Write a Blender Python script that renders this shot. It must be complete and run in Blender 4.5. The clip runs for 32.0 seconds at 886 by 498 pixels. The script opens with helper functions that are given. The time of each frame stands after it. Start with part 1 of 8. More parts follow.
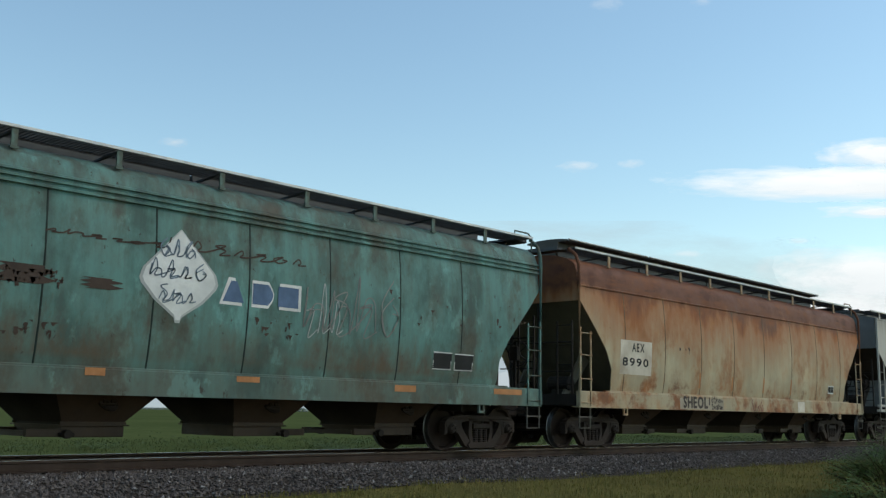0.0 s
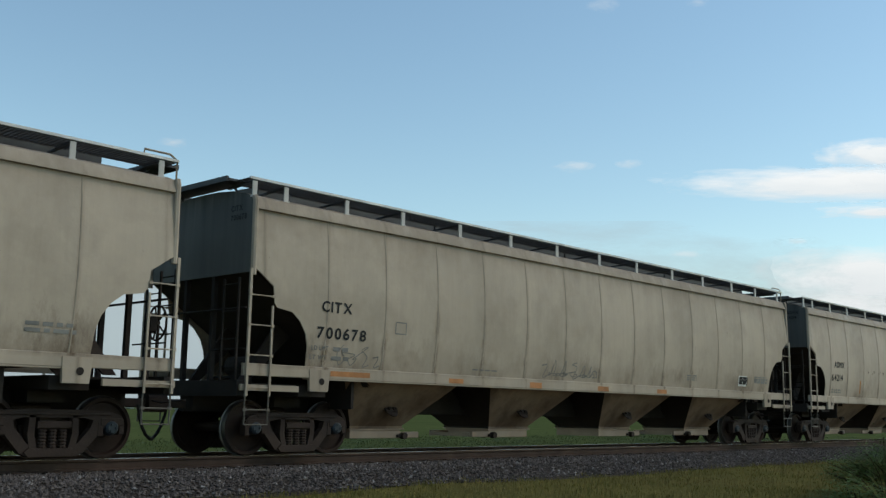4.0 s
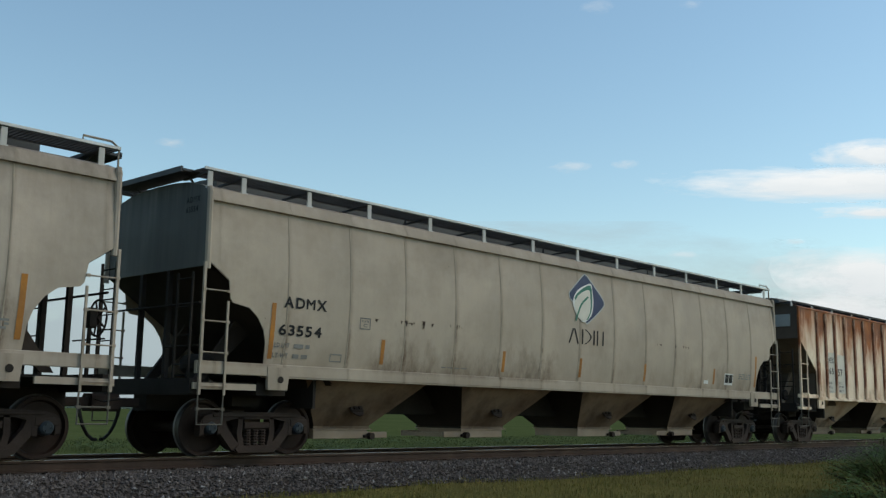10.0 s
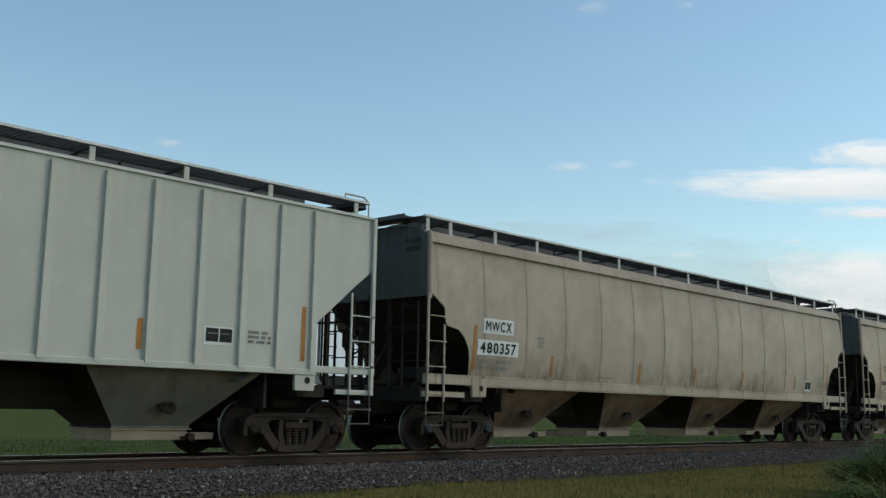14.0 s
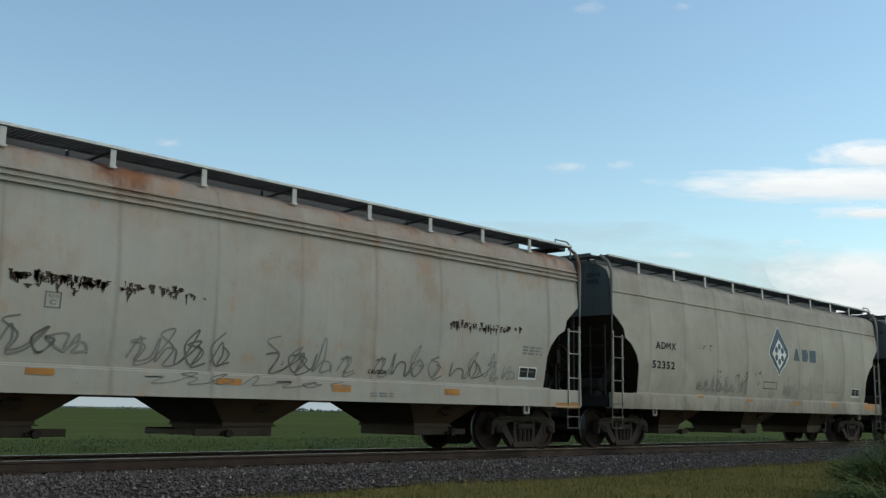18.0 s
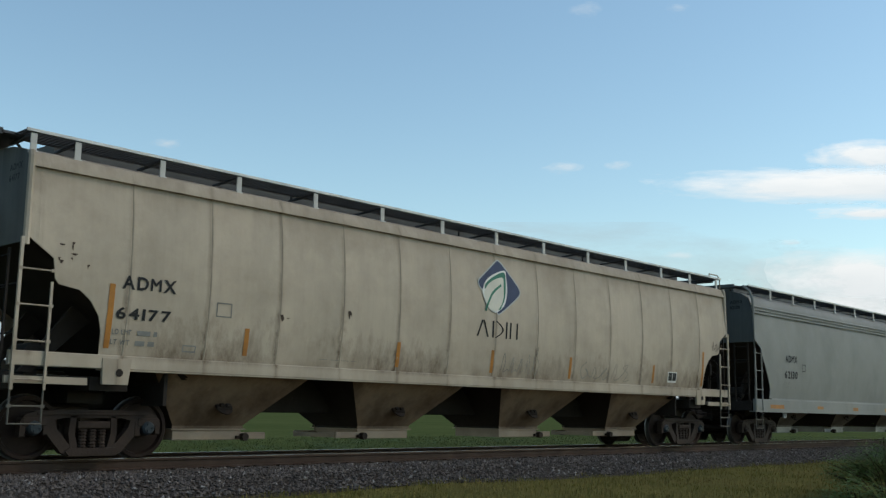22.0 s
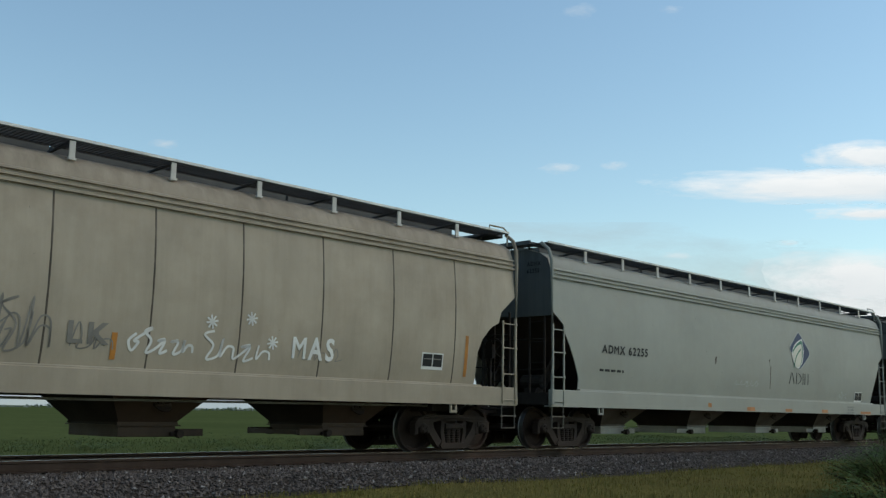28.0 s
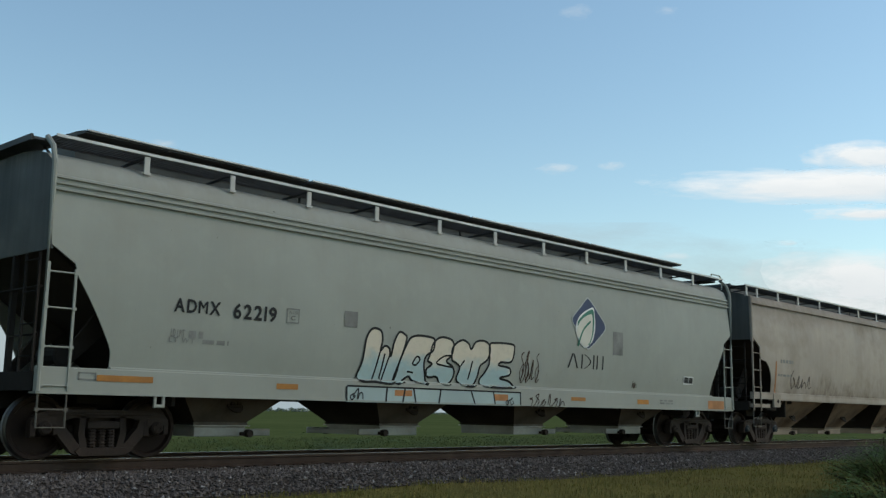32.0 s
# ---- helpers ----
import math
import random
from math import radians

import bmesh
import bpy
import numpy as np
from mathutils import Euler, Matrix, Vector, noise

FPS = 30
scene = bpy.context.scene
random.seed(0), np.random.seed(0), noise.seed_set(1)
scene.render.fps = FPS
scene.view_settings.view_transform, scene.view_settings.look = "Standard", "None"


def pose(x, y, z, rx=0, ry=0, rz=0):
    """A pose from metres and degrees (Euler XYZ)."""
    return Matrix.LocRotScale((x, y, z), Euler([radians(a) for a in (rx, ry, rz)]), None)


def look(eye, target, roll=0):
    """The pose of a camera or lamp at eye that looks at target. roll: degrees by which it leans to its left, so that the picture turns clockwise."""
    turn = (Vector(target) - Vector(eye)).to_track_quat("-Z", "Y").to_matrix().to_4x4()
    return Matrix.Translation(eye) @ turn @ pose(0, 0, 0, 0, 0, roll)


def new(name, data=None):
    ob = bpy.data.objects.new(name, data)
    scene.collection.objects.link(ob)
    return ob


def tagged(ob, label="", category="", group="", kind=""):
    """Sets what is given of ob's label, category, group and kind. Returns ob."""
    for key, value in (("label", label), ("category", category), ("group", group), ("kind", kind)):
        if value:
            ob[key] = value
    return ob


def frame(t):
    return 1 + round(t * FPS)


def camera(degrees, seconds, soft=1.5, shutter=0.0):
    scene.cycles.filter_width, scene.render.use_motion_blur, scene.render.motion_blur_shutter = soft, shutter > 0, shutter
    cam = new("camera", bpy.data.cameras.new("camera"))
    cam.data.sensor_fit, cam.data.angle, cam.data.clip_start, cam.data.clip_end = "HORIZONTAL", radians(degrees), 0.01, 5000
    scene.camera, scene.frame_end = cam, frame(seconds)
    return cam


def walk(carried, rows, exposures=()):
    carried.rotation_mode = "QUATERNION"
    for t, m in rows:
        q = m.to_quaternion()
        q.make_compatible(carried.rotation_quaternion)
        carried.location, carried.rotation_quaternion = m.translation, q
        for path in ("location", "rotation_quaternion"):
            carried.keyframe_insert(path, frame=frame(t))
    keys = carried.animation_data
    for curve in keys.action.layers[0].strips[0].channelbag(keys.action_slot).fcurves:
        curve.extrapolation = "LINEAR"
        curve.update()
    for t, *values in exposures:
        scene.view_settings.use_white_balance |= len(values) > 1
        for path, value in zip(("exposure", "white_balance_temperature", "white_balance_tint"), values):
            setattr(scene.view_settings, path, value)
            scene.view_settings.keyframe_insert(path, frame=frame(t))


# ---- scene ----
EXPOSURE, SKY, SUN = 0.0, 0.152, 0.98
# ---- camera ----
cam = camera(47.3, 32.0, soft=1.35)
EYE = Vector((0.0, 0.0, 0.78))            # rail tops lie at z = 0
VIEW = look(EYE, EYE + Vector((0.71798, 0.67762, 0.15918)), 0.985)
walk(cam, [(0.0, VIEW), (32.0, VIEW)], exposures=[(t, EXPOSURE + e) for t, e in (
    # the clip's camera opens up a little while dark cars fill its picture
    (0.0, 0.15), (1.1, 0.14), (1.8, -0.04), (3.0, -0.02), (9.0, -0.03), (12.1, -0.05), (12.6, 0.06), (13.0, 0.15), (13.4, 0.08), (14.0, -0.05), (17.0, 0.05), (21.0, 0.05), (23.0, -0.02), (32.0, -0.02))])

# ---- world and sun ----
SUN_DIR = Vector((0.56, -0.54, 0.70)).normalized()
world = bpy.data.worlds.new("sky")
scene.world = world
world.use_nodes = True
wn, wl = world.node_tree.nodes, world.node_tree.links
sky = wn.new("ShaderNodeTexSky")
sky.sky_type, sky.sun_disc = "NISHITA", False
sky.sun_elevation = math.asin(SUN_DIR.z)
sky.sun_rotation = math.atan2(SUN_DIR.x, SUN_DIR.y)
sky.air_density, sky.dust_density, sky.ozone_density, sky.altitude = 1.2, 0.6, 0.1, 200
tint = wn.new("ShaderNodeMix")                # the clip's cool, slightly green white balance
tint.data_type, tint.blend_type = "RGBA", "MULTIPLY"
tint.inputs[0].default_value, tint.inputs[7].default_value = 1.0, (0.908, 1.035, 1.003, 1)
wl.new(sky.outputs["Color"], tint.inputs[6])
wl.new(tint.outputs[2], wn["Background"].inputs["Color"])
wn["Background"].inputs["Strength"].default_value = SKY
sun_data = bpy.data.lights.new("sun", "SUN")
sun_data.energy, sun_data.angle, sun_data.color = SUN, radians(25), (1.0, 0.81, 0.60)
sun = new("sun", sun_data)
sun.matrix_world = look(SUN_DIR * 100, (0, 0, 0))


# ---- materials ----
def node_mat(name, rough=0.6, metal=0.0, spec=0.5):
    m = bpy.data.materials.new(name)
    m.use_nodes = True
    nt = m.node_tree
    b = nt.nodes["Principled BSDF"]
    b.inputs["Roughness"].default_value, b.inputs["Metallic"].default_value = rough, metal
    b.inputs["Specular IOR Level"].default_value = spec
    return m, nt, b


def coord(nt, scale=(1, 1, 1), loc=(0, 0, 0), space="Object"):
    tc, mp = nt.nodes.new("ShaderNodeTexCoord"), nt.nodes.new("ShaderNodeMapping")
    nt.links.new(tc.outputs[space], mp.inputs["Vector"])
    mp.inputs["Scale"].default_value, mp.inputs["Location"].default_value = scale, loc
    return mp.outputs["Vector"]


def noise_tex(nt, vec, scale, detail=4, rough=0.6):
    n = nt.nodes.new("ShaderNodeTexNoise")
    nt.links.new(vec, n.inputs["Vector"])
    n.inputs["Scale"].default_value, n.inputs["Detail"].default_value, n.inputs["Roughness"].default_value = scale, detail, rough
    return n.outputs["Fac"]


def ramp(nt, fac, a, b, lo=0.0, hi=1.0):
    r = nt.nodes.new("ShaderNodeMapRange")
    nt.links.new(fac, r.inputs["Value"])
    for i, v in enumerate((a, b, lo, hi)):
        r.inputs[i + 1].default_value = v
    return r.outputs["Result"]


def math_node(nt, op, a, b):
    n = nt.nodes.new("ShaderNodeMath")
    n.operation = op
    for i, v in enumerate((a, b)):
        if isinstance(v, (int, float)):
            n.inputs[i].default_value = v
        else:
            nt.links.new(v, n.inputs[i])
    return n.outputs[0]


def mix(nt, fac, a, b, blend="MIX"):
    n = nt.nodes.new("ShaderNodeMix")
    n.data_type, n.blend_type = "RGBA", blend
    for sock, v in ((n.inputs[0], fac), (n.inputs[6], a), (n.inputs[7], b)):
        if isinstance(v, (int, float)):
            sock.default_value = v
        elif isinstance(v, tuple):
            sock.default_value = (*v[:3], 1)
        else:
            nt.links.new(v, sock)
    return n.outputs[2]


def bump(nt, b, height, strength=0.3, dist=0.02):
    n = nt.nodes.new("ShaderNodeBump")
    n.inputs["Strength"].default_value, n.inputs["Distance"].default_value = strength, dist
    nt.links.new(height, n.inputs["Height"])
    nt.links.new(n.outputs["Normal"], b.inputs["Normal"])


def simple(name, col, rough=0.6, metal=0.0, vary=0.25, scale=6.0, bumpy=0.0, dark=None):
    """A worn surface: its colour varied at two scales."""
    m, nt, b = node_mat(name, rough, metal, 0.22)
    v = coord(nt)
    big, fine = noise_tex(nt, v, scale * 0.25, 3), noise_tex(nt, v, scale * 4, 5)
    dk = dark or tuple(c * (1 - vary * 1.6) for c in col)
    c = mix(nt, ramp(nt, big, 0.35, 0.7), col, dk)
    c = mix(nt, ramp(nt, fine, 0.45, 0.75, 0, 0.6), c, tuple(x * (1 - vary) for x in col))
    nt.links.new(c, b.inputs["Base Color"])
    if bumpy:
        bump(nt, b, fine, bumpy)
    return m


RUST, RUST_DARK, RUST_PALE = (0.27, 0.105, 0.04), (0.10, 0.038, 0.02), (0.42, 0.20, 0.085)


def paint(name, base, dirt=0.3, rust=0.0, core=0.0, drip=1.0, halo=0.6, low=0.3, seed=0.0, dirt_col=(0.17, 0.15, 0.115), streak=1.0, band=0.0, rough=0.55, grime=0.0, chips=0.12, bare=0.0, flake=0.0, panel=0.0, first=0.0, lean=0.0, fade=None, smudge=0.0, bulge=0.10, soft=1.0, splash=None, low_rust=0.0, roof_rust=0.0, foot=0.0, tones=(RUST, RUST_DARK, RUST_PALE)):
    """Weathered car paint in the car's own metres: large fading, vertical rain streaks, road dirt low down, sooty smears (grime),
    chipped spots (chips), and rust in patches (rust), running down from the roof to about the height core, or in a scraped belt (band)."""
    m, nt, b = node_mat(name, rough, spec=0.18)
    at = (seed * 13.7, seed * 3.1, seed * 7.3)
    v = coord(nt, loc=at)
    broad = noise_tex(nt, v, 0.45, 3)
    mottle = noise_tex(nt, v, 2.2, 6)
    grain = noise_tex(nt, v, 26, 4)
    runs = noise_tex(nt, coord(nt, (2.6, 2.6, 0.16), at), 1.6, 5, 0.65)
    fine_runs = noise_tex(nt, coord(nt, (9, 9, 0.35), at), 1.5, 4)
    tc, sep = nt.nodes.new("ShaderNodeTexCoord"), nt.nodes.new("ShaderNodeSeparateXYZ")
    nt.links.new(tc.outputs["Object"], sep.inputs[0])
    z = sep.outputs["Z"]
    c = mix(nt, ramp(nt, broad, 0.3, 0.7, 0, 0.7), base, tuple(x * 0.80 for x in base))
    c = mix(nt, ramp(nt, mottle, 0.5, 0.8, 0, 0.45), c, tuple(min(1, x * 1.13) for x in base))
    if panel:                                   # sheets differ a little; grime gathers softly along their welds
        u = math_node(nt, "DIVIDE", math_node(nt, "SUBTRACT", sep.outputs["X"], first), panel)
        wn_ = nt.nodes.new("ShaderNodeTexWhiteNoise")
        wn_.noise_dimensions = "1D"
        nt.links.new(math_node(nt, "ADD", math_node(nt, "FLOOR", u, 0), seed * 7), wn_.inputs["W"])
        c = mix(nt, ramp(nt, wn_.outputs["Value"], 0, 1, 0, 0.5), c, tuple(x * 0.85 for x in base))
        f_ = math_node(nt, "ABSOLUTE", math_node(nt, "SUBTRACT", math_node(nt, "FRACT", u, 0), 0.5), 0)
        f_ = math_node(nt, "ADD", f_, math_node(nt, "MULTIPLY", math_node(nt, "SUBTRACT", fine_runs, 0.5), 0.05))
        c = mix(nt, math_node(nt, "MULTIPLY", ramp(nt, f_, 0.46, 0.50, 0, 0.55), ramp(nt, runs, 0.35, 0.65, 0.1, 1)), c, dirt_col)
    wear = math_node(nt, "MULTIPLY", ramp(nt, runs, 0.42, 0.78), dirt * streak)
    c = mix(nt, wear, c, dirt_col)
    c = mix(nt, math_node(nt, "MULTIPLY", ramp(nt, fine_runs, 0.5, 0.8), dirt * 0.3), c, dirt_col)
    wob = math_node(nt, "ADD", z, math_node(nt, "MULTIPLY", mottle, -0.9))
    c = mix(nt, ramp(nt, wob, 0.4, 1.7, low, 0.0), c, dirt_col)
    topdirt = math_node(nt, "MULTIPLY", ramp(nt, wob, 3.35, 3.95), math_node(nt, "MULTIPLY", ramp(nt, runs, 0.3, 0.65), min(1, dirt * 2.2)))
    c = mix(nt, topdirt, c, dirt_col)
    if fade:                                    # one end of the car has weathered to another colour
        far_end = math_node(nt, "ADD", sep.outputs["X"], math_node(nt, "MULTIPLY", math_node(nt, "SUBTRACT", mottle, 0.5), 6.0))
        c = mix(nt, ramp(nt, far_end, fade[0], fade[1], 0, fade[3]), c, fade[2])
    if smudge:                                  # brownish clouds of dust, strongest in a broken line under the eave
        cloudy = noise_tex(nt, coord(nt, (0.7, 0.7, 0.9), (at[2], at[1], 6)), 1.0, 8, 0.66)
        c = mix(nt, ramp(nt, cloudy, 0.47, 0.72, 0, smudge), c, (0.215, 0.168, 0.118))
        eave = math_node(nt, "MULTIPLY", ramp(nt, math_node(nt, "ADD", z, math_node(nt, "MULTIPLY", cloudy, 1.1)), 3.95, 4.65), ramp(nt, mottle, 0.3, 0.6, 0.3, 1))
        c = mix(nt, math_node(nt, "MULTIPLY", eave, min(0.8, smudge * 0.9)), c, (0.15, 0.11, 0.082))
    if grime:
        smear = noise_tex(nt, coord(nt, (0.8, 0.8, 0.45), at), 1.3, 9, 0.68)
        c = mix(nt, ramp(nt, smear, 0.46, 0.62, 0, grime), c, tuple(x * 0.42 for x in dirt_col))
    if bare:
        worn = noise_tex(nt, coord(nt, (1.5, 1.5, 0.8), (at[1], at[0], 4)), 1.2, 9, 0.7)
        c = mix(nt, ramp(nt, worn, 0.57, 0.63, 0, bare), c, tuple(min(1, x * 1.7 + 0.02) for x in base))
    if rust or core:
        tone = mix(nt, ramp(nt, mottle, 0.35, 0.65), tones[0], tones[1])
        tone = mix(nt, ramp(nt, grain, 0.5, 0.8, 0, 0.7), tone, tones[2])
        patch = noise_tex(nt, coord(nt, (0.9, 0.9, 0.55), at), 1.1, 9, 0.66)
        c = mix(nt, ramp(nt, patch, 0.52 - 0.22 * rust, 0.68 - 0.22 * rust, 0, min(0.6, rust)), c, tones[2])
        c = mix(nt, ramp(nt, patch, 0.60 - 0.22 * rust, 0.72 - 0.22 * rust, 0, min(0.95, rust * 1.6)), c, tone)
        if core:
            long_runs = noise_tex(nt, coord(nt, (1.6, 1.6, 0.12), at), 1.5, 7, 0.7)
            wide_runs = noise_tex(nt, coord(nt, (0.6, 0.6, 0.25), at), 1.2, 4)
            swing = math_node(nt, "ADD", math_node(nt, "MULTIPLY", math_node(nt, "SUBTRACT", long_runs, 0.5), 2.6 * drip), math_node(nt, "MULTIPLY", math_node(nt, "SUBTRACT", wide_runs, 0.5), 4.5 * drip))
            reach = math_node(nt, "ADD", math_node(nt, "ADD", z, math_node(nt, "MULTIPLY", sep.outputs["X"], lean)), swing)
            c = mix(nt, ramp(nt, reach, core + 0.1 - soft, core + 0.1, 0, halo), c, tones[0])
            deep = mix(nt, ramp(nt, mottle, 0.35, 0.7), tones[1], tones[0])
            c = mix(nt, ramp(nt, math_node(nt, "ADD", reach, math_node(nt, "MULTIPLY", mottle, 0.5)), core + 0.15, core + 0.55, 0, 0.93), c, deep)
            worn = noise_tex(nt, coord(nt, (1.1, 1.1, 0.9), (at[2], at[0], 2)), 2.0, 8, 0.7)
            c = mix(nt, ramp(nt, worn, 0.58, 0.68, 0, 0.4), c, tones[2])
            if flake:
                left = noise_tex(nt, coord(nt, (1.3, 1.3, 0.55), (at[0], 3, at[1])), 2.2, 8, 0.7)
                c = mix(nt, ramp(nt, left, 0.56, 0.66, 0, flake), c, base)
    if roof_rust:                               # the roof has rusted through its paint, with paler washed streaks
        wash = noise_tex(nt, coord(nt, (0.5, 2.0, 3.0), (3, at[0], at[1])), 1.3, 8, 0.68)
        k = math_node(nt, "MULTIPLY", ramp(nt, math_node(nt, "ADD", z, math_node(nt, "MULTIPLY", math_node(nt, "SUBTRACT", mottle, 0.5), 0.5)), 3.55, 3.8), ramp(nt, wash, 0.36, 0.56, 0.35, roof_rust))
        c = mix(nt, k, c, mix(nt, ramp(nt, mottle, 0.35, 0.65), (0.16, 0.058, 0.03), (0.085, 0.034, 0.022)))
    if foot:                                    # brown muck in ragged patches over the sill and up along the welds
        soil = noise_tex(nt, coord(nt, (2.0, 2.0, 0.9), (at[0], at[2], 3)), 2.1, 10, 0.75)
        where = noise_tex(nt, coord(nt, loc=(at[1], at[0], 9)), 0.55, 3)
        level = math_node(nt, "ADD", z, math_node(nt, "MULTIPLY", math_node(nt, "SUBTRACT", soil, 0.5), -2.4))
        k = math_node(nt, "MULTIPLY", ramp(nt, level, 1.25, 2.1, 1, 0), ramp(nt, where, 0.42, 0.58, 0.12, foot))
        if panel:
            k = math_node(nt, "ADD", k, math_node(nt, "MULTIPLY", math_node(nt, "MULTIPLY", ramp(nt, f_, 0.44, 0.50, 0, foot), ramp(nt, level, 1.7, 3.0, 1, 0.12)), ramp(nt, soil, 0.4, 0.6)))
        k = math_node(nt, "MULTIPLY", k, ramp(nt, z, 1.43, 1.52, 0.25, 1))    # the sill below is washed cleaner
        c = mix(nt, k, c, (0.115, 0.078, 0.05))
    if low_rust:                                # patches that creep up from the side sill
        creep = noise_tex(nt, coord(nt, (0.8, 0.8, 0.9), (at[1], 5, at[2])), 1.4, 8, 0.68)
        k = math_node(nt, "MULTIPLY", ramp(nt, math_node(nt, "ADD", z, math_node(nt, "MULTIPLY", creep, -1.6)), 0.45, 1.05, 1, 0), ramp(nt, creep, 0.50, 0.62, 0, low_rust))
        c = mix(nt, k, c, mix(nt, ramp(nt, mottle, 0.35, 0.65), tones[0], tones[1]))
    if splash:                                  # thrown-up brown muck with a ragged upper edge
        muck = noise_tex(nt, coord(nt, (1.1, 1.1, 0.6), (at[2], 8, at[0])), 1.6, 10, 0.72)
        level = math_node(nt, "ADD", z, math_node(nt, "MULTIPLY", math_node(nt, "SUBTRACT", muck, 0.5), -2.2))
        level = math_node(nt, "ADD", level, math_node(nt, "MULTIPLY", math_node(nt, "SUBTRACT", noise_tex(nt, v, 0.28, 2), 0.5), -1.6))
        c = mix(nt, ramp(nt, level, splash[0] - 0.55, splash[0], splash[1], 0), c, (0.075, 0.05, 0.036))
    if band:
        scratch = noise_tex(nt, coord(nt, (1.7, 1.7, 1.5), at), 2.4, 9, 0.75)
        belt = math_node(nt, "MULTIPLY", ramp(nt, z, 1.5, 2.0), ramp(nt, z, 2.35, 2.9, 1, 0))
        belt = math_node(nt, "MULTIPLY", belt, ramp(nt, noise_tex(nt, v, 0.3, 4), 0.42, 0.55))
        k = math_node(nt, "MULTIPLY", belt, ramp(nt, scratch, 0.62 - 0.14 * band, 0.68 - 0.14 * band, 0, 0.9))
        c = mix(nt, k, c, (0.06, 0.032, 0.022))
    if chips:
        chip = noise_tex(nt, coord(nt, (2.2, 2.2, 1.5), (at[1], at[2], 1)), 2.6, 9, 0.72)
        c = mix(nt, ramp(nt, chip, 0.705 - 0.10 * chips, 0.735 - 0.10 * chips, 0, 0.8), c, (0.05, 0.034, 0.026))
    nt.links.new(c, b.inputs["Base Color"])
    nt.links.new(ramp(nt, mottle, 0.2, 0.8, rough - 0.12, min(1, rough + 0.25)), b.inputs["Roughness"])
    h = math_node(nt, "ADD", math_node(nt, "MULTIPLY", grain, 0.15), math_node(nt, "MULTIPLY", broad, 3.0))
    bump(nt, b, h, 0.25, 0.02)
    if panel:                                   # thin sheets bow between their welds, each a little differently
        f2 = math_node(nt, "SUBTRACT", math_node(nt, "FRACT", u, 0), 0.5)
        bow = math_node(nt, "MULTIPLY", math_node(nt, "MULTIPLY", f2, f2), math_node(nt, "ADD", ramp(nt, wn_.outputs["Value"], 0, 1, 0.5, 1.6), ramp(nt, mottle, 0.3, 0.7, -0.15, 0.15)))
        first_bump = next(n for n in nt.nodes if n.type == "BUMP")
        second = nt.nodes.new("ShaderNodeBump")
        second.inputs["Strength"].default_value, second.inputs["Distance"].default_value = 1.0, bulge
        nt.links.new(bow, second.inputs["Height"])
        nt.links.new(first_bump.outputs["Normal"], second.inputs["Normal"])
        nt.links.new(second.outputs["Normal"], b.inputs["Normal"])
    return m


STEEL_DARK = simple("grimy_truck_steel", (0.052, 0.036, 0.029), 0.75, 0.2, 0.35, 5, 0.3)
WHEEL = simple("brown_wheel_steel", (0.036, 0.022, 0.017), 0.7, 0.35, 0.35, 5, 0.2)
TREAD = simple("polished_tread_steel", (0.22, 0.21, 0.20), 0.55, 1.0, 0.25, 8)
BEARING = simple("bearing_cap_paint", (0.048, 0.06, 0.073), 0.5, 0.2, 0.3, 10)
UNDER = simple("black_underframe", (0.032, 0.0255, 0.022), 0.85, 0.0, 0.3, 4, 0.2)
# dark colour that paints shade onto hopper plates between the bays
SHADED_PLATE = simple("shaded_hopper_plate", (0.045, 0.032, 0.025), 0.85, 0.0, 0.35, 3, 0.2)
# near-black that paints shade into sloping end sheets and one car's end walls
SHADE_BLACK = simple("shade_black_end_paint", (0.054, 0.040, 0.033), 0.8, 0.0, 0.3, 3, 0.2)
WELD = simple("grimy_weld_paint", (0.40, 0.335, 0.26), 0.75, 0, 0.4, 2.5)
STEP = simple("grimy_step_paint", (0.17, 0.15, 0.125), 0.7, 0, 0.35, 6)
GRATE = simple("galvanized_grating", (0.085, 0.087, 0.09), 0.7, 0.2, 0.25, 7)
POST = simple("pale_walkway_post_paint", (0.60, 0.58, 0.54), 0.55, 0, 0.2, 5)
EDGE = simple("bare_deck_edge_steel", (0.62, 0.62, 0.60), 0.5, 0.3, 0.25, 7)
HATCH = simple("weathered_hatch_cover", (0.085, 0.083, 0.078), 0.6, 0.0, 0.3, 3, 0.1)
HOSE = simple("black_rubber_hose", (0.015, 0.015, 0.015), 0.7)
RAIL_SIDE = simple("rusty_rail_web", (0.075, 0.048, 0.036), 0.8, 0.2, 0.3, 6, 0.2)
RAIL_TOP = simple("worn_rail_head", (0.42, 0.41, 0.39), 0.25, 1.0, 0.12, 6)
TIE = simple("weathered_tie_wood", (0.07, 0.055, 0.045), 0.9, 0.0, 0.35, 9, 0.4)
ORANGE = simple("amber_reflective_tape", (0.44, 0.185, 0.035), 0.5, 0, 0.34, 7, dark=(0.24, 0.11, 0.04))
ORANGE_OLD = simple("faded_reflective_tape", (0.46, 0.20, 0.075), 0.55, 0, 0.3, 9)
BLACK_PAINT = simple("black_stencil_paint", (0.018, 0.018, 0.02), 0.6, 0, 0.3, 9)
GREY_STENCIL = simple("faded_grey_stencil", (0.24, 0.235, 0.22), 0.6, 0, 0.3, 9)
WHITE_PAINT = simple("white_stencil_paint", (0.72, 0.72, 0.69), 0.6, 0, 0.18, 7)
NAVY = simple("navy_logo_paint", (0.045, 0.06, 0.12), 0.55, 0, 0.2, 8)
SLATE = simple("slate_logo_paint", (0.055, 0.09, 0.125), 0.55, 0, 0.2, 8)
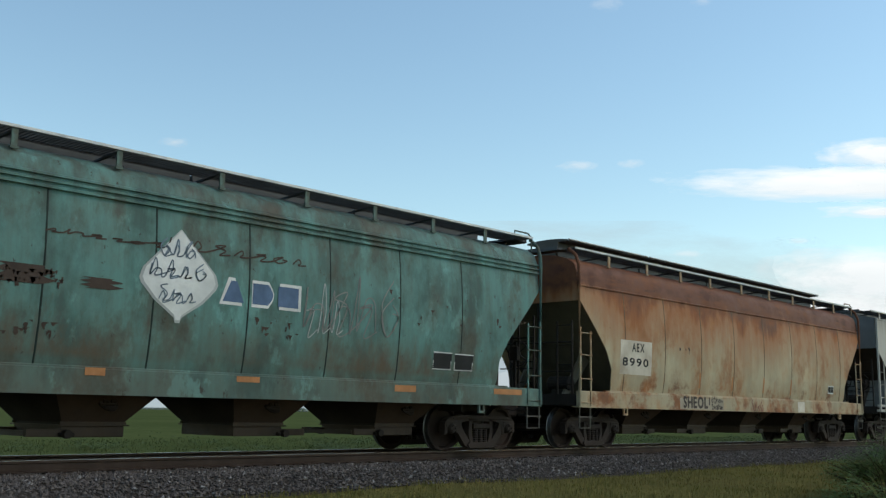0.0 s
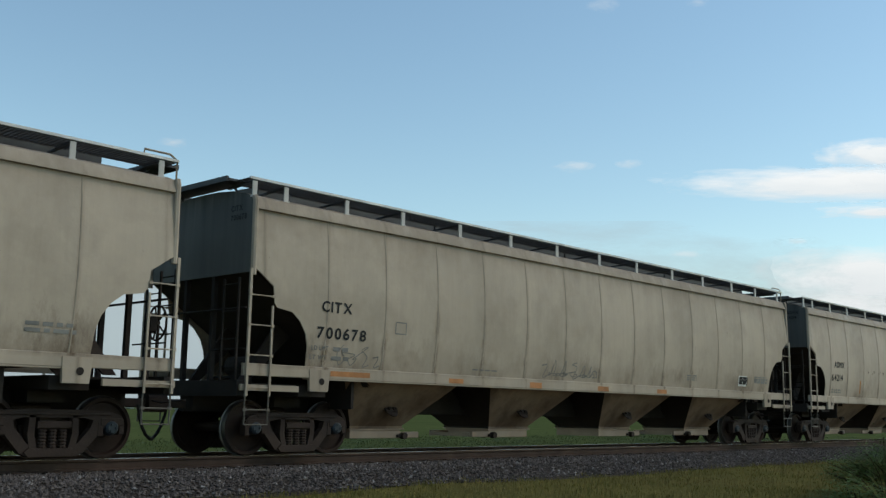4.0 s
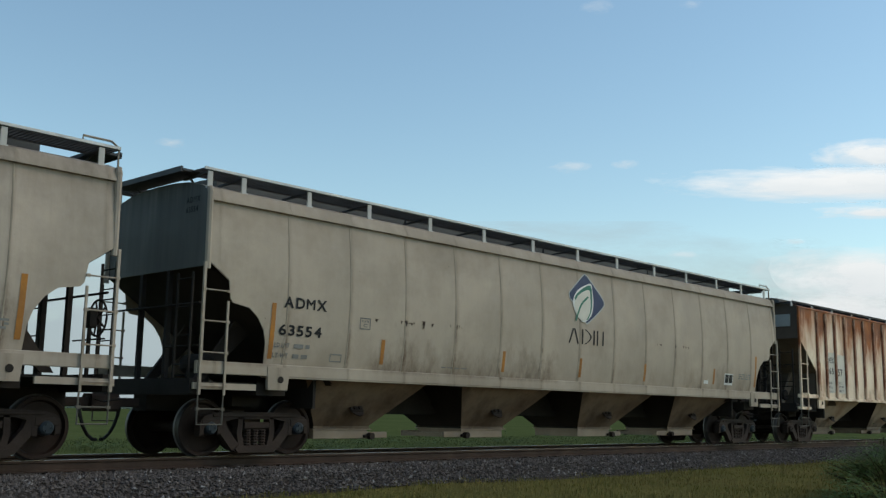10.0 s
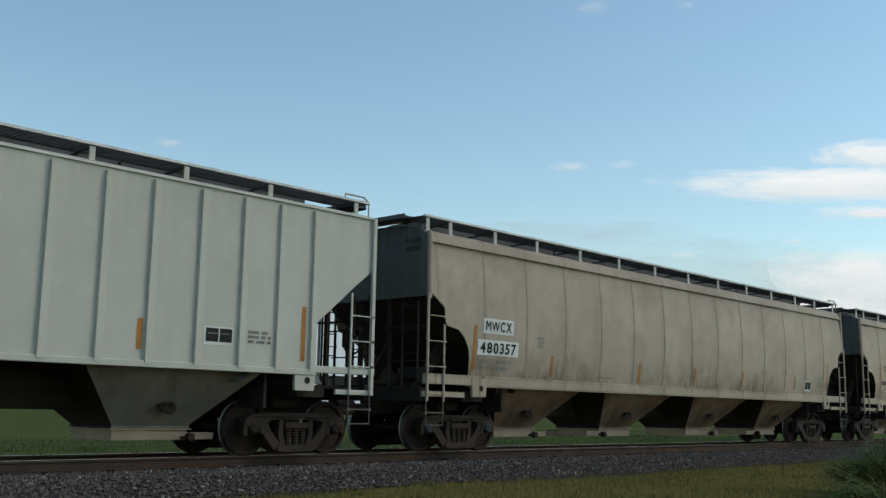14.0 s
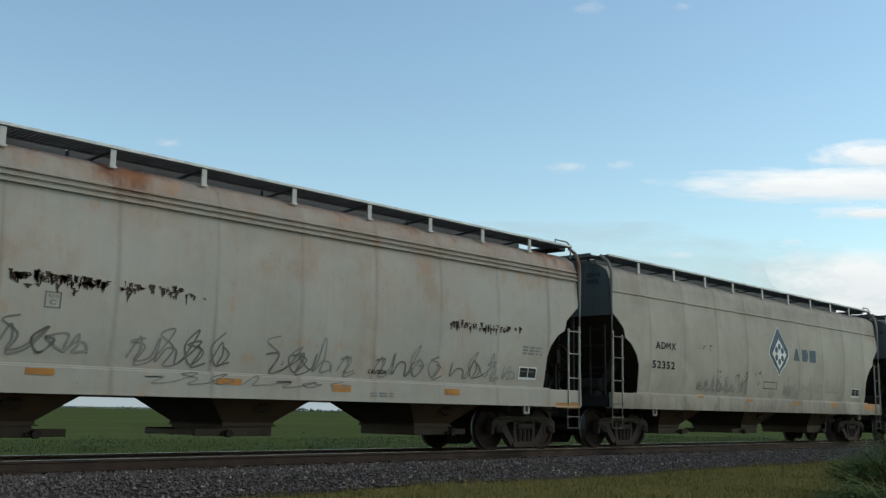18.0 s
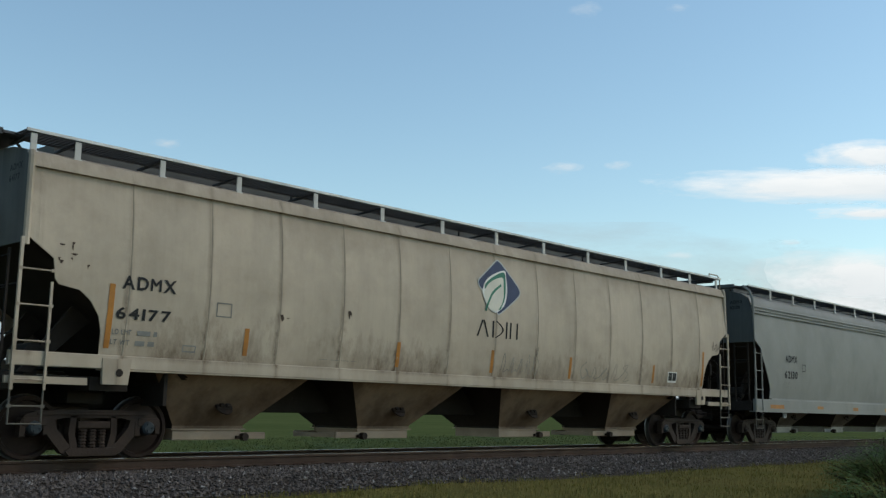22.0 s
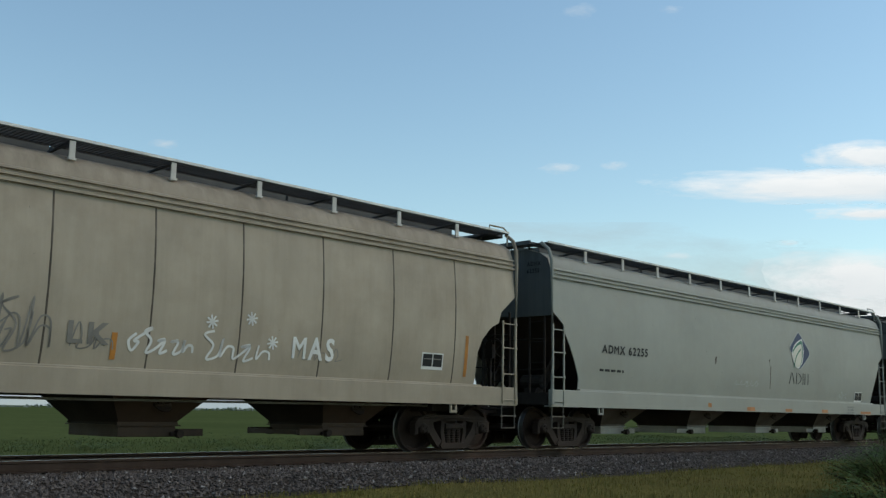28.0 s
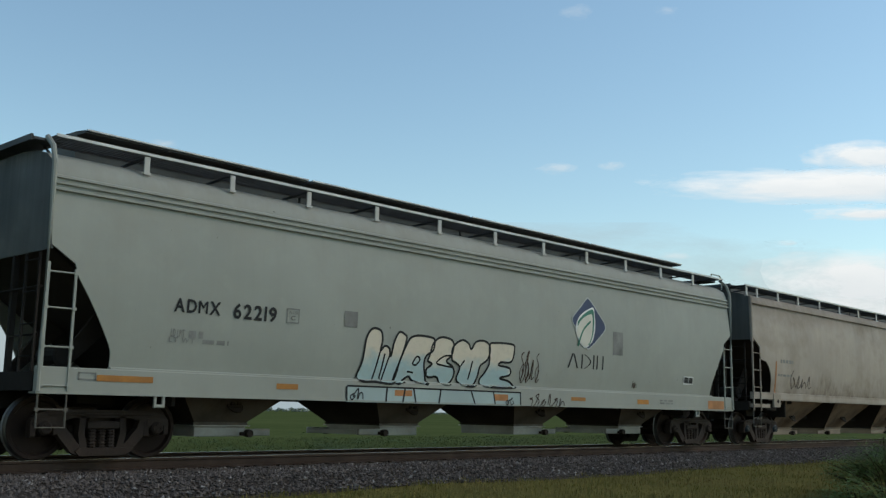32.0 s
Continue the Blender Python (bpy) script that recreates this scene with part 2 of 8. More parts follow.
LEAF_GREEN = simple("green_logo_paint", (0.05, 0.19, 0.13), 0.55, 0, 0.2, 8)
PALE_BLUE = simple("pale_blue_logo_paint", (0.34, 0.45, 0.5), 0.55, 0, 0.2, 8)
FADED_BLUE = simple("faded_blue_logo_paint", (0.10, 0.16, 0.27), 0.6, 0, 0.3, 8)
BLUE_PANEL = simple("blue_panel_paint", (0.045, 0.08, 0.19), 0.6, 0, 0.3, 6)
RED_SPRAY = simple("red_spray_paint", (0.26, 0.075, 0.068), 0.6, 0, 0.35, 3)
ORANGE_SPRAY = simple("orange_spray_paint", (0.55, 0.14, 0.04), 0.6, 0, 0.2, 5)
TEAL_SPRAY = simple("teal_spray_paint", (0.03, 0.15, 0.18), 0.6, 0, 0.3, 3)
BLUE_SPRAY = simple("blue_grey_spray_paint", (0.045, 0.075, 0.12), 0.6, 0, 0.3, 4)
CREAM_SPRAY = simple("cream_spray_paint", (0.66, 0.60, 0.50), 0.65, 0, 0.3, 6, dark=(0.38, 0.31, 0.23))
AQUA_SPRAY = simple("pale_aqua_spray_paint", (0.36, 0.44, 0.43), 0.65, 0, 0.15, 2)
GREY_SPRAY = simple("thin_grey_spray_paint", (0.25, 0.235, 0.21), 0.65, 0, 0.3, 4)
SOOT = simple("dark_scrape_stain", (0.075, 0.05, 0.038), 0.7, 0, 0.3, 9)


# ---- mesh building ----
class Shape:
    """Gathers boxes, bars and sheets into one mesh."""

    def __init__(self):
        self.v, self.f, self.smooth = [], [], False

    def add(self, verts, faces):
        n = len(self.v)
        self.v += [tuple(p) for p in verts]
        self.f += [tuple(i + n for i in f) for f in faces]
        return self

    def box(self, x0, x1, y0, y1, z0, z1, cut=0.0):
        """A box, its upright and long edges cut by the given chamfer."""
        if cut <= 0:
            return self.add([(x, y, z) for x in (x0, x1) for y in (y0, y1) for z in (z0, z1)],
                            [(0, 1, 3, 2), (4, 6, 7, 5), (0, 4, 5, 1), (2, 3, 7, 6), (0, 2, 6, 4), (1, 5, 7, 3)])
        ring = [(y0 + cut, z0), (y1 - cut, z0), (y1, z0 + cut), (y1, z1 - cut), (y1 - cut, z1), (y0 + cut, z1), (y0, z1 - cut), (y0, z0 + cut)]
        return self.add([(x, *p) for x in (x0, x1) for p in ring],
                        [tuple(range(7, -1, -1)), tuple(range(8, 16))] + [(i, (i + 1) % 8, 8 + (i + 1) % 8, 8 + i) for i in range(8)])

    def bar(self, a, b, w, h=None, up=(0, 0, 1)):
        """A square bar from a to b."""
        a, b = Vector(a), Vector(b)
        d = (b - a).normalized()
        s = d.cross(Vector(up))
        s = s.normalized() if s.length > 1e-4 else d.cross(Vector((0, 1, 0))).normalized()
        u = s.cross(d)
        s, u = s * w / 2, u * (h or w) / 2
        return self.add([p + i * s + j * u for p in (a, b) for i, j in ((-1, -1), (1, -1), (1, 1), (-1, 1))],
                        [(0, 3, 2, 1), (4, 5, 6, 7)] + [(i, (i + 1) % 4, 4 + (i + 1) % 4, 4 + i) for i in range(4)])

    def pipe(self, pts, r, n=6):
        """A round pipe along a line of points."""
        pts = [Vector(p) for p in pts]
        base = len(self.v)
        for i, p in enumerate(pts):
            d = (pts[min(i + 1, len(pts) - 1)] - pts[max(i - 1, 0)]).normalized()
            s = d.cross(Vector((0, 0, 1)))
            s = s.normalized() if s.length > 1e-3 else d.cross(Vector((0, 1, 0))).normalized()
            u = s.cross(d)
            self.v += [tuple(p + r * (math.cos(k * math.tau / n) * s + math.sin(k * math.tau / n) * u)) for k in range(n)]
        for i in range(len(pts) - 1):
            o = base + i * n
            self.f += [(o + k, o + (k + 1) % n, o + n + (k + 1) % n, o + n + k) for k in range(n)]
        e = base + (len(pts) - 1) * n
        self.f += [tuple(range(base + n - 1, base - 1, -1)), tuple(range(e, e + n))]
        return self

    def lathe(self, profile, n=28):
        """Turns (y, radius) pairs round the y axis, closed at both ends."""
        base = len(self.v)
        for y, r in profile:
            self.v += [(r * math.cos(k * math.tau / n), y, r * math.sin(k * math.tau / n)) for k in range(n)]
        for i in range(len(profile) - 1):
            o = base + i * n
            self.f += [(o + k, o + n + k, o + n + (k + 1) % n, o + (k + 1) % n) for k in range(n)]
        e = base + (len(profile) - 1) * n
        self.f += [tuple(range(base, base + n)), tuple(range(e + n - 1, e - 1, -1))]
        return self

    def prism(self, poly, y0, y1):
        """A polygon of (x, z) points, thick from y0 to y1."""
        n = len(poly)
        return self.add([(x, y, z) for y in (y0, y1) for x, z in poly],
                        [tuple(range(n)), tuple(range(2 * n - 1, n - 1, -1))] + [(i, n + i, n + (i + 1) % n, (i + 1) % n) for i in range(n)])

    def grid(self, rows):
        """A sheet through rows of points."""
        n, base = len(rows[0]), len(self.v)
        for r in rows:
            self.v += [tuple(p) for p in r]
        for i in range(len(rows) - 1):
            for j in range(n - 1):
                a = base + i * n + j
                self.f.append((a, a + 1, a + n + 1, a + n))
        return self

    def mirror_y(self):
        n, m = len(self.v), len(self.f)
        self.v += [(x, -y, z) for x, y, z in self.v]
        self.f += [tuple(n + i for i in reversed(f)) for f in self.f[:m]]
        return self

    def mesh(self, name):
        me = bpy.data.meshes.new(name)
        me.from_pydata(self.v, [], self.f)
        if self.smooth:
            me.shade_smooth()
            me.set_sharp_from_angle(angle=radians(38))
        me.materials.append(None)
        return me


CACHE = {}


def cached(key, make):
    if key not in CACHE:
        CACHE[key] = make().mesh(key if isinstance(key, str) else str(key[0]))
    return CACHE[key]


def part(name, shape, material, parent, label="", at=None, kind=""):
    """Links a shape or a shared mesh as one mesh object under a thing or a part."""
    me = shape.mesh(name) if isinstance(shape, Shape) else shape
    ob = new(name, me)
    if me.materials[0] is None and isinstance(shape, Shape):
        me.materials[0] = material
    else:
        ob.material_slots[0].link = "OBJECT"
        ob.material_slots[0].material = material
    ob.parent = parent
    if at is not None:
        ob.matrix_basis = at if isinstance(at, Matrix) else Matrix.Translation(at)
    return tagged(ob, label, kind=kind)


def thing(name, label, category, group="", kind="", at=(0, 0, 0)):
    ob = new(name)
    ob.empty_display_size = 0.3
    ob.location = at
    return tagged(ob, label, category, group, kind)


TRACK_Y = 15.1

GLYPHS = {}


def glyph(ch):
    """The flat outline of a character of the built-in font: points, faces, and the span of its width."""
    if ch not in GLYPHS:
        cu = bpy.data.curves.new("letter", "FONT")
        cu.body, cu.resolution_u, cu.fill_mode, cu.offset = ch, 3, "FRONT", 0.0 if ch in "MNW" else 0.026
        ob = new("letter", cu)
        me = bpy.data.meshes.new_from_object(ob.evaluated_get(bpy.context.evaluated_depsgraph_get()))
        pts = [(v.co.x, v.co.y) for v in me.vertices]
        GLYPHS[ch] = (pts, [tuple(p.vertices) for p in me.polygons], min(p[0] for p in pts), max(p[0] for p in pts))
        bpy.data.objects.remove(ob)
        bpy.data.curves.remove(cu)
        bpy.data.meshes.remove(me)
    return GLYPHS[ch]


for ch in "ACDEFHIKLMNOPRSTUWXZ0123456789":
    glyph(ch)


# ---- ground, track and field ----
def ground_material():
    m, nt, b = node_mat("grass_ground", 1.0, spec=0.0)
    v = coord(nt)
    far = mix(nt, ramp(nt, noise_tex(nt, v, 0.05, 5), 0.35, 0.65), (0.078, 0.097, 0.034), (0.10, 0.118, 0.042))
    far = mix(nt, ramp(nt, noise_tex(nt, v, 1.3, 5), 0.4, 0.7, 0, 0.6), far, (0.060, 0.076, 0.027))
    near = mix(nt, ramp(nt, noise_tex(nt, v, 0.8, 5), 0.35, 0.7), (0.14, 0.117, 0.039), (0.108, 0.098, 0.034))
    near = mix(nt, ramp(nt, noise_tex(nt, v, 9, 4), 0.45, 0.75, 0, 0.6), near, (0.06, 0.055, 0.022))
    sep = nt.nodes.new("ShaderNodeSeparateXYZ")
    nt.links.new(v, sep.inputs[0])
    nt.links.new(mix(nt, ramp(nt, sep.outputs["Y"], 14, 16), near, far), b.inputs["Base Color"])
    bump(nt, b, noise_tex(nt, v, 6, 5), 0.5, 0.08)
    return m


def ground_z(x, y):
    z = np.interp(y, [0, 9, 12.4, 18, 19, 26, 60], [-0.85, -0.52, -0.46, -0.62, -0.68, -0.62, -0.6])
    return z + 0.05 * noise.noise((x * 0.35, y * 0.35, 2.0)) * (1 if y < 60 else 0)


xs = sorted(set([-4500, -2500, -1200, -500, -200, -80, -40] + [i * 1.5 - 20 for i in range(60)] + [80, 100, 130, 180, 260, 500, 1200, 2500, 4500]))
ys = [-4500, -1500, -400, -120, -40, -15, -6, -2] + [i for i in range(0, 30)] + [33, 37, 42, 50, 60, 80, 120, 200, 400, 900, 2000, 4500]
g = Shape()
g.grid([[(x, y, float(ground_z(x, y))) for y in ys] for x in xs])
g.f = [tuple(reversed(f)) for f in g.f]
g.smooth = True
ground = new("ground", g.mesh("ground"))
ground.data.materials[0] = ground_material()
tagged(ground, "flat green farmland with an olive grass verge beside the track", "ground", kind="structure")


def ballast_material():
    m, nt, b = node_mat("ballast_bed", 0.95, spec=0.1)
    v = coord(nt)
    vor = nt.nodes.new("ShaderNodeTexVoronoi")
    nt.links.new(v, vor.inputs["Vector"])
    vor.inputs["Scale"].default_value = 22
    c = mix(nt, ramp(nt, vor.outputs["Distance"], 0.0, 0.6), (0.10, 0.084, 0.072), (0.03, 0.024, 0.02))
    c = mix(nt, ramp(nt, noise_tex(nt, v, 1.2, 4), 0.4, 0.7, 0, 0.5), c, (0.075, 0.062, 0.052))
    nt.links.new(c, b.inputs["Base Color"])
    bump(nt, b, vor.outputs["Distance"], 0.8, 0.04)
    return m


def stone_material():
    m, nt, b = node_mat("crushed_ballast_stone", 0.9, spec=0.12)
    geo = nt.nodes.new("ShaderNodeNewGeometry")
    r = geo.outputs["Random Per Island"]
    c = mix(nt, ramp(nt, r, 0.0, 1.0), (0.050, 0.041, 0.037), (0.152, 0.129, 0.117))
    c = mix(nt, ramp(nt, r, 0.95, 0.98), c, (0.27, 0.25, 0.235))
    c = mix(nt, ramp(nt, noise_tex(nt, coord(nt), 18, 4), 0.4, 0.7, 0, 0.5), c, (0.06, 0.05, 0.044))
    nt.links.new(c, b.inputs["Base Color"])
    bump(nt, b, noise_tex(nt, coord(nt), 40, 4), 0.4, 0.01)
    return m


BED = [(12.15, -0.5), (12.5, -0.40), (13.15, -0.24), (13.6, -0.2), (16.6, -0.2), (17.2, -0.26), (18.3, -0.66)]
b_xs = [-700, -300, -100, -30] + [i * 2.0 - 10 for i in range(40)] + [90, 140, 250, 450, 750]
bed = Shape()
bed.grid([[(x, y + (0.12 * noise.noise((x * 0.5, y, 0)) if y < 13 else 0), z) for y, z in BED] for x in b_xs])
bed.f = [tuple(reversed(f)) for f in bed.f]
ballast = new("ballast_bed", bed.mesh("ballast_bed"))
ballast.data.materials[0] = ballast_material()
tagged(ballast, "raised bed of grey crushed-stone track ballast", "ballast", kind="structure")


def scatter(base_v, base_f, places, scales, turns, jitter, rng):
    """Many copies of a small shape, jittered, in one mesh."""
    bv, bf, n = np.array(base_v, float), np.array(base_f), len(places)
    v = np.repeat(bv[None], n, 0) * (1 + jitter * (rng.random((n, len(bv), 3)) - 0.5))
    v *= scales[:, None, :]
    c, s = np.cos(turns), np.sin(turns)
    x, y = v[..., 0].copy(), v[..., 1].copy()
    v[..., 0], v[..., 1] = x * c[:, None] - y * s[:, None], x * s[:, None] + y * c[:, None]
    v += np.asarray(places)[:, None, :]
    f = bf[None] + (np.arange(n) * len(bv))[:, None, None]
    return v.reshape(-1, 3).tolist(), f.reshape(-1, bf.shape[1]).tolist()


def stuff(name, v, f, material, label, category):
    me = bpy.data.meshes.new(name)
    me.from_pydata(v, [], f)
    me.materials.append(material)
    return tagged(new(name, me), label, category, kind="stuff")


rng = np.random.default_rng(5)
n = 27000
sx = 2.5 + 42 * rng.random(n) ** 1.5
sy = 12.3 + 1.85 * rng.random(n)
sz = np.interp(sy, [p[0] for p in BED], [p[1] for p in BED])
octa = [(1, 0, 0), (0, 1, 0), (-1, 0, 0), (0, -1, 0), (0.2, 0.1, 0.8), (-0.1, 0.1, -0.7)]
octf = [(0, 1, 4), (1, 2, 4), (2, 3, 4), (3, 0, 4), (1, 0, 5), (2, 1, 5), (3, 2, 5), (0, 3, 5)]
size = (0.016 + 0.024 * rng.random(n))[:, None] * (0.7 + 0.6 * rng.random((n, 3)))
v, f = scatter(octa, octf, np.stack([sx, sy, sz + 0.012], 1), size, rng.random(n) * 6.3, 0.9, rng)
stuff("ballast_stones", v, f, stone_material(), "loose grey crushed ballast stones along the track", "ballast")

# rails: head, web and foot, with a polished strip where the wheels run
RAIL = [(-0.07, -0.172), (0.07, -0.172), (0.07, -0.160), (0.012, -0.140), (0.012, -0.048), (0.036, -0.038), (0.036, -0.010), (0.030, -0.003),
        (-0.030, -0.003), (-0.036, -0.010), (-0.036, -0.038), (-0.012, -0.048), (-0.012, -0.140), (-0.07, -0.160)]
for side in (-1, 1):
    rail = thing("rail", "rusty steel running rail with a worn bright head", "rail", "running rails", "structure", (0, TRACK_Y + side * 0.7535, 0))
    s, k = Shape(), len(RAIL)
    s.add([(x, y, z) for x in (-700, 760) for y, z in RAIL], [(i, (i + 1) % k, k + (i + 1) % k, k + i) for i in range(k)])
    part("rail_section", s, RAIL_SIDE, rail)
    part("running_surface", Shape().box(-700, 760, -0.028, 0.028, -0.003, 0.0), RAIL_TOP, rail, "polished steel rail head")

tie_mesh = cached("tie", lambda: Shape().box(-0.11, 0.11, -1.3, 1.3, -0.36, -0.168, 0.015))
plate_mesh = cached("tie_plate", lambda: Shape().box(-0.09, 0.09, -0.17, 0.17, -0.168, -0.157))
for i in range(90):
    tie = thing("railroad_tie", "weathered dark wooden cross-tie bedded in ballast", "railroad tie", "cross-ties under the rails", at=(-6 + i * 0.52, TRACK_Y + random.uniform(-0.04, 0.04), 0))
    part("timber", tie_mesh, TIE, tie)
    for side in (-1, 1):
        part("tie_plate", plate_mesh, RAIL_SIDE, tie, at=(0, side * 0.7535, 0.0))


def leaf_material(name, a, b_, dry=None):
    m, nt, b = node_mat(name, 0.85, spec=0.08)
    geo = nt.nodes.new("ShaderNodeNewGeometry")
    r = geo.outputs["Random Per Island"]
    c = mix(nt, r, a, b_)
    if dry:
        c = mix(nt, ramp(nt, noise_tex(nt, coord(nt), 0.9, 3), 0.45, 0.65), c, dry)
    nt.links.new(c, b.inputs["Base Color"])
    return m


VERGE = leaf_material("olive_verge_grass", (0.185, 0.150, 0.044), (0.135, 0.128, 0.037), (0.190, 0.145, 0.056))
CROP = leaf_material("field_grass", (0.088, 0.108, 0.037), (0.066, 0.088, 0.031), (0.083, 0.09, 0.036))
LEAF = leaf_material("shrub_leaf", (0.066, 0.118, 0.032), (0.11, 0.165, 0.048))
TWIG = simple("shrub_stem", (0.09, 0.07, 0.045), 0.85)

blade = [(-0.5, 0, 0), (0.5, 0, 0), (0.25, 0.25, 0.6), (0.0, 0.6, 1.0)]
bladef = [(0, 1, 2), (0, 2, 3)]


def grass(name, count, x_rng, y_rng, height, width, material, label, power=1.4):
    x = x_rng[0] + (x_rng[1] - x_rng[0]) * rng.random(count) ** power
    y = y_rng[0] + (y_rng[1] - y_rng[0]) * rng.random(count)
    keep = np.ones(count, bool)
    z = np.array([float(ground_z(a, b)) for a, b in zip(x, y)])
    clump = np.array([0.55 + 0.6 * (noise.noise((a * 0.9, b * 0.9, 5.0)) + 0.5) for a, b in zip(x, y)])
    h = height * (0.5 + 0.7 * rng.random(count)) * clump
    sc = np.stack([width * (0.6 + 0.8 * rng.random(count)), h * (rng.random(count) - 0.2), h], 1)
    v, f = scatter(blade, bladef, np.stack([x, y, z - 0.01], 1), sc, rng.random(count) * 6.3, 0.2, rng)
    stuff(name, v, f, material, label, "grass")


grass("verge_grass", 36000, (3.5, 48), (7.5, 12.7), 0.10, 0.014, VERGE, "short olive and yellowish grass verge beside the ballast")
grass("field_grass", 34000, (2, 64), (18.4, 40), 0.13, 0.022, CROP, "tall green grass of the field beyond the track", 1.0)

# leafy weeds in loose patches between the ditch and the crop
r4 = np.random.default_rng(21)
centres = [(x, y) for x, y in zip(4 + 62 * r4.random(900), 18.6 + 15 * r4.random(900) ** 1.5) if noise.noise((x * 0.16, y * 0.3, 9.0)) > -0.12]
n = 34 * len(centres)
cx = np.repeat(np.array(centres), 34, 0)
tall_ = np.repeat(0.16 + 0.42 * r4.random(len(centres)) ** 1.6, 34)
up = r4.random(n) ** 0.7
wx = cx[:, 0] + r4.normal(0, 1, n) * (0.20 + 0.25 * (1 - up))
wy = cx[:, 1] + r4.normal(0, 1, n) * 0.22
wz = np.array([float(ground_z(a, b_)) for a, b_ in zip(wx, wy)]) + up * tall_
sc = np.stack([0.05 + 0.06 * r4.random(n), 0.06 + 0.07 * r4.random(n), 0.07 * (r4.random(n) - 0.2)], 1)
v, f = scatter([(-0.5, 0, 0), (0, -0.7, 0.3), (0.5, 0, 0), (0, 1.0, 0.6)], [(0, 1, 2), (0, 2, 3)], np.stack([wx, wy, wz], 1), sc, r4.random(n) * 6.3, 0.6, r4)
stuff("field_weeds", v, f, leaf_material("weed_leaf", (0.05, 0.085, 0.03), (0.085, 0.125, 0.042), (0.06, 0.08, 0.034)), "low leafy green weeds along the field's edge", "weeds")


def shrub(center, radii, leaves, seed):
    r2 = np.random.default_rng(seed)
    root = thing("shrub", "leafy green roadside shrub with thin stems", "shrub", at=center)
    stems = Shape()
    tips = []
    for i in range(26):
        a, lean = r2.random() * math.tau, r2.random() ** 0.6
        end = Vector((math.cos(a) * radii[0] * lean, math.sin(a) * radii[1] * lean, radii[2] * (0.55 + 0.5 * r2.random()) * (1.15 - 0.5 * lean)))
        mid = end * 0.5 + Vector((r2.normal(0, 0.06), r2.normal(0, 0.06), 0.1))
        stems.pipe([(end.x * 0.1, end.y * 0.1, 0), mid, end], 0.008, 4)
        tips += [mid * (1 - u) + end * u for u in (0.1, 0.45, 0.75, 1.0)]
    part("stemwork", stems, TWIG, root)
    t = np.array([tips[i] for i in r2.integers(0, len(tips), leaves)])
    p = t + r2.normal(0, 0.10, (leaves, 3))
    p[:, 2] = np.maximum(p[:, 2], 0.02)
    sc = np.stack([0.022 + 0.02 * r2.random(leaves), 0.05 + 0.05 * r2.random(leaves), 0.06 * (r2.random(leaves) - 0.4)], 1)
    leaf = [(-0.5, 0, 0), (0, -0.7, 0.3), (0.5, 0, 0), (0, 1.0, 0.6)]
    v, f = scatter(leaf, [(0, 1, 2), (0, 2, 3)], p, sc, r2.random(leaves) * 6.3, 0.5, r2)
    me = bpy.data.meshes.new("foliage")
    me.from_pydata(v, [], f)
    me.materials.append(LEAF)
    ob = new("foliage", me)
    ob.parent = root
    return root


shrub((10.9, 4.2, -0.72), (0.55, 0.55, 0.84), 4200, 3)
shrub((17.9, 6.5, -0.62), (1.2, 0.9, 1.0), 5600, 4)
shrub((19.2, 6.9, -0.62), (1.3, 1.0, 1.1), 5600, 6)

# a thin, broken line of trees and bushes far off where the field meets the sky
r3 = np.random.default_rng(11)
n = 1500
ang = 0.35 + 0.95 * r3.random(n)
ang = ang + 0.012 * np.sin(ang * 40) * r3.random(n)
dist = 640 + 120 * r3.random(n)
tall_ = np.array([max(0.15, 0.5 + noise.noise((a * 28, 0.3, 1.0)) * 2.2) for a in ang])
lift = r3.random(n) * tall_ * 1.3
size = (0.5 + 0.9 * r3.random(n))[:, None] * (0.7 + 0.6 * r3.random((n, 3)))
v, f = scatter(octa, octf, np.stack([np.cos(ang) * dist, np.sin(ang) * dist, -0.6 + lift], 1), size, r3.random(n) * 6.3, 0.8, r3)
# leaf colours are paled to paint in the haze of distance
stuff("distant_trees", v, f, leaf_material("haze_paled_foliage", (0.14, 0.165, 0.13), (0.18, 0.20, 0.165)), "far thin line of small trees on the horizon", "trees")


# ---- freight cars ----
# cross-sections of the near half: (height, half width), sill to eave
SIDE = {
    "A": [(1.48, 1.50), (1.75, 1.55), (2.1, 1.59), (2.6, 1.62), (3.1, 1.615), (3.6, 1.58), (4.06, 1.53)],
    "B": [(1.30, 1.50), (1.55, 1.55), (1.9, 1.59), (2.4, 1.62), (2.9, 1.62), (3.4, 1.59), (3.78, 1.55)],
    "C": [(1.42, 1.575), (2.1, 1.58), (2.8, 1.58), (3.5, 1.58), (4.2, 1.575)],
    "D": [(1.20, 1.575), (2.1, 1.58), (2.8, 1.58), (3.5, 1.58), (4.33, 1.575)],
    "E": [(1.42, 1.575), (2.1, 1.58), (2.8, 1.58), (3.5, 1.58), (4.245, 1.575)],
}
# how the side sheet is cut away at its ends: (distance from the end, lowest height)
CUT = {
    "A": [(0.17, 3.07), (0.36, 2.94), (0.56, 2.80), (0.60, 2.52), (0.66, 2.45), (0.98, 2.40), (1.16, 2.26), (1.30, 2.06), (1.36, 1.85), (1.38, 1.50), (1.40, 1.48)],
    "B": [(0.07, 3.0), (0.44, 2.76), (0.50, 2.58), (0.70, 2.28), (0.90, 1.95), (1.06, 1.66), (1.10, 1.55), (1.12, 1.30)],
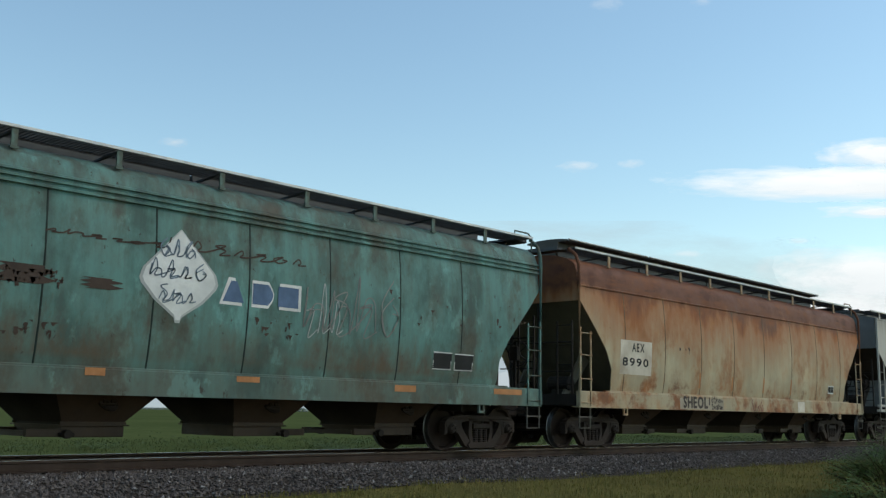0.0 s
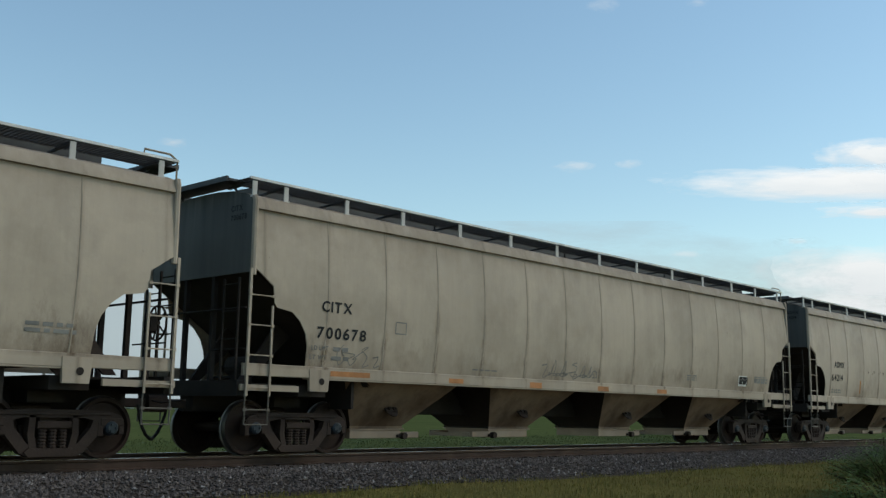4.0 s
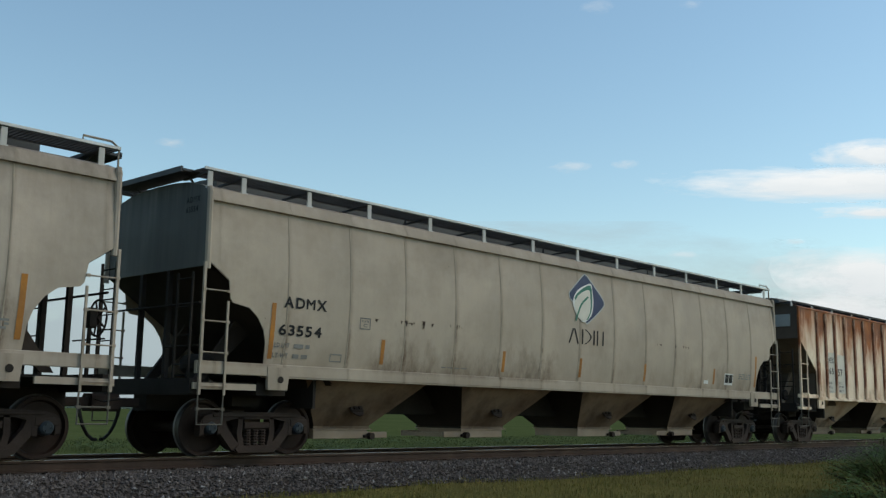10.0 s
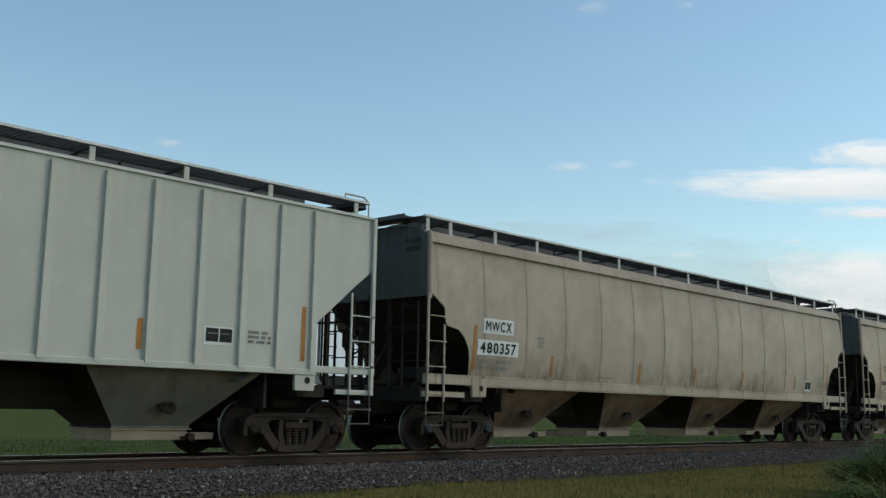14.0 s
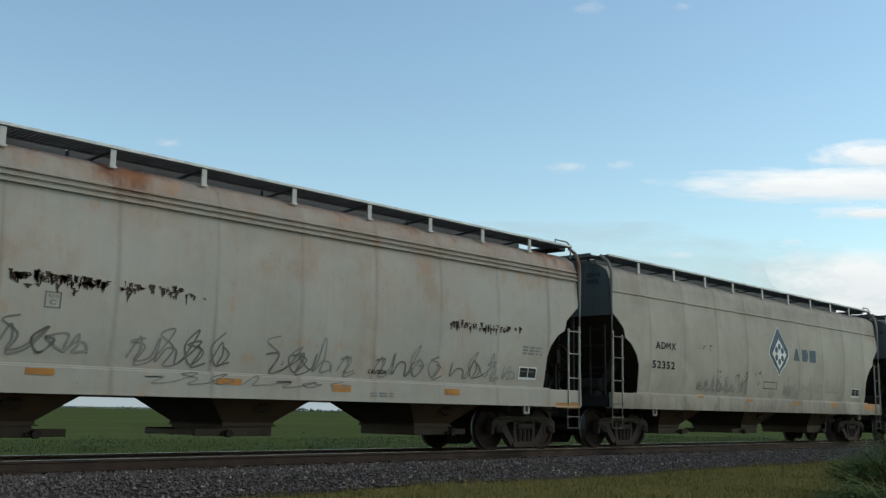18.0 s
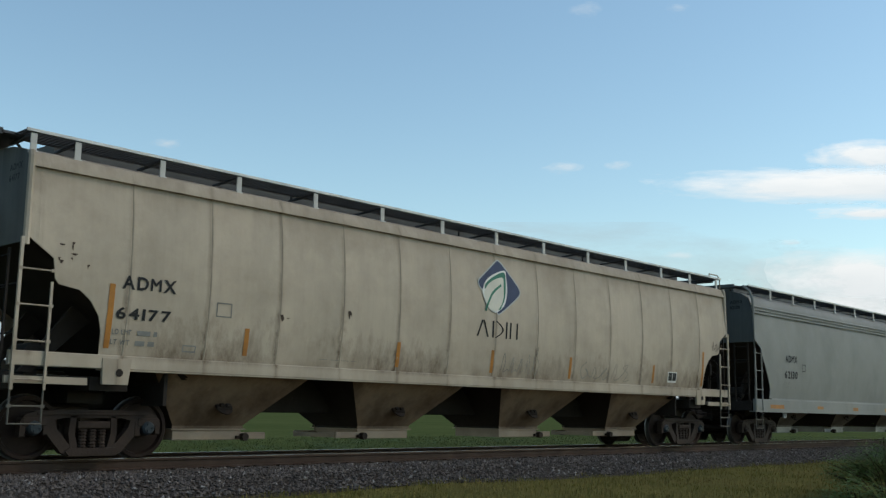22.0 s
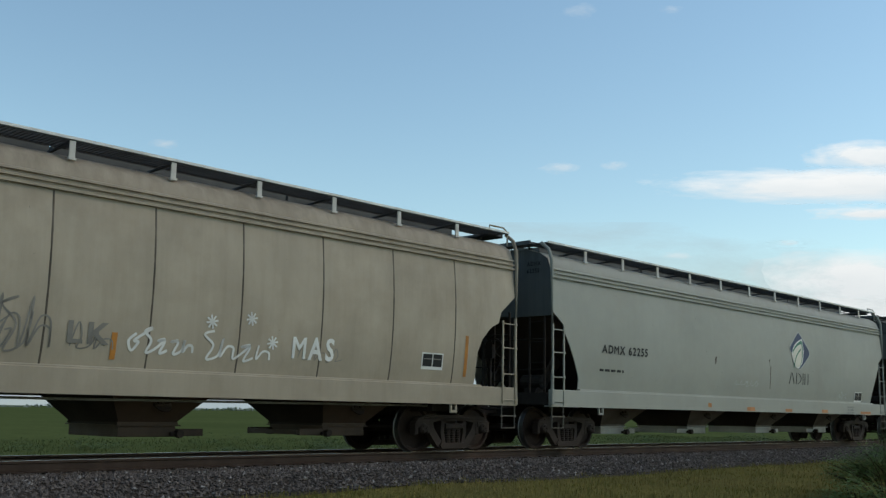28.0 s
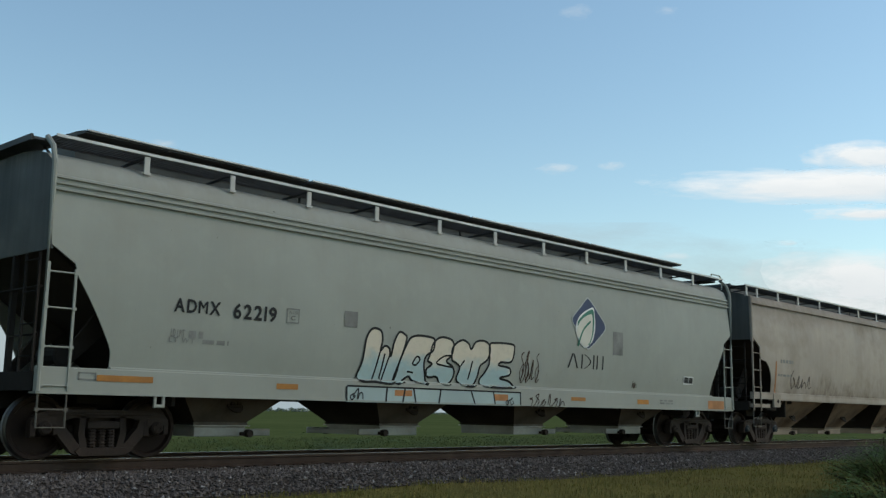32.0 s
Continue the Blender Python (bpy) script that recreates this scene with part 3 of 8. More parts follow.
    "B2": [(0.05, 3.42), (0.35, 3.08), (0.75, 2.66), (1.10, 2.28), (1.30, 1.95), (1.38, 1.80), (1.36, 1.55), (1.42, 1.30)],
    "B3": [(0.06, 3.2), (0.35, 2.98), (0.52, 2.85), (0.60, 2.62), (0.85, 2.50), (1.10, 2.25), (1.24, 1.95), (1.22, 1.6), (1.26, 1.30)],
    "C": [(0.12, 3.30), (0.5, 3.0), (0.95, 2.62), (1.38, 2.26), (1.40, 1.42)],
    "D": [(0.10, 3.36), (0.5, 3.02), (0.95, 2.64), (1.38, 2.26), (1.40, 1.20)],
    "E": [(0.12, 3.30), (0.5, 3.0), (0.95, 2.62), (1.38, 2.26), (1.40, 1.42)],
}
ROOF = {
    "A": [(4.061, 1.53), (4.062, 1.59), (4.09, 1.59), (4.27, 1.51), (4.36, 1.25), (4.44, 0.9), (4.48, 0.45)],
    "B": [(3.781, 1.55), (3.782, 1.60), (3.815, 1.60), (3.83, 1.555), (3.87, 1.55), (3.875, 1.59), (3.905, 1.59), (3.92, 1.545), (3.96, 1.54), (3.965, 1.58), (3.995, 1.575), (4.02, 1.53), (4.05, 1.525), (4.22, 1.46), (4.36, 1.25), (4.46, 0.9), (4.50, 0.45)],
    "B1": [(3.70, 1.558), (3.705, 1.585), (3.73, 1.585), (3.745, 1.555), (4.05, 1.525), (4.22, 1.46), (4.36, 1.25), (4.46, 0.9), (4.50, 0.45)],
    "C": [(4.201, 1.575), (4.202, 1.61), (4.24, 1.60), (4.26, 1.55), (4.36, 1.2), (4.43, 0.8), (4.46, 0.45)],
    "D": [(4.331, 1.575), (4.332, 1.60), (4.365, 1.595), (4.385, 1.55), (4.48, 1.2), (4.545, 0.8), (4.575, 0.45)],
    "E": [(4.246, 1.575), (4.247, 1.61), (4.285, 1.60), (4.305, 1.55), (4.405, 1.2), (4.475, 0.8), (4.505, 0.45)],
}
SILL = {"A": (1.29, 1.51), "B": (0.95, 1.32), "C": (1.36, 1.46), "D": (1.17, 1.24), "E": (1.36, 1.46)}


def side_y(kind, z):
    prof = SIDE[kind] + ROOF[kind]
    return float(np.interp(z, [p[0] for p in prof], [p[1] for p in prof]))


def low_edge(cut, d):
    return float(np.interp(d, [c[0] for c in cut], [c[1] for c in cut]))


def body_shell(kind, L, cut, roof):
    """Side sheets, roof and upper end sheets, with real thickness at the cut edges."""
    h, s = L / 2, Shape()
    stations = sorted({c[0] for c in cut})
    xs_ = [-h + c for c in stations] + [-h + 1.45 + i * (L - 2.9) / 10 for i in range(11)] + [h - c for c in reversed(stations)]
    zs = [p[0] for p in SIDE[kind]]
    for inner in (0.0, 0.02):
        rows = []
        for x in xs_:
            lo = low_edge(cut, h - abs(x))
            rows.append([(x, -(side_y(kind, z) - inner), z) for z in [lo + (zs[-1] - lo) * k / 12 for k in range(13)]])
        n = len(s.f)
        s.grid(rows)
        if inner:
            s.f[n:] = [tuple(reversed(f)) for f in s.f[n:]]
    k, m = len(xs_), 13
    s.f += [(i * m, k * m + i * m, k * m + (i + 1) * m, (i + 1) * m) for i in range(k - 1)]
    e0, e1 = cut[0][0], cut[0][0]
    s.grid([[(x, -y, z) for z, y in ROOF[roof]] + [(x, 0, ROOF[roof][-1][0] + 0.01)] for x in (-h + e0, h - e1)])
    s.mirror_y()
    s.smooth = True
    return s


def end_sheet(kind, L, cut, sx_):
    """The upright upper end wall, a few ribs on it, and the roof's end edge."""
    h, s = L / 2, Shape()
    z0 = cut[0][1] - 0.06
    prof = [(z, y - 0.02) for z, y in SIDE[kind] + ROOF[kind] if z > z0]
    prof = [(z0, side_y(kind, z0) - 0.02)] + prof + [(ROOF[kind][-1][0], 0.0)]
    x = sx_ * (h - cut[0][0] - 0.004)
    k = 2 * len(prof) - 1
    ring = [(-y, z) for z, y in prof] + [(y, z) for z, y in reversed(prof[:-1])]
    s.add([(x - q, y, z) for q in (0, sx_ * 0.03) for y, z in ring], [tuple(range(k)), tuple(range(2 * k - 1, k - 1, -1))] + [(i, k + i, k + (i + 1) % k, (i + 1) % k) for i in range(k)])
    return s


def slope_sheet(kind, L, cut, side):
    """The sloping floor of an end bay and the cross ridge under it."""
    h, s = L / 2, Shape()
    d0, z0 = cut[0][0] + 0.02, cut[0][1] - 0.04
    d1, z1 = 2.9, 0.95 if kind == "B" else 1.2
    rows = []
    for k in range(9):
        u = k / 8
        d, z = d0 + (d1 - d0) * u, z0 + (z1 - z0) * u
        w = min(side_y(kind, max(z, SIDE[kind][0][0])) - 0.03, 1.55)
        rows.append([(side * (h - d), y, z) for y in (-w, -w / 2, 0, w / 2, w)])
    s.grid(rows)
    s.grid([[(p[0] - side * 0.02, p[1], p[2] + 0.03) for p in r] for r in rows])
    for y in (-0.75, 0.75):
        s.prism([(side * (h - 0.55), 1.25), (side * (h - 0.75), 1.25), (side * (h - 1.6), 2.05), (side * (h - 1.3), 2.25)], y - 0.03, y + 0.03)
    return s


def hopper_shape(kind, top, bottom, z_top, z_bot, y_top, y_bot):
    """A pyramid discharge bay round x = 0."""
    s = Shape()
    a = [(-top, -y_top), (top, -y_top), (top, y_top), (-top, y_top)]
    b = [(-bottom, -y_bot), (bottom, -y_bot), (bottom, y_bot), (-bottom, y_bot)]
    s.add([(x, y, z_top) for x, y in a] + [(x, y, z_bot) for x, y in b] + [(x, y, z_bot - 0.05) for x, y in b],
          [(i, (i + 1) % 4, 4 + (i + 1) % 4, 4 + i) for i in range(4)] + [(4 + i, 4 + (i + 1) % 4, 8 + (i + 1) % 4, 8 + i) for i in range(4)] + [(8, 9, 10, 11)])
    s.f = [tuple(reversed(f)) for f in s.f]
    for sy_ in (-1, 1):
        y = sy_ * (y_bot + 0.02)
        s.box(-bottom - 0.03, bottom + 0.03, min(y, y - sy_ * 0.05), max(y, y - sy_ * 0.05), z_bot - 0.03, z_bot + 0.01)
    return s


def vibrator_pad():
    s = Shape()
    s.pipe([(0.02, 0.012, 0.0), (0.02, 0.034, 0.0)], 0.21, 11)
    s.box(-0.2, 0.2, -0.03, 0.03, -0.07, 0.07, 0.02).box(-0.13, -0.03, -0.09, -0.03, -0.05, 0.05, 0.02).box(0.04, 0.14, -0.09, -0.03, -0.05, 0.05, 0.02)
    return s


def gate_shape(w, y):
    """The boxed outlet under a bay, with a flange round its top."""
    s = Shape()
    s.box(-w, w, -y, y, 0.26, 0.425, 0.012)
    s.box(-w - 0.05, w + 0.07, -y - 0.04, y + 0.04, 0.425, 0.445)
    return s


def track_shape(y):
    """The slide gate's two side channels and its stop, to one side of the outlet."""
    s = Shape()
    for m in (-1, 1):
        s.box(0.0, 0.52, m * (y - 0.04) - 0.035, m * (y - 0.04) + 0.035, 0.27, 0.385, 0.008)
    s.box(0.47, 0.53, -y + 0.08, y - 0.08, 0.28, 0.36, 0.008)
    return s


def rack_shape(y):
    """The pinion shaft across the gate, with a square-holed capstan at each end."""
    s = Shape()
    s.pipe([(0, -y - 0.05, 0.31), (0, y + 0.05, 0.31)], 0.032, 8)
    for m in (-1, 1):
        s.pipe([(0, m * (y + 0.02), 0.31), (0, m * (y + 0.13), 0.31)], 0.066, 9)
        s.box(-0.13, 0.10, m * (y + 0.03) - 0.03, m * (y + 0.03) + 0.03, 0.275, 0.33, 0.01)
    return s


def sideframe_shape():
    """Cast frame: an arched top chord, thick diagonals down to the spring seat, and pedestals over the bearings."""
    s = Shape()
    y0, y1 = -0.075, 0.075
    s.prism([(-1.07, 0.50), (-1.09, 0.58), (-1.02, 0.655), (-0.86, 0.70), (-0.45, 0.725), (0.45, 0.725), (0.86, 0.70), (1.02, 0.655), (1.09, 0.58), (1.07, 0.50), (0.76, 0.50), (0.66, 0.56), (0.44, 0.61), (-0.44, 0.61), (-0.66, 0.56), (-0.76, 0.50)], y0, y1)
    s.box(-0.86, 0.86, y0 - 0.022, y0, 0.645, 0.675, 0.006)
    for m in (-1, 1):
        s.prism([(m * p, q) for p, q in ([(0.60, 0.58), (0.80, 0.52), (0.74, 0.42), (0.47, 0.11), (0.36, 0.07), (0.22, 0.07), (0.24, 0.16), (0.38, 0.25), (0.56, 0.46)][:: m])], y0 * 0.9, y1 * 0.9)
        s.prism([(m * p, q) for p, q in ([(0.22, 0.13), (0.33, 0.13), (0.38, 0.38), (0.36, 0.64), (0.27, 0.64), (0.28, 0.38)][:: m])], y0, y1)
        s.box(m * 0.889 - 0.17, m * 0.889 + 0.17, y0 - 0.01, y1 + 0.01, 0.47, 0.63, 0.03)
        s.box(m * 0.889 - 0.21, m * 0.889 - 0.13, y0, y1, 0.33, 0.56, 0.02).box(m * 0.889 + 0.13, m * 0.889 + 0.205, y0, y1, 0.36, 0.56, 0.02)
    s.prism([(-0.36, 0.065), (0.36, 0.065), (0.42, 0.13), (0.36, 0.18), (-0.36, 0.18), (-0.42, 0.13)], y0 * 1.35, y1 * 1.35)
    return s


def spring_shape():
    s = Shape()
    prof = []
    for k in range(6):
        z = 0.18 + k * 0.045
        prof += [(z, 0.05), (z + 0.01, 0.064), (z + 0.028, 0.064), (z + 0.038, 0.05)]
    s.lathe(prof, 8)
    s.v = [(x, -z, y) for x, y, z in s.v]
    return s


def wheelset_shape():
    s = Shape()
    s.lathe([(-1.04, 0.06), (-1.04, 0.075), (-0.72, 0.085), (0.72, 0.085), (1.04, 0.075), (1.04, 0.06)], 12)
    for m in (-1, 1):
        prof = [(0.705, 0.10), (0.70, 0.15), (0.735, 0.36), (0.69, 0.40), (0.69, 0.478), (0.715, 0.482), (0.728, 0.460), (0.825, 0.4535), (0.832, 0.445), (0.832, 0.395), (0.775, 0.37), (0.80, 0.15), (0.835, 0.13), (0.835, 0.09)]
        prof = [(m * y, r) for y, r in prof]
        s.lathe(prof if m > 0 else prof[::-1], 36)
    s.smooth = True
    return s


def cap_shape():
    s = Shape()
    s.lathe([(-0.055, 0.02), (-0.055, 0.075), (-0.03, 0.10), (0.06, 0.115), (0.08, 0.115)], 16)
    for k in range(3):
        a = k * math.tau / 3
        s.box(math.cos(a) * 0.05 - 0.014, math.cos(a) * 0.05 + 0.014, -0.075, -0.05, math.sin(a) * 0.05 - 0.014, math.sin(a) * 0.05 + 0.014)
    return s


WHEELSETS = []


def truck(parent, x, turn, cap_mat):
    t = part("truck", cached("truck_bolster", lambda: Shape().box(-0.16, 0.16, -0.95, 0.95, 0.40, 0.66, 0.03).box(-0.3, 0.3, -0.3, 0.3, 0.6, 0.8, 0.04)), STEEL_DARK, parent, "grimy cast-steel four-wheel truck", at=pose(x, 0, 0, 0, 0, turn))
    for m in (-1, 1):
        part("sideframe", cached("sideframe", sideframe_shape), STEEL_DARK, t, at=(0, m * 0.99, 0))
        for i in (-1, 0, 1):
            part("coil_spring", cached("spring", spring_shape), STEEL_DARK, t, at=(i * 0.15, m * 1.03, 0))
        part("bolster_end", cached("bolster_end", lambda: Shape().box(-0.25, 0.25, -0.10, 0.10, 0.45, 0.56, 0.02)), STEEL_DARK, t, at=(0, m * 0.99, 0))
        part("brake_beam", cached("brake_beam", lambda: Shape().bar((0, -0.85, 0.33), (0, 0.85, 0.33), 0.07, 0.1).box(-0.05, 0.05, -0.82, -0.68, 0.25, 0.5).box(-0.05, 0.05, 0.68, 0.82, 0.25, 0.5)), STEEL_DARK, t, at=(m * 0.36, 0, 0))
        w = part("wheelset", cached("wheelset", wheelset_shape), WHEEL, t, "brown steel wheels on an axle", at=(m * 0.889, 0, 0.4625))
        WHEELSETS.append((w, m * 0.889, turn))
        part("bearing_cap", cached("bearing_cap", cap_shape), cap_mat, t, "bolted bearing end cap", at=(m * 0.889, -1.06, 0.4625))
    return t


def rung_mesh(w):
    return cached(("rung", round(w, 2)), lambda: Shape().pipe([(-w / 2, 0, 0), (w / 2, 0, 0)], 0.013, 6).box(-w / 2 - 0.03, -w / 2 + 0.03, -0.02, 0.012, -0.022, 0.022).box(w / 2 - 0.03, w / 2 + 0.03, -0.02, 0.012, -0.022, 0.022))


def side_ladder(parent, mat, x0, x1, y, z_l, z_r, rungs, step):
    """Side ladder: an outer stile at x0, an inner one at x1, rungs, and a hanging step."""
    s = Shape()
    s.box(x0 - 0.022, x0 + 0.022, y - 0.02, y + 0.02, z_l[0], z_l[1], 0.004)
    s.box(x1 - 0.017, x1 + 0.017, y - 0.015, y + 0.015, z_r[0], z_r[1], 0.004)
    lad = part("ladder", s, mat, parent, "steel ladder at the car's corner")
    w, c = abs(x1 - x0), (x0 + x1) / 2
    for z in rungs:
        part("rung", rung_mesh(w), mat, lad, at=(c, y - 0.01, z))
    if step:
        st = part("sill_step", cached(("step", round(w, 2), round(step[1] - step[0], 2)), lambda: Shape().pipe([(-w / 2, 0, step[1] - step[0]), (-w / 2, 0, 0), (w / 2, 0, 0), (w / 2, 0, step[1] - step[0])], 0.016, 6)), STEP, parent, at=(c, y + 0.02, step[0]))
        part("tread", rung_mesh(w), STEP, st, at=(0, 0, (step[1] - step[0]) * 0.5))


def brake_wheel():
    s = Shape()
    s.pipe([(0, 0.27 * math.cos(k * math.tau / 18), 0.27 * math.sin(k * math.tau / 18)) for k in range(19)], 0.018, 6)
    for k in range(5):
        a = k * math.tau / 5
        s.bar((0, 0, 0), (0, 0.26 * math.cos(a), 0.26 * math.sin(a)), 0.02)
    s.lathe([(-0.05, 0.03), (0.05, 0.03)], 8)
    return s


def coupler_shape():
    s = Shape()
    s.box(0.0, 0.42, -0.07, 0.07, 0.77, 0.92, 0.02).box(0.40, 0.62, -0.17, 0.15, 0.70, 0.98, 0.04).box(0.56, 0.74, -0.02, 0.16, 0.72, 0.96, 0.03)
    s.pipe([(0.45, -0.1, 0.9), (0.45, -0.45, 0.85), (0.35, -1.3, 0.9)], 0.014, 5)
    return s


def hose_shape():
    s = Shape()
    s.pipe([(0.06, -0.42, 0.82), (0.08, -0.44, 0.64), (0.15, -0.42, 0.47), (0.28, -0.33, 0.34), (0.44, -0.18, 0.275), (0.60, 0.0, 0.26)], 0.028, 7)
    return s


def grating(w, x0, x1):
    """A walkway of thin open mesh: flat strips along x, crossed by narrow ones, on a deeper rim."""
    s = Shape()
    for j in range(13):
        y = -w / 2 + w * j / 12
        s.box(x0, x1, y - 0.009, y + 0.009, -0.004, 0.004)
    n = int((x1 - x0) / 0.075)
    for i in range(n + 1):
        x = x0 + (x1 - x0) * i / n
        s.box(x - 0.013, x + 0.013, -w / 2, w / 2, -0.007, 0.003)
    s.box(x0, x1, -w / 2 - 0.004, -w / 2 + 0.004, -0.03, 0.02).box(x0, x1, w / 2 - 0.004, w / 2 + 0.004, -0.03, 0.02)
    return s


def car(spec):
    """One covered hopper car between spec['L'] and spec['R'] along the track, in its own space."""
    kind, L = spec["kind"], spec["R"] - spec["L"]
    h = L / 2
    cut = CUT[spec.get("cut", kind)]
    main, trim = spec["paint"], spec.get("trim", spec["paint"])
    root = thing("hopper_car", spec["label"], "hopper car", "cars of the freight train")
    tg = (kind, spec.get("cut", kind), round(L, 2))
    roof = spec.get("roof", kind)
    body = part("body", cached(("body", roof, *tg), lambda: body_shell(kind, L, cut, roof)), main, root, spec.get("body_label", ""))
    for sd in (-1, 1):
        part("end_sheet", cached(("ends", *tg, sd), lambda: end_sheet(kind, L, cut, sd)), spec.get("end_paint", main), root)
        part("slope_sheet", cached(("slope", *tg, sd), lambda: slope_sheet(kind, L, cut, sd)), spec.get("slope_paint", SHADE_BLACK), root)
        if kind in "CDE":
            part("bulkhead", cached(("bulkhead", round(L, 2), sd), lambda: Shape().box(min(sd * (h - 1.46), sd * (h - 1.42)), max(sd * (h - 1.46), sd * (h - 1.42)), -1.5, 1.5, 1.1, 2.2)), spec.get("end_paint", main), root)
    # side sills
    z0, z1 = spec.get("sill", SILL[kind])
    for m in (-1, 1):
        def sill():
            s = Shape()
            if kind == "A":
                s.box(-h + 0.05, h - 0.05, m * 1.56 - 0.03, m * 1.56 + 0.03, z0 + 0.02, z1, 0.01).box(-h + 1.4, h - 1.4, m * 1.5 - 0.08, m * 1.5 + 0.08, z0, z0 + 0.03)
                s.box(-h + 0.02, -h + 1.2, m * 1.55 - 0.03, m * 1.55 + 0.02, z0 - 0.22, z0 - 0.12).box(h - 1.2, h - 0.02, m * 1.55 - 0.03, m * 1.55 + 0.02, z0 - 0.22, z0 - 0.12)
            elif kind == "B":
                s.box(-h, h, m * 1.575 - 0.035, m * 1.575 + 0.035, z0, z1 - 0.01, 0.012).box(-h, h, m * 1.52 - 0.1, m * 1.52 + 0.1, z0 - 0.012, z0 + 0.012).box(-h + 1.1, h - 1.1, m * 1.54 - 0.05, m * 1.54 + 0.05, z1 - 0.03, z1 + 0.02, 0.01)
            else:
                s.box(-h + 1.4, h - 1.4, m * 1.585 - 0.04, m * 1.585 + 0.04, z0, z1, 0.01)
                s.box(-h + 0.02, -h + 1.42, m * 1.57 - 0.03, m * 1.57 + 0.03, z0 + 0.05, z1 + 0.07, 0.01).box(h - 1.42, h - 0.02, m * 1.57 - 0.03, m * 1.57 + 0.03, z0 + 0.05, z1 + 0.07, 0.01)
                s.box(-h + 0.02, -h + 0.9, m * 1.55 - 0.03, m * 1.55 + 0.03, 1.05, 1.14, 0.01).box(h - 0.9, h - 0.02, m * 1.55 - 0.03, m * 1.55 + 0.03, 1.05, 1.14, 0.01)
            return s
        part("side_sill", cached(("sill", kind, z0, round(L, 2), m), sill), trim, root)
        # jacking brackets over the trucks
        for e in (-1, 1):
            xb = e * (h - 1.62)
            if kind == "B":
                part("tow_loop", cached("tow_loop", lambda: Shape().box(-0.09, 0.09, -0.02, 0.02, 0.0, 0.06, 0.01).box(-0.09, -0.05, -0.02, 0.02, -0.14, 0.01).box(0.05, 0.09, -0.02, 0.02, -0.14, 0.01).box(-0.09, 0.09, -0.02, 0.02, -0.18, -0.13, 0.01)), trim, root, at=(xb + 0.3 * e * -1, m * 1.58, 0.95))
            else:
                def bracket():
                    s = Shape()
                    s.prism([(-0.22, 0.20), (0.24, 0.20), (0.20, -0.17), (-0.20, -0.17)], -0.03, 0.03)
                    return s.pipe([(0.05, -0.034, 0.0), (0.05, 0.034, 0.0)], 0.066, 12)
                br = part("jacking_bracket", cached("bracket", bracket), trim, root, at=(xb, m * 1.575, 1.26 if kind == "A" else 1.27))
                if m < 0:
                    # thin dark disc paints the hole's shade; the bracket is not pierced
                    part("hole", cached("bracket_hole_shade", lambda: Shape().pipe([(0.05, -0.040, 0.0), (0.05, -0.036, 0.0)], 0.058, 12)), UNDER, br)
    # vertical ribs or seams
    if kind in "CDE":
        lo_, hi_ = SIDE[kind][0][0], SIDE[kind][-1][0] - 0.05
        rib = cached(("rib", kind), lambda: Shape().prism([(-0.055, lo_), (0.055, lo_), (0.055, hi_), (-0.055, hi_)], -0.035, 0.03))
        for r in spec["ribs"]:
            for m in (-1, 1):
                part("rib", rib, spec.get("rib_paint", main), root, at=(r - h, m * 1.605, 0))
    elif spec.get("seams"):
        def seam():
            s = Shape()
            s.grid([[(dx, -side_y(kind, z) - dy, z) for dx, dy in ((-0.016, 0.0), (-0.006, 0.006), (0.006, 0.006), (0.016, 0.0))] for z in [SIDE[kind][0][0] + 0.02 + (SIDE[kind][-1][0] - SIDE[kind][0][0] - 0.03) * k / 10 for k in range(11)]])
            return s
        for r in spec["seams"]:
            part("seam", cached(("seam", kind), seam), spec.get("seam_paint", WELD if kind == "A" else main), root, at=(r - h, 0, 0))
    # roof: trough hatches, walkways and their posts
    zr = ROOF[kind][-1][0]
    tall = spec.get("tall", ())
    n_h = spec.get("hatches", 4)
    for i in range(n_h):
        a, b = -h + 0.9 + (L - 1.8) * i / n_h + 0.03, -h + 0.9 + (L - 1.8) * (i + 1) / n_h - 0.03
        up = 0.40 if i in tall else 0.0
        rise = 0.0 if up else {"A": 0.10, "B": 0.05, "C": 0.06, "D": 0.06, "E": 0.06}[kind]
        def hatch():
            s, w = Shape(), 0.62 if up else 0.56
            prof = [(-w, zr - 0.02), (-w, zr + 0.10 + up + rise), (-w * 0.6, zr + 0.13 + up + rise), (0, zr + 0.145 + up + rise), (w * 0.6, zr + 0.13 + up + rise), (w, zr + 0.10 + up + rise), (w, zr - 0.02)]
            if up:
                prof = [(-w, zr + 0.06 + up), (-w, zr + 0.10 + up)] + prof[2:5] + [(w, zr + 0.10 + up), (w, zr + 0.06 + up)]
                s.box(a, b, -0.34, 0.34, zr - 0.02, zr + up + 0.06)
            k = len(prof)
            s.add([(x, y, z) for x in (a, b) for y, z in prof], [tuple(range(k)), tuple(range(2 * k - 1, k - 1, -1))] + [(j, k + j, k + (j + 1) % k, (j + 1) % k) for j in range(k)])
            for q in range(1, 3):
                x = a + (b - a) * q / 3
                s.box(x - 0.02, x + 0.02, -w - 0.02, w + 0.02, zr + 0.04 + up, zr + 0.075 + up)
            return s
        hc = part("hatch_cover", cached(("hatch", *tg[::2], n_h, i, up), hatch), HATCH, root, "raised trough hatch cover" if up else "")
        if up:
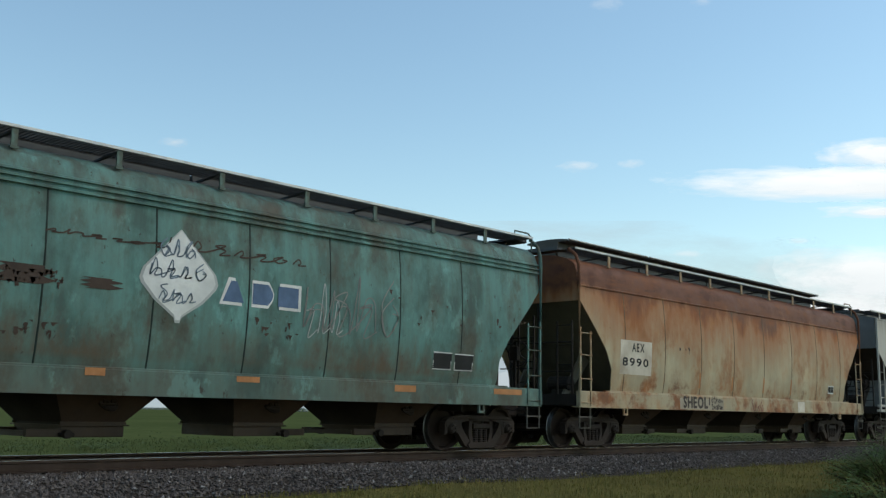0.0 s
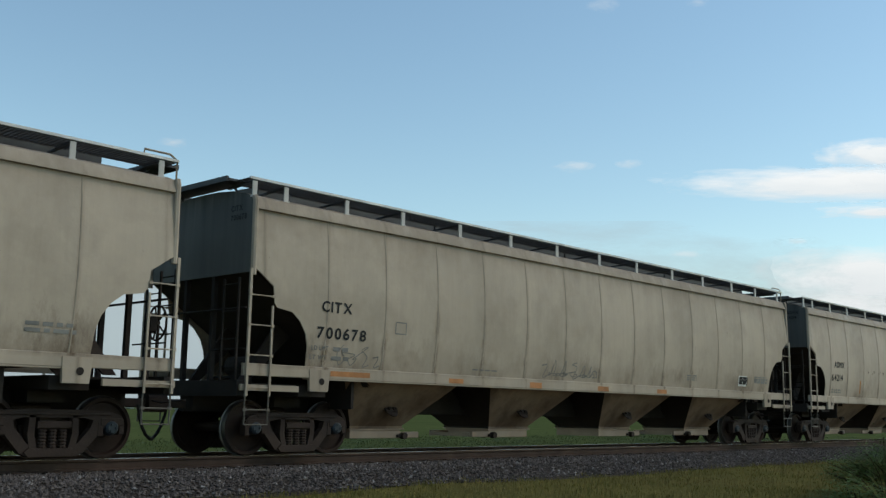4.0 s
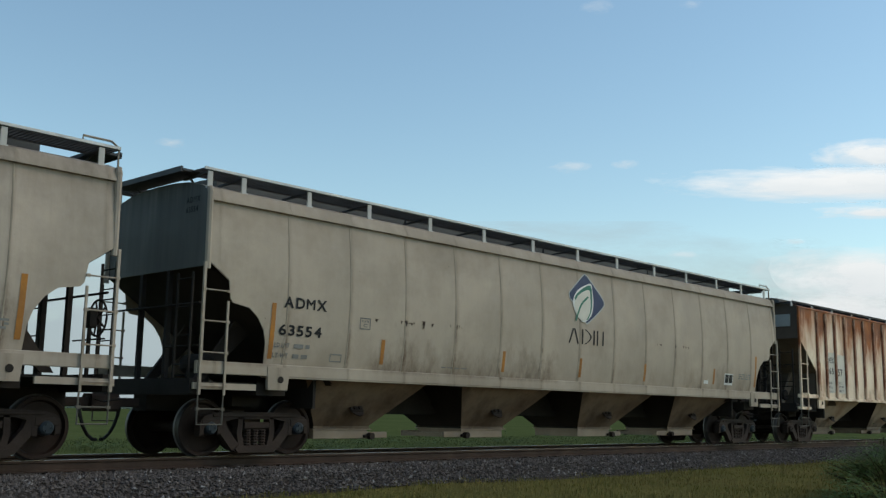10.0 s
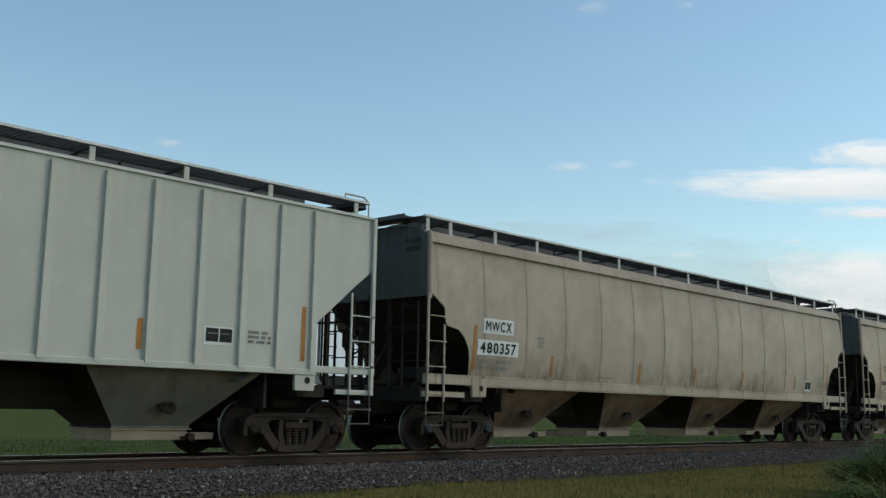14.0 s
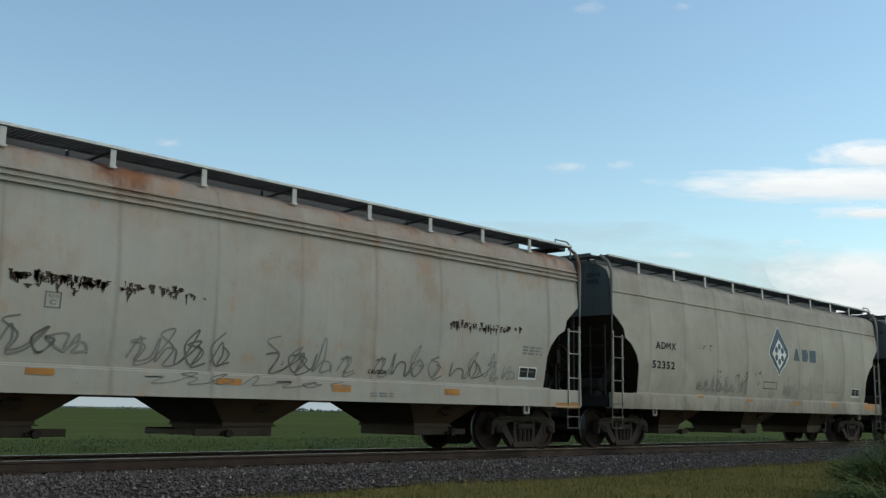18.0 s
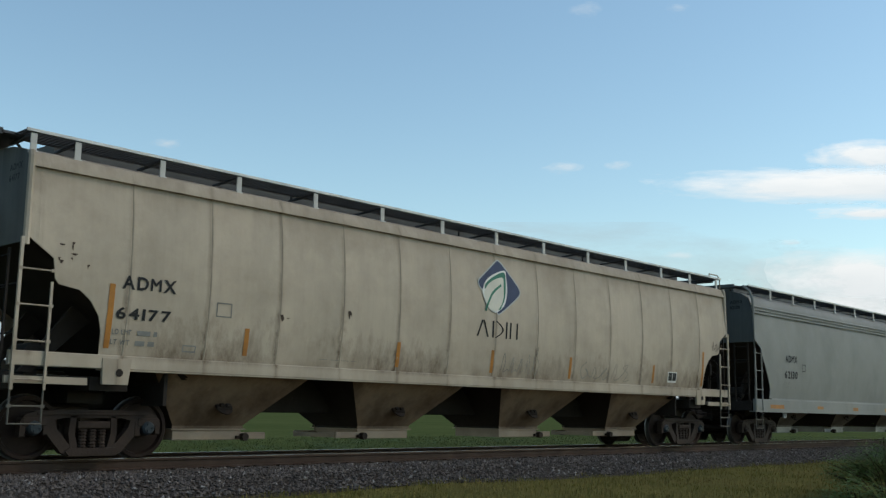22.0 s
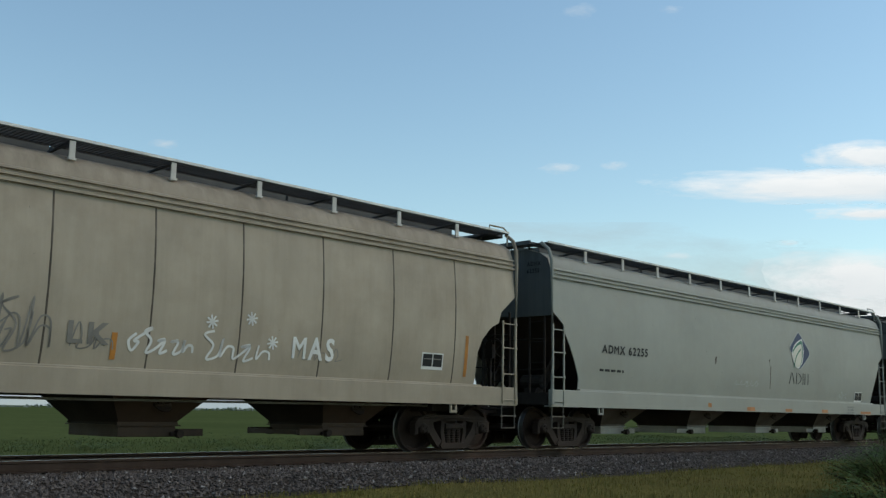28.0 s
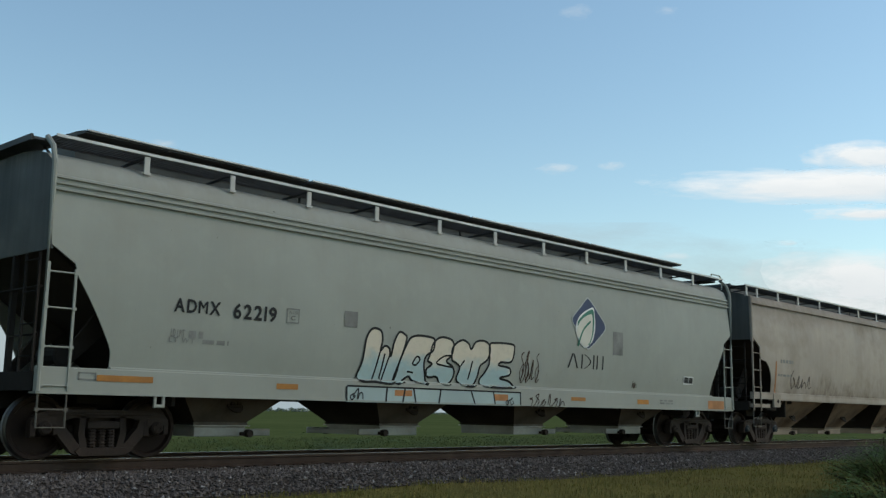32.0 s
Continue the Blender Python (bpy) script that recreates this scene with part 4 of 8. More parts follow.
            part("lid_rim", Shape().box(a + 0.02, b - 0.02, -0.665, -0.625, zr + 0.085 + up, zr + 0.115 + up, 0.006), EDGE, hc, "bright bare rim of the raised lid")
    deck_z, deck_y = {"A": 4.585, "B": 4.59, "C": 4.535, "D": 4.65, "E": 4.58}[kind], 1.16 if kind in "AB" else 1.14
    if spec.get("low_deck"):
        deck_z -= 0.14
    d0, d1 = (0.1, 0.1)
    for m in (-1, 1):
        part("running_board", cached(("deck", round(L, 2), kind in "CDE", m), lambda: grating(0.56, -h + d0, h - d1)), GRATE, root, "steel grating walkway along the roof", at=pose(0, m * deck_y, deck_z, 0, 0, 0) if m < 0 else pose(0, deck_y, deck_z, 0, 0, 180))
        part("deck_edge", cached(("deck_edge", round(L, 2)), lambda: Shape().box(-h + d0, h - d1, -0.012, 0.012, -0.012, 0.03)), spec.get("deck_edge", EDGE), root, at=(0, m * (deck_y + 0.292), deck_z))
        ph = deck_z - {"A": 4.30, "B": 4.30, "C": 4.27, "D": 4.40, "E": 4.315}[kind]
        post = cached(("post", round(ph, 2)), lambda: Shape().prism([(-0.045, -ph), (0.045, -ph), (0.045, 0.02), (-0.045, 0.02)], -0.012, 0.012).box(-0.06, 0.06, -0.03, 0.03, -ph - 0.02, -ph + 0.012))
        for r in spec["posts"]:
            part("walkway_post", post, spec.get("post_paint", trim), root, at=(r - h, m * (deck_y + 0.27), deck_z))
            if m < 0:
                part("walkway_bracket", cached("wbracket", lambda: Shape().bar((0, 0.0, -0.04), (0, 0.75, -0.07), 0.05, 0.03)), GRATE, root, at=(r - h, m * (deck_y + 0.27), deck_z))
    for e in (-1, 1):
        part("end_platform", cached(("endplat",), lambda: Shape().box(-0.22, 0.22, -1.1, 1.1, -0.02, 0.02).box(-0.24, -0.20, -1.1, 1.1, -0.04, 0.05).bar((0.1, -0.8, -0.02), (0.35, -0.8, -0.28), 0.03).bar((0.1, 0.8, -0.02), (0.35, 0.8, -0.28), 0.03)), GRATE, root, at=pose(e * (h - 0.12), 0, deck_z, 0, 0, 0 if e < 0 else 180))
        if e > 0:
            part("roof_grab", cached(("grab", kind), lambda: Shape().pipe([(-0.55, 0, 0.0), (-0.55, 0, 0.1), (-0.1, 0, 0.1), (0.03, 0, 0.02), (0.03, 0, -0.28)], 0.018, 6)), trim, root, at=(h - 0.14, -1.42, deck_z))
    # end frames, ladders, couplers, air gear
    for e in (-1, 1):
        X = e * h
        es = Shape()
        es.box(min(X, X - e * 0.16), max(X, X - e * 0.16), -1.5, 1.5, 0.98, 1.24, 0.02)
        es.box(min(X - e * 0.16, X - e * 1.5), max(X - e * 0.16, X - e * 1.5), -1.35, 1.35, 1.16, 1.20)
        part("end_sill", es, spec.get("frame_paint", UNDER), root)
        for y in (-0.42, 0.42):
            part("end_post", cached(("endpost", kind), lambda: Shape().box(-0.04, 0.04, -0.04, 0.04, 1.2, cut[0][1], 0.01)), spec.get("frame_paint", UNDER), root, at=(X - e * (cut[0][0] + 0.05), y, 0))
        part("end_grab", cached(("endgrab", kind), lambda: Shape().pipe([(0, -1.45, 2.42), (0, 1.45, 2.42)], 0.02, 6).pipe([(0, -1.45, 1.75), (0, -0.5, 1.75)], 0.014, 6)), spec.get("frame_paint", UNDER), root, at=(X - e * (cut[0][0] - 0.02), 0, 0))
        for m in (-1, 1):
            y = m * 1.615
            if kind == "A":
                cp = Shape().pipe([(X - e * 0.16, y - m * 0.03, 2.95), (X - e * 0.16, y - m * 0.05, 4.2), (X - e * 0.16, y - m * 0.08, 4.27)], 0.05, 8)
                side_ladder(root, trim, X - e * 0.10, X - e * 0.56, y, (0.98, 3.05), (0.98, 2.47), (2.62, 2.13, 1.64, 1.12), (0.53, 1.0))
            elif kind == "B":
                cp = Shape().pipe([(X - e * 0.03, y, 0.97), (X - e * 0.03, y, 3.9), (X - e * 0.03, y - m * 0.01, 4.18), (X - e * 0.03, y - m * 0.10, 4.42), (X - e * 0.03, y - m * 0.3, 4.58)], 0.04, 8)
                side_ladder(root, trim, X - e * 0.05, X - e * 0.46, y, (0.97, 2.75), (0.97, 2.68), (2.62, 2.12, 1.58, 1.05), (0.48, 0.97))
            else:
                cp = Shape().box(min(X - e * 0.08, X - e * 0.15), max(X - e * 0.08, X - e * 0.15), y - 0.03, y + 0.03, 1.05, SIDE[kind][-1][0] + 0.03, 0.008)
                side_ladder(root, trim, X - e * 0.12, X - e * 0.62, y, (1.05, 3.2), (1.05, 2.85), (2.45, 2.0, 1.55), (0.55, 1.05))
            part("corner_post", cp, trim, root)
            if m > 0 or spec.get("end_ladders", True):
                s = Shape()
                for q in (1.0, 1.42):
                    s.box(min(X, X - e * 0.03), max(X, X - e * 0.03), m * q - 0.02, m * q + 0.02, 1.2, 2.9)
                el = part("end_ladder", s, spec.get("frame_paint", UNDER), root)
                for z in (1.45, 1.9, 2.35, 2.8):
                    part("rung", cached("end_rung", lambda: Shape().pipe([(0, -0.21, 0), (0, 0.21, 0)], 0.012, 6)), spec.get("frame_paint", UNDER), el, at=(X, m * 1.21, z))
        part("coupler", cached("coupler", coupler_shape), STEEL_DARK, root, "knuckle coupler", at=pose(X, 0, 0, 0, 0, 0 if e > 0 else 180))
        part("air_hose", cached("hose", hose_shape), HOSE, root, at=pose(X, 0, 0, 0, 0, 0 if e > 0 else 180))
    bw = h - 0.05
    if spec.get("brake_front"):
        bw = -bw
    gear = part("brake_gear_box", cached("brake_gear", lambda: Shape().box(-0.05, 0.05, -0.10, 0.10, -0.16, 0.14, 0.02).box(-0.02, 0.02, -0.03, 0.03, -0.9, -0.16)), UNDER, root, at=(bw - math.copysign(0.12, bw), -1.02, 2.08))
    part("brake_wheel", cached("brake_wheel", brake_wheel), spec.get("frame_paint", UNDER), gear, "round handbrake wheel", at=(math.copysign(0.12, bw), 0, 0))
    part("brake_cylinder", cached("brake_cyl", lambda: Shape().lathe([(-0.3, 0.12), (-0.28, 0.17), (0.28, 0.17), (0.3, 0.12)], 14).box(-0.1, 0.1, -0.2, 0.2, -0.3, -0.1, 0.02)), UNDER, root, at=(-h + 0.75, -0.55, 1.5))
    # centre sill, bays and outlet gates
    stub = spec.get("stub", kind == "B")         # no sill runs through between the bays
    if stub:
        for e in (-1, 1):
            part("centre_sill", cached(("stub_sill", round(L, 2), e), lambda: Shape().box(min(e * (h - 0.05), e * (h - 2.3)), max(e * (h - 0.05), e * (h - 2.3)), -0.2, 0.2, 0.72, 1.05, 0.02)), UNDER, root)
    else:
        part("centre_sill", cached(("csill", round(L, 2)), lambda: Shape().box(-h + 0.05, h - 0.05, -0.2, 0.2, 0.72, 1.05, 0.02).box(-h + 2.2, h - 2.2, -0.26, 0.26, 0.98, z0 + 0.08)), UNDER, root)
    zf = 1.2 if kind == "B" else z0 + 0.06
    part("floor_pan", cached(("floor", kind, zf, round(L, 2)), lambda: Shape().box(-h + 1.5, h - 1.5, -1.42, 1.42, zf, zf + 0.03)), UNDER, root)
    bays = spec["bays"]
    hp = spec.get("hopper_paint", main)
    lift = spec.get("gate_lift", 0.06 if kind == "B" else 0.0)
    for i, (x, top) in enumerate(bays):
        foot = (0.50, 0.78) if stub else (0.66, 0.64)
        zt = 1.22 if kind == "B" else z0 + 0.07
        hs = cached(("hop", kind, zt, round(top, 2)), lambda: hopper_shape(kind, top, foot[0], zt, 0.48 + lift, 1.45, foot[1]))
        if len(hs.materials) == 1:               # plates that face along the track are darkened to paint in their shade
            hs.materials.append(SHADED_PLATE)
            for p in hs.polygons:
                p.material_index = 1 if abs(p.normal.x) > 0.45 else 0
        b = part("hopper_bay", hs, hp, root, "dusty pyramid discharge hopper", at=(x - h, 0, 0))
        gw, gp = foot[0], spec.get("gate_paint", hp)
        turn = 0 if i % 2 == 0 else 180
        part("outlet_gate", cached(("gate", gw), lambda: gate_shape(gw, foot[1])), gp, b, at=(0, 0, lift))
        part("gate_track", cached(("gate_track", gw), lambda: track_shape(foot[1])), gp, b, at=pose(gw * (1 if turn == 0 else -1), 0, lift, 0, 0, turn))
        part("gate_rack", cached(("rack", gw), lambda: rack_shape(foot[1])), STEEL_DARK, b, at=pose((gw + 0.02) * (1 if turn == 0 else -0.86), 0, lift, 0, 0, turn))
        part("vibrator_pad", cached("vibrator", vibrator_pad), STEEL_DARK, b, at=pose(0.05, -(foot[1] + (1.45 - foot[1]) * 0.42) - 0.02, 0.80 + lift * 0.5, -44, 0, 0) @ Matrix.Scale(0.72, 4))
    tc = spec.get("tc", 1.62 if kind == "A" else 1.33)
    for e in (-1, 1):
        truck(root, e * (h - tc), 0, spec.get("caps", STEEL_DARK))
        part("body_bolster", cached("body_bolster", lambda: Shape().box(-0.3, 0.3, -1.42, 1.42, 1.0, 1.2).prism([(-0.28, 0.82), (0.28, 0.82), (0.28, 1.02), (-0.28, 1.02)], -0.75, 0.75)), UNDER, root, at=(e * (h - tc), 0, 0))
        part("hopper_end_web", cached(("end_web", kind), lambda: Shape().box(-0.03, 0.03, -1.40, 1.40, 0.80, 1.3 if kind == "B" else 1.5)), UNDER, root, at=(e * (h - tc - 0.95), 0, 0))
    return root


# ---- the train, front to back ----
POSTS_A = (0.22, 0.88, 2.27, 3.7, 5.33, 6.95, 8.6, 10.27, 11.9, 13.6, 15.2, 16.85, 18.3, 19.75)
POSTS_A3 = (0.22, 0.88, 2.27, 3.8, 5.4, 7.0, 8.65, 10.3, 11.95, 13.6, 15.2, 16.4, 17.2)
POSTS_B = (1.56, 3.13, 4.74, 6.37, 8.08, 9.79, 11.46, 13.11, 14.76, 16.39, 18.03)
POSTS_B2 = (1.51, 3.21, 4.86, 6.45, 8.28, 10.05, 11.68, 13.25, 14.82)
POSTS_C = (0.1, 1.6, 3.2, 4.88, 6.53, 8.15, 9.8, 11.4, 13.0, 14.65, 16.6)
BAYS_A, BAYS_A3 = [(c, 1.55) for c in (3.87, 7.86, 12.0, 16.08)], [(4.08, 1.5), (8.73, 1.5), (13.42, 1.5)]
BAYS_B, BAYS_B4, BAYS_B3 = [(c, 1.28) for c in (3.58, 7.7, 11.74, 15.85)], [(c, 1.02) for c in (3.5, 6.68, 9.7, 12.93)], [(c, 1.4) for c in (3.75, 8.0, 12.5)]
SEAMS_B = tuple(1.9 + i * 1.72 for i in range(8))
BAYS_C = [(c, 1.62) for c in (3.75, 8.45, 13.1)]
RIBS_C = (1.48, 2.24, 2.93, 3.77, 4.62, 5.42, 6.25, 7.14, 8.06, 8.95, 9.86, 10.76, 11.6, 12.4, 13.25, 14.06, 14.8, 15.53)
SEAMS_A = tuple(1.75 + i * 1.39 for i in range(13))

CREAM = (0.490, 0.410, 0.328)
BEIGE_HOP = paint("dusty_cream_hopper_paint", (0.315, 0.21, 0.142), 0.55, low=0.4, seed=31, grime=0.6, chips=0.3, smudge=0.5, dirt_col=(0.13, 0.076, 0.047))
GREY_HOP = paint("dusty_grey_hopper_paint", (0.15, 0.13, 0.11), 0.5, low=0.5, seed=32, grime=0.5, dirt_col=(0.085, 0.062, 0.046))
BROWN_HOP = paint("grimy_brown_hopper_paint", (0.088, 0.056, 0.038), 0.5, low=0.5, seed=33, grime=0.4, dirt_col=(0.055, 0.036, 0.026))
RUST_HOP = paint("rust_brown_hopper_paint", (0.125, 0.095, 0.066), 0.5, 0.2, low=0.4, seed=36, grime=0.5, chips=0.6, dirt_col=(0.075, 0.045, 0.03))
GATE = simple("pale_gate_steel", (0.43, 0.31, 0.225), 0.6, 0, 0.22, 5)


def cream_paint(i, **k):
    tint = 1 + 0.05 * math.sin(i * 2.3)
    kw = dict(dirt=0.26, grime=0.13, low=0.16, seed=i, smudge=0.3, streak=0.45, foot=0.8, panel=1.39, first=1.75 - 10.07, dirt_col=(0.19, 0.155, 0.115))
    kw.update(k)
    tint *= kw.pop("bright", 1.0)
    cool = kw.pop("cool", 0.0)                  # some cars have bleached to a greener grey
    return paint("weathered_cream_car_paint", (CREAM[0] * tint * (1 - cool), CREAM[1] * tint, CREAM[2] * tint * (1 + 0.03 * math.sin(i)) * (1 + cool)), **kw)


A = dict(kind="A", post_paint=POST, posts=POSTS_A, bays=BAYS_A, seams=SEAMS_A, hopper_paint=BEIGE_HOP, gate_paint=GATE, caps=BEARING)
B = dict(kind="B", post_paint=POST, posts=POSTS_B, bays=BAYS_B, hopper_paint=GREY_HOP, gate_paint=simple("pale_grey_gate_steel", (0.40, 0.37, 0.33), 0.6, 0, 0.25, 5))
B2 = dict(kind="B", cut="B2", posts=POSTS_B2, bays=BAYS_B4, hopper_paint=BROWN_HOP)
C = dict(kind="C", posts=POSTS_C, bays=BAYS_C, ribs=RIBS_C, hopper_paint=BEIGE_HOP)
# darker grey that paints shade onto end walls turned from the light
shaded_end = simple("shaded_light_grey_end_paint", (0.2, 0.21, 0.21), 0.6, 0, 0.3, 2)

ORANGE_RUST = ((0.30, 0.10, 0.028), (0.11, 0.04, 0.02), (0.40, 0.17, 0.055))
RED_RUST = ((0.19, 0.068, 0.033), (0.085, 0.034, 0.022), (0.35, 0.19, 0.11))

CARS = [
    dict(B2, id="green", L=0.94, R=17.44, paint=paint("weathered_sea_green_paint", (0.122, 0.262, 0.235), 0.5, 0.36, low=0.6, seed=1, foot=0.85, chips=0.75, grime=0.55, bare=0.3, dirt_col=(0.07, 0.072, 0.056), tones=((0.075, 0.06, 0.042), (0.04, 0.03, 0.024), (0.11, 0.09, 0.06))), seams=SEAMS_B, seam_paint=simple("grimy_green_seam_paint", (0.022, 0.035, 0.03), 0.7, 0, 0.4, 3), label="sea-green covered hopper car, grimy, scratched and tagged"),
    dict(B2, id="8990", L=18.82, R=35.3, roof="B1", paint=paint("rust_streaked_tan_paint", (0.47, 0.40, 0.265), 0.3, 0.38, 3.42, 0.5, 0.9, 0.2, seed=2, soft=1.6, low_rust=0.9, roof_rust=0.95, grime=0.2, dirt_col=(0.16, 0.115, 0.07), tones=ORANGE_RUST), seams=tuple(1.9 + i * 1.83 for i in range(8)), seam_paint=simple("rusty_tan_seam_paint", (0.17, 0.12, 0.075), 0.7, 0, 0.3, 3), tall=(0, 1, 2, 3), slope_paint=simple("tan_slope_paint", (0.16, 0.14, 0.105), 0.7, 0, 0.3, 2), label="tan covered hopper car heavily streaked with orange rust"),
    dict(C, kind="D", brake_front=True, id="10094", L=36.84, R=56.46, paint=paint("weathered_silver_grey_paint", (0.50, 0.475, 0.42), 0.3, low=0.1, seed=3, smudge=0.2, streak=0.6, chips=0.35), rib_paint=paint("pale_rib_paint", (0.56, 0.56, 0.53), 0.15, low=0.1, seed=4), end_paint=shaded_end, sill=(1.17, 1.24), stub=True, gate_lift=0.20, posts=tuple(1.0 + i * 1.642 for i in range(12)), bays=[(c, 0.86) for c in (3.35, 7.55, 11.8, 16.0)], ribs=(1.43, 2.25, 3.04, 4.0, 4.83, 5.62, 6.63, 7.64, 8.65, 9.73, 10.81, 11.82, 12.81, 13.86, 14.7, 15.6, 16.5, 17.35, 18.2), hopper_paint=RUST_HOP, label="silver-grey ribbed covered hopper car tagged along its lower side"),
    dict(A, id="201323", L=57.7, R=77.84, paint=cream_paint(4), tall=(0, 1), label="cream covered hopper car with faded red graffiti"),
    dict(A, id="700678", L=79.0, R=99.15, paint=cream_paint(5, dirt=0.3), label="dusty cream covered hopper car with black reporting marks"),
    dict(A, id="64214", L=100.42, R=120.5, paint=cream_paint(6), label="cream covered hopper car with a leaf emblem"),
    dict(A, id="55578", L=121.79, R=139.42, paint=cream_paint(7, foot=0.3, dirt=0.12, grime=0.0, smudge=0.1, bright=1.16, first=1.75 - 8.815), posts=POSTS_A3, bays=BAYS_A3, seams=SEAMS_A[:11], hopper_paint=paint("clean_cream_hopper_paint", (0.36, 0.285, 0.21), 0.35, low=0.2, seed=38, grime=0.2, dirt_col=(0.16, 0.11, 0.075)), label="clean cream covered hopper car with three bays"),
    dict(A, id="63831", L=140.6, R=160.67, paint=cream_paint(8, dirt=0.15), label="cream covered hopper car with a leaf emblem and scuffed paint"),
    dict(A, id="63685", L=161.95, R=182.09, paint=cream_paint(9, dirt=0.4, grime=0.15), label="cream covered hopper car with a leaf emblem and dark scuffs"),
    dict(A, id="63554", L=183.37, R=203.57, paint=cream_paint(10, dirt=0.15), label="cream covered hopper car with a leaf emblem"),
    dict(C, id="16557", post_paint=POST, end_paint=simple("brown_grey_end_paint", (0.15, 0.115, 0.09), 0.7, 0, 0.4, 1.5), L=204.95, R=222.0, ribs=(1.48, 2.14, 2.87, 3.7, 4.53, 5.33, 6.27, 7.13, 8.03, 8.89, 9.84, 10.74, 11.6, 12.4, 13.21, 14.02, 14.75, 15.43), paint=paint("cream_paint_with_rust_runs", (0.88, 0.725, 0.545), 0.12, 0.25, 3.45, 1.3, 0.75, 0.06, seed=11, soft=1.1, low_rust=0.5, tones=((0.37, 0.115, 0.030), (0.15, 0.046, 0.018), (0.56, 0.27, 0.10))), rib_paint=paint("rusted_rib_paint", (0.70, 0.56, 0.42), 0.25, 0.88, low=0.1, seed=12, tones=((0.24, 0.075, 0.036), (0.12, 0.040, 0.024), (0.42, 0.20, 0.11))), hopper_paint=paint("rust_stained_cream_hopper_paint", (0.66, 0.49, 0.34), 0.35, 0.26, low=0.25, splash=(0.85, 0.7), seed=34, dirt_col=(0.075, 0.05, 0.036)), low_deck=True, deck_edge=GRATE, slope_paint=simple("tan_brown_slope_paint", (0.20, 0.15, 0.11), 0.7, 0, 0.3, 2), label="cream ribbed covered hopper car with rust running down its ribs"),
    dict(C, id="15488", L=223.35, R=240.3, paint=paint("grimy_dark_green_paint", (0.022, 0.066, 0.070), 0.24, 0.20, low=0.3, seed=13, dirt_col=(0.045, 0.038, 0.03), grime=0.5, smudge=0.1, fade=(0.5, 7.5, (0.085, 0.066, 0.053), 0.8), tones=((0.12, 0.062, 0.042), (0.05, 0.035, 0.03), (0.10, 0.075, 0.06))), rib_paint=paint("grimy_dark_green_rib_paint", (0.058, 0.066, 0.064), 0.5, 0.3, low=0.5, seed=14, dirt_col=(0.10, 0.062, 0.045), fade=(-3.0, 4.0, (0.13, 0.07, 0.048), 0.8), tones=((0.10, 0.062, 0.045), (0.05, 0.033, 0.026), (0.12, 0.075, 0.055))), hopper_paint=paint("sooty_brown_hopper_paint", (0.07, 0.05, 0.036), 0.5, low=0.5, seed=35, dirt_col=(0.05, 0.036, 0.027)), end_paint=SHADE_BLACK, low_deck=True, deck_edge=GRATE, ribs=(1.52, 2.27, 3.07, 3.87, 4.67, 5.51, 6.36, 7.3, 8.22, 9.14, 10.11, 11.0, 11.75, 12.55, 13.35, 14.12, 14.85, 15.55), label="grimy dark green ribbed covered hopper car"),
    dict(C, kind="E", id="7286", L=241.79, R=258.8, paint=paint("pale_grey_green_paint", (0.53, 0.52, 0.455), 0.08, low=0.08, seed=15), end_paint=shaded_end, slope_paint=simple("grey_green_slope_paint", (0.30, 0.31, 0.29), 0.7, 0, 0.3, 2), hopper_paint=paint("dusty_olive_hopper_paint", (0.27, 0.245, 0.195), 0.5, low=0.3, seed=37, grime=0.3, dirt_col=(0.11, 0.09, 0.07)), gate_paint=GATE, label="clean pale grey ribbed covered hopper car"),
    dict(A, id="480357", L=260.04, R=280.2, paint=cream_paint(16, dirt=0.12), label="cream covered hopper car with white number panels"),
    dict(A, id="649x", L=281.6, R=301.83, paint=cream_paint(17, dirt=0.2), label="pale cream covered hopper car with amber stripes"),
    dict(B2, id="9001", L=303.27, R=320.0, paint=paint("brown_grey_grimy_paint", (0.235, 0.195, 0.142), 0.5, 0.12, low=0.3, seed=18, grime=0.3, smudge=0.35, streak=0.6, panel=1.72, first=1.9, dirt_col=(0.15, 0.125, 0.09)), label="brown-grey grimy covered hopper car with patched paint"),
    dict(B, id="10595", L=321.5, R=337.96, cut="B3", paint=paint("light_grey_scuffed_paint", (0.39, 0.37, 0.325), 0.28, 0.14, 4.35, 0.5, 0.3, low=0.2, seed=19, chips=0.4, smudge=0.25, streak=0.5, panel=1.72, first=1.9), posts=POSTS_B2, bays=BAYS_B3, hopper_paint=BROWN_HOP, gate_paint=BROWN_HOP, label="light grey covered hopper car with rusty scuffs and faint tags"),
    dict(B, id="52352", L=339.2, R=356.04, cut="B3", roof="B1", paint=paint("grey_beige_scuffed_paint", (0.385, 0.355, 0.295), 0.3, low=0.3, seed=20, chips=0.4, smudge=0.35, streak=0.5, splash=(1.45, 0.5), grime=0.12, panel=1.72, first=1.9), posts=POSTS_B2, bays=[(c, 1.4) for c in (3.9, 8.47, 13.05)], hopper_paint=BROWN_HOP, gate_paint=BROWN_HOP, label="grey-beige covered hopper car with a blue diamond emblem"),
    dict(A, seams=(), id="649760", L=357.3, R=377.52, paint=cream_paint(21, dirt=0.4, streak=1.0, panel=0.0, bright=1.17), label="cream covered hopper car with rain streaks and graffiti"),
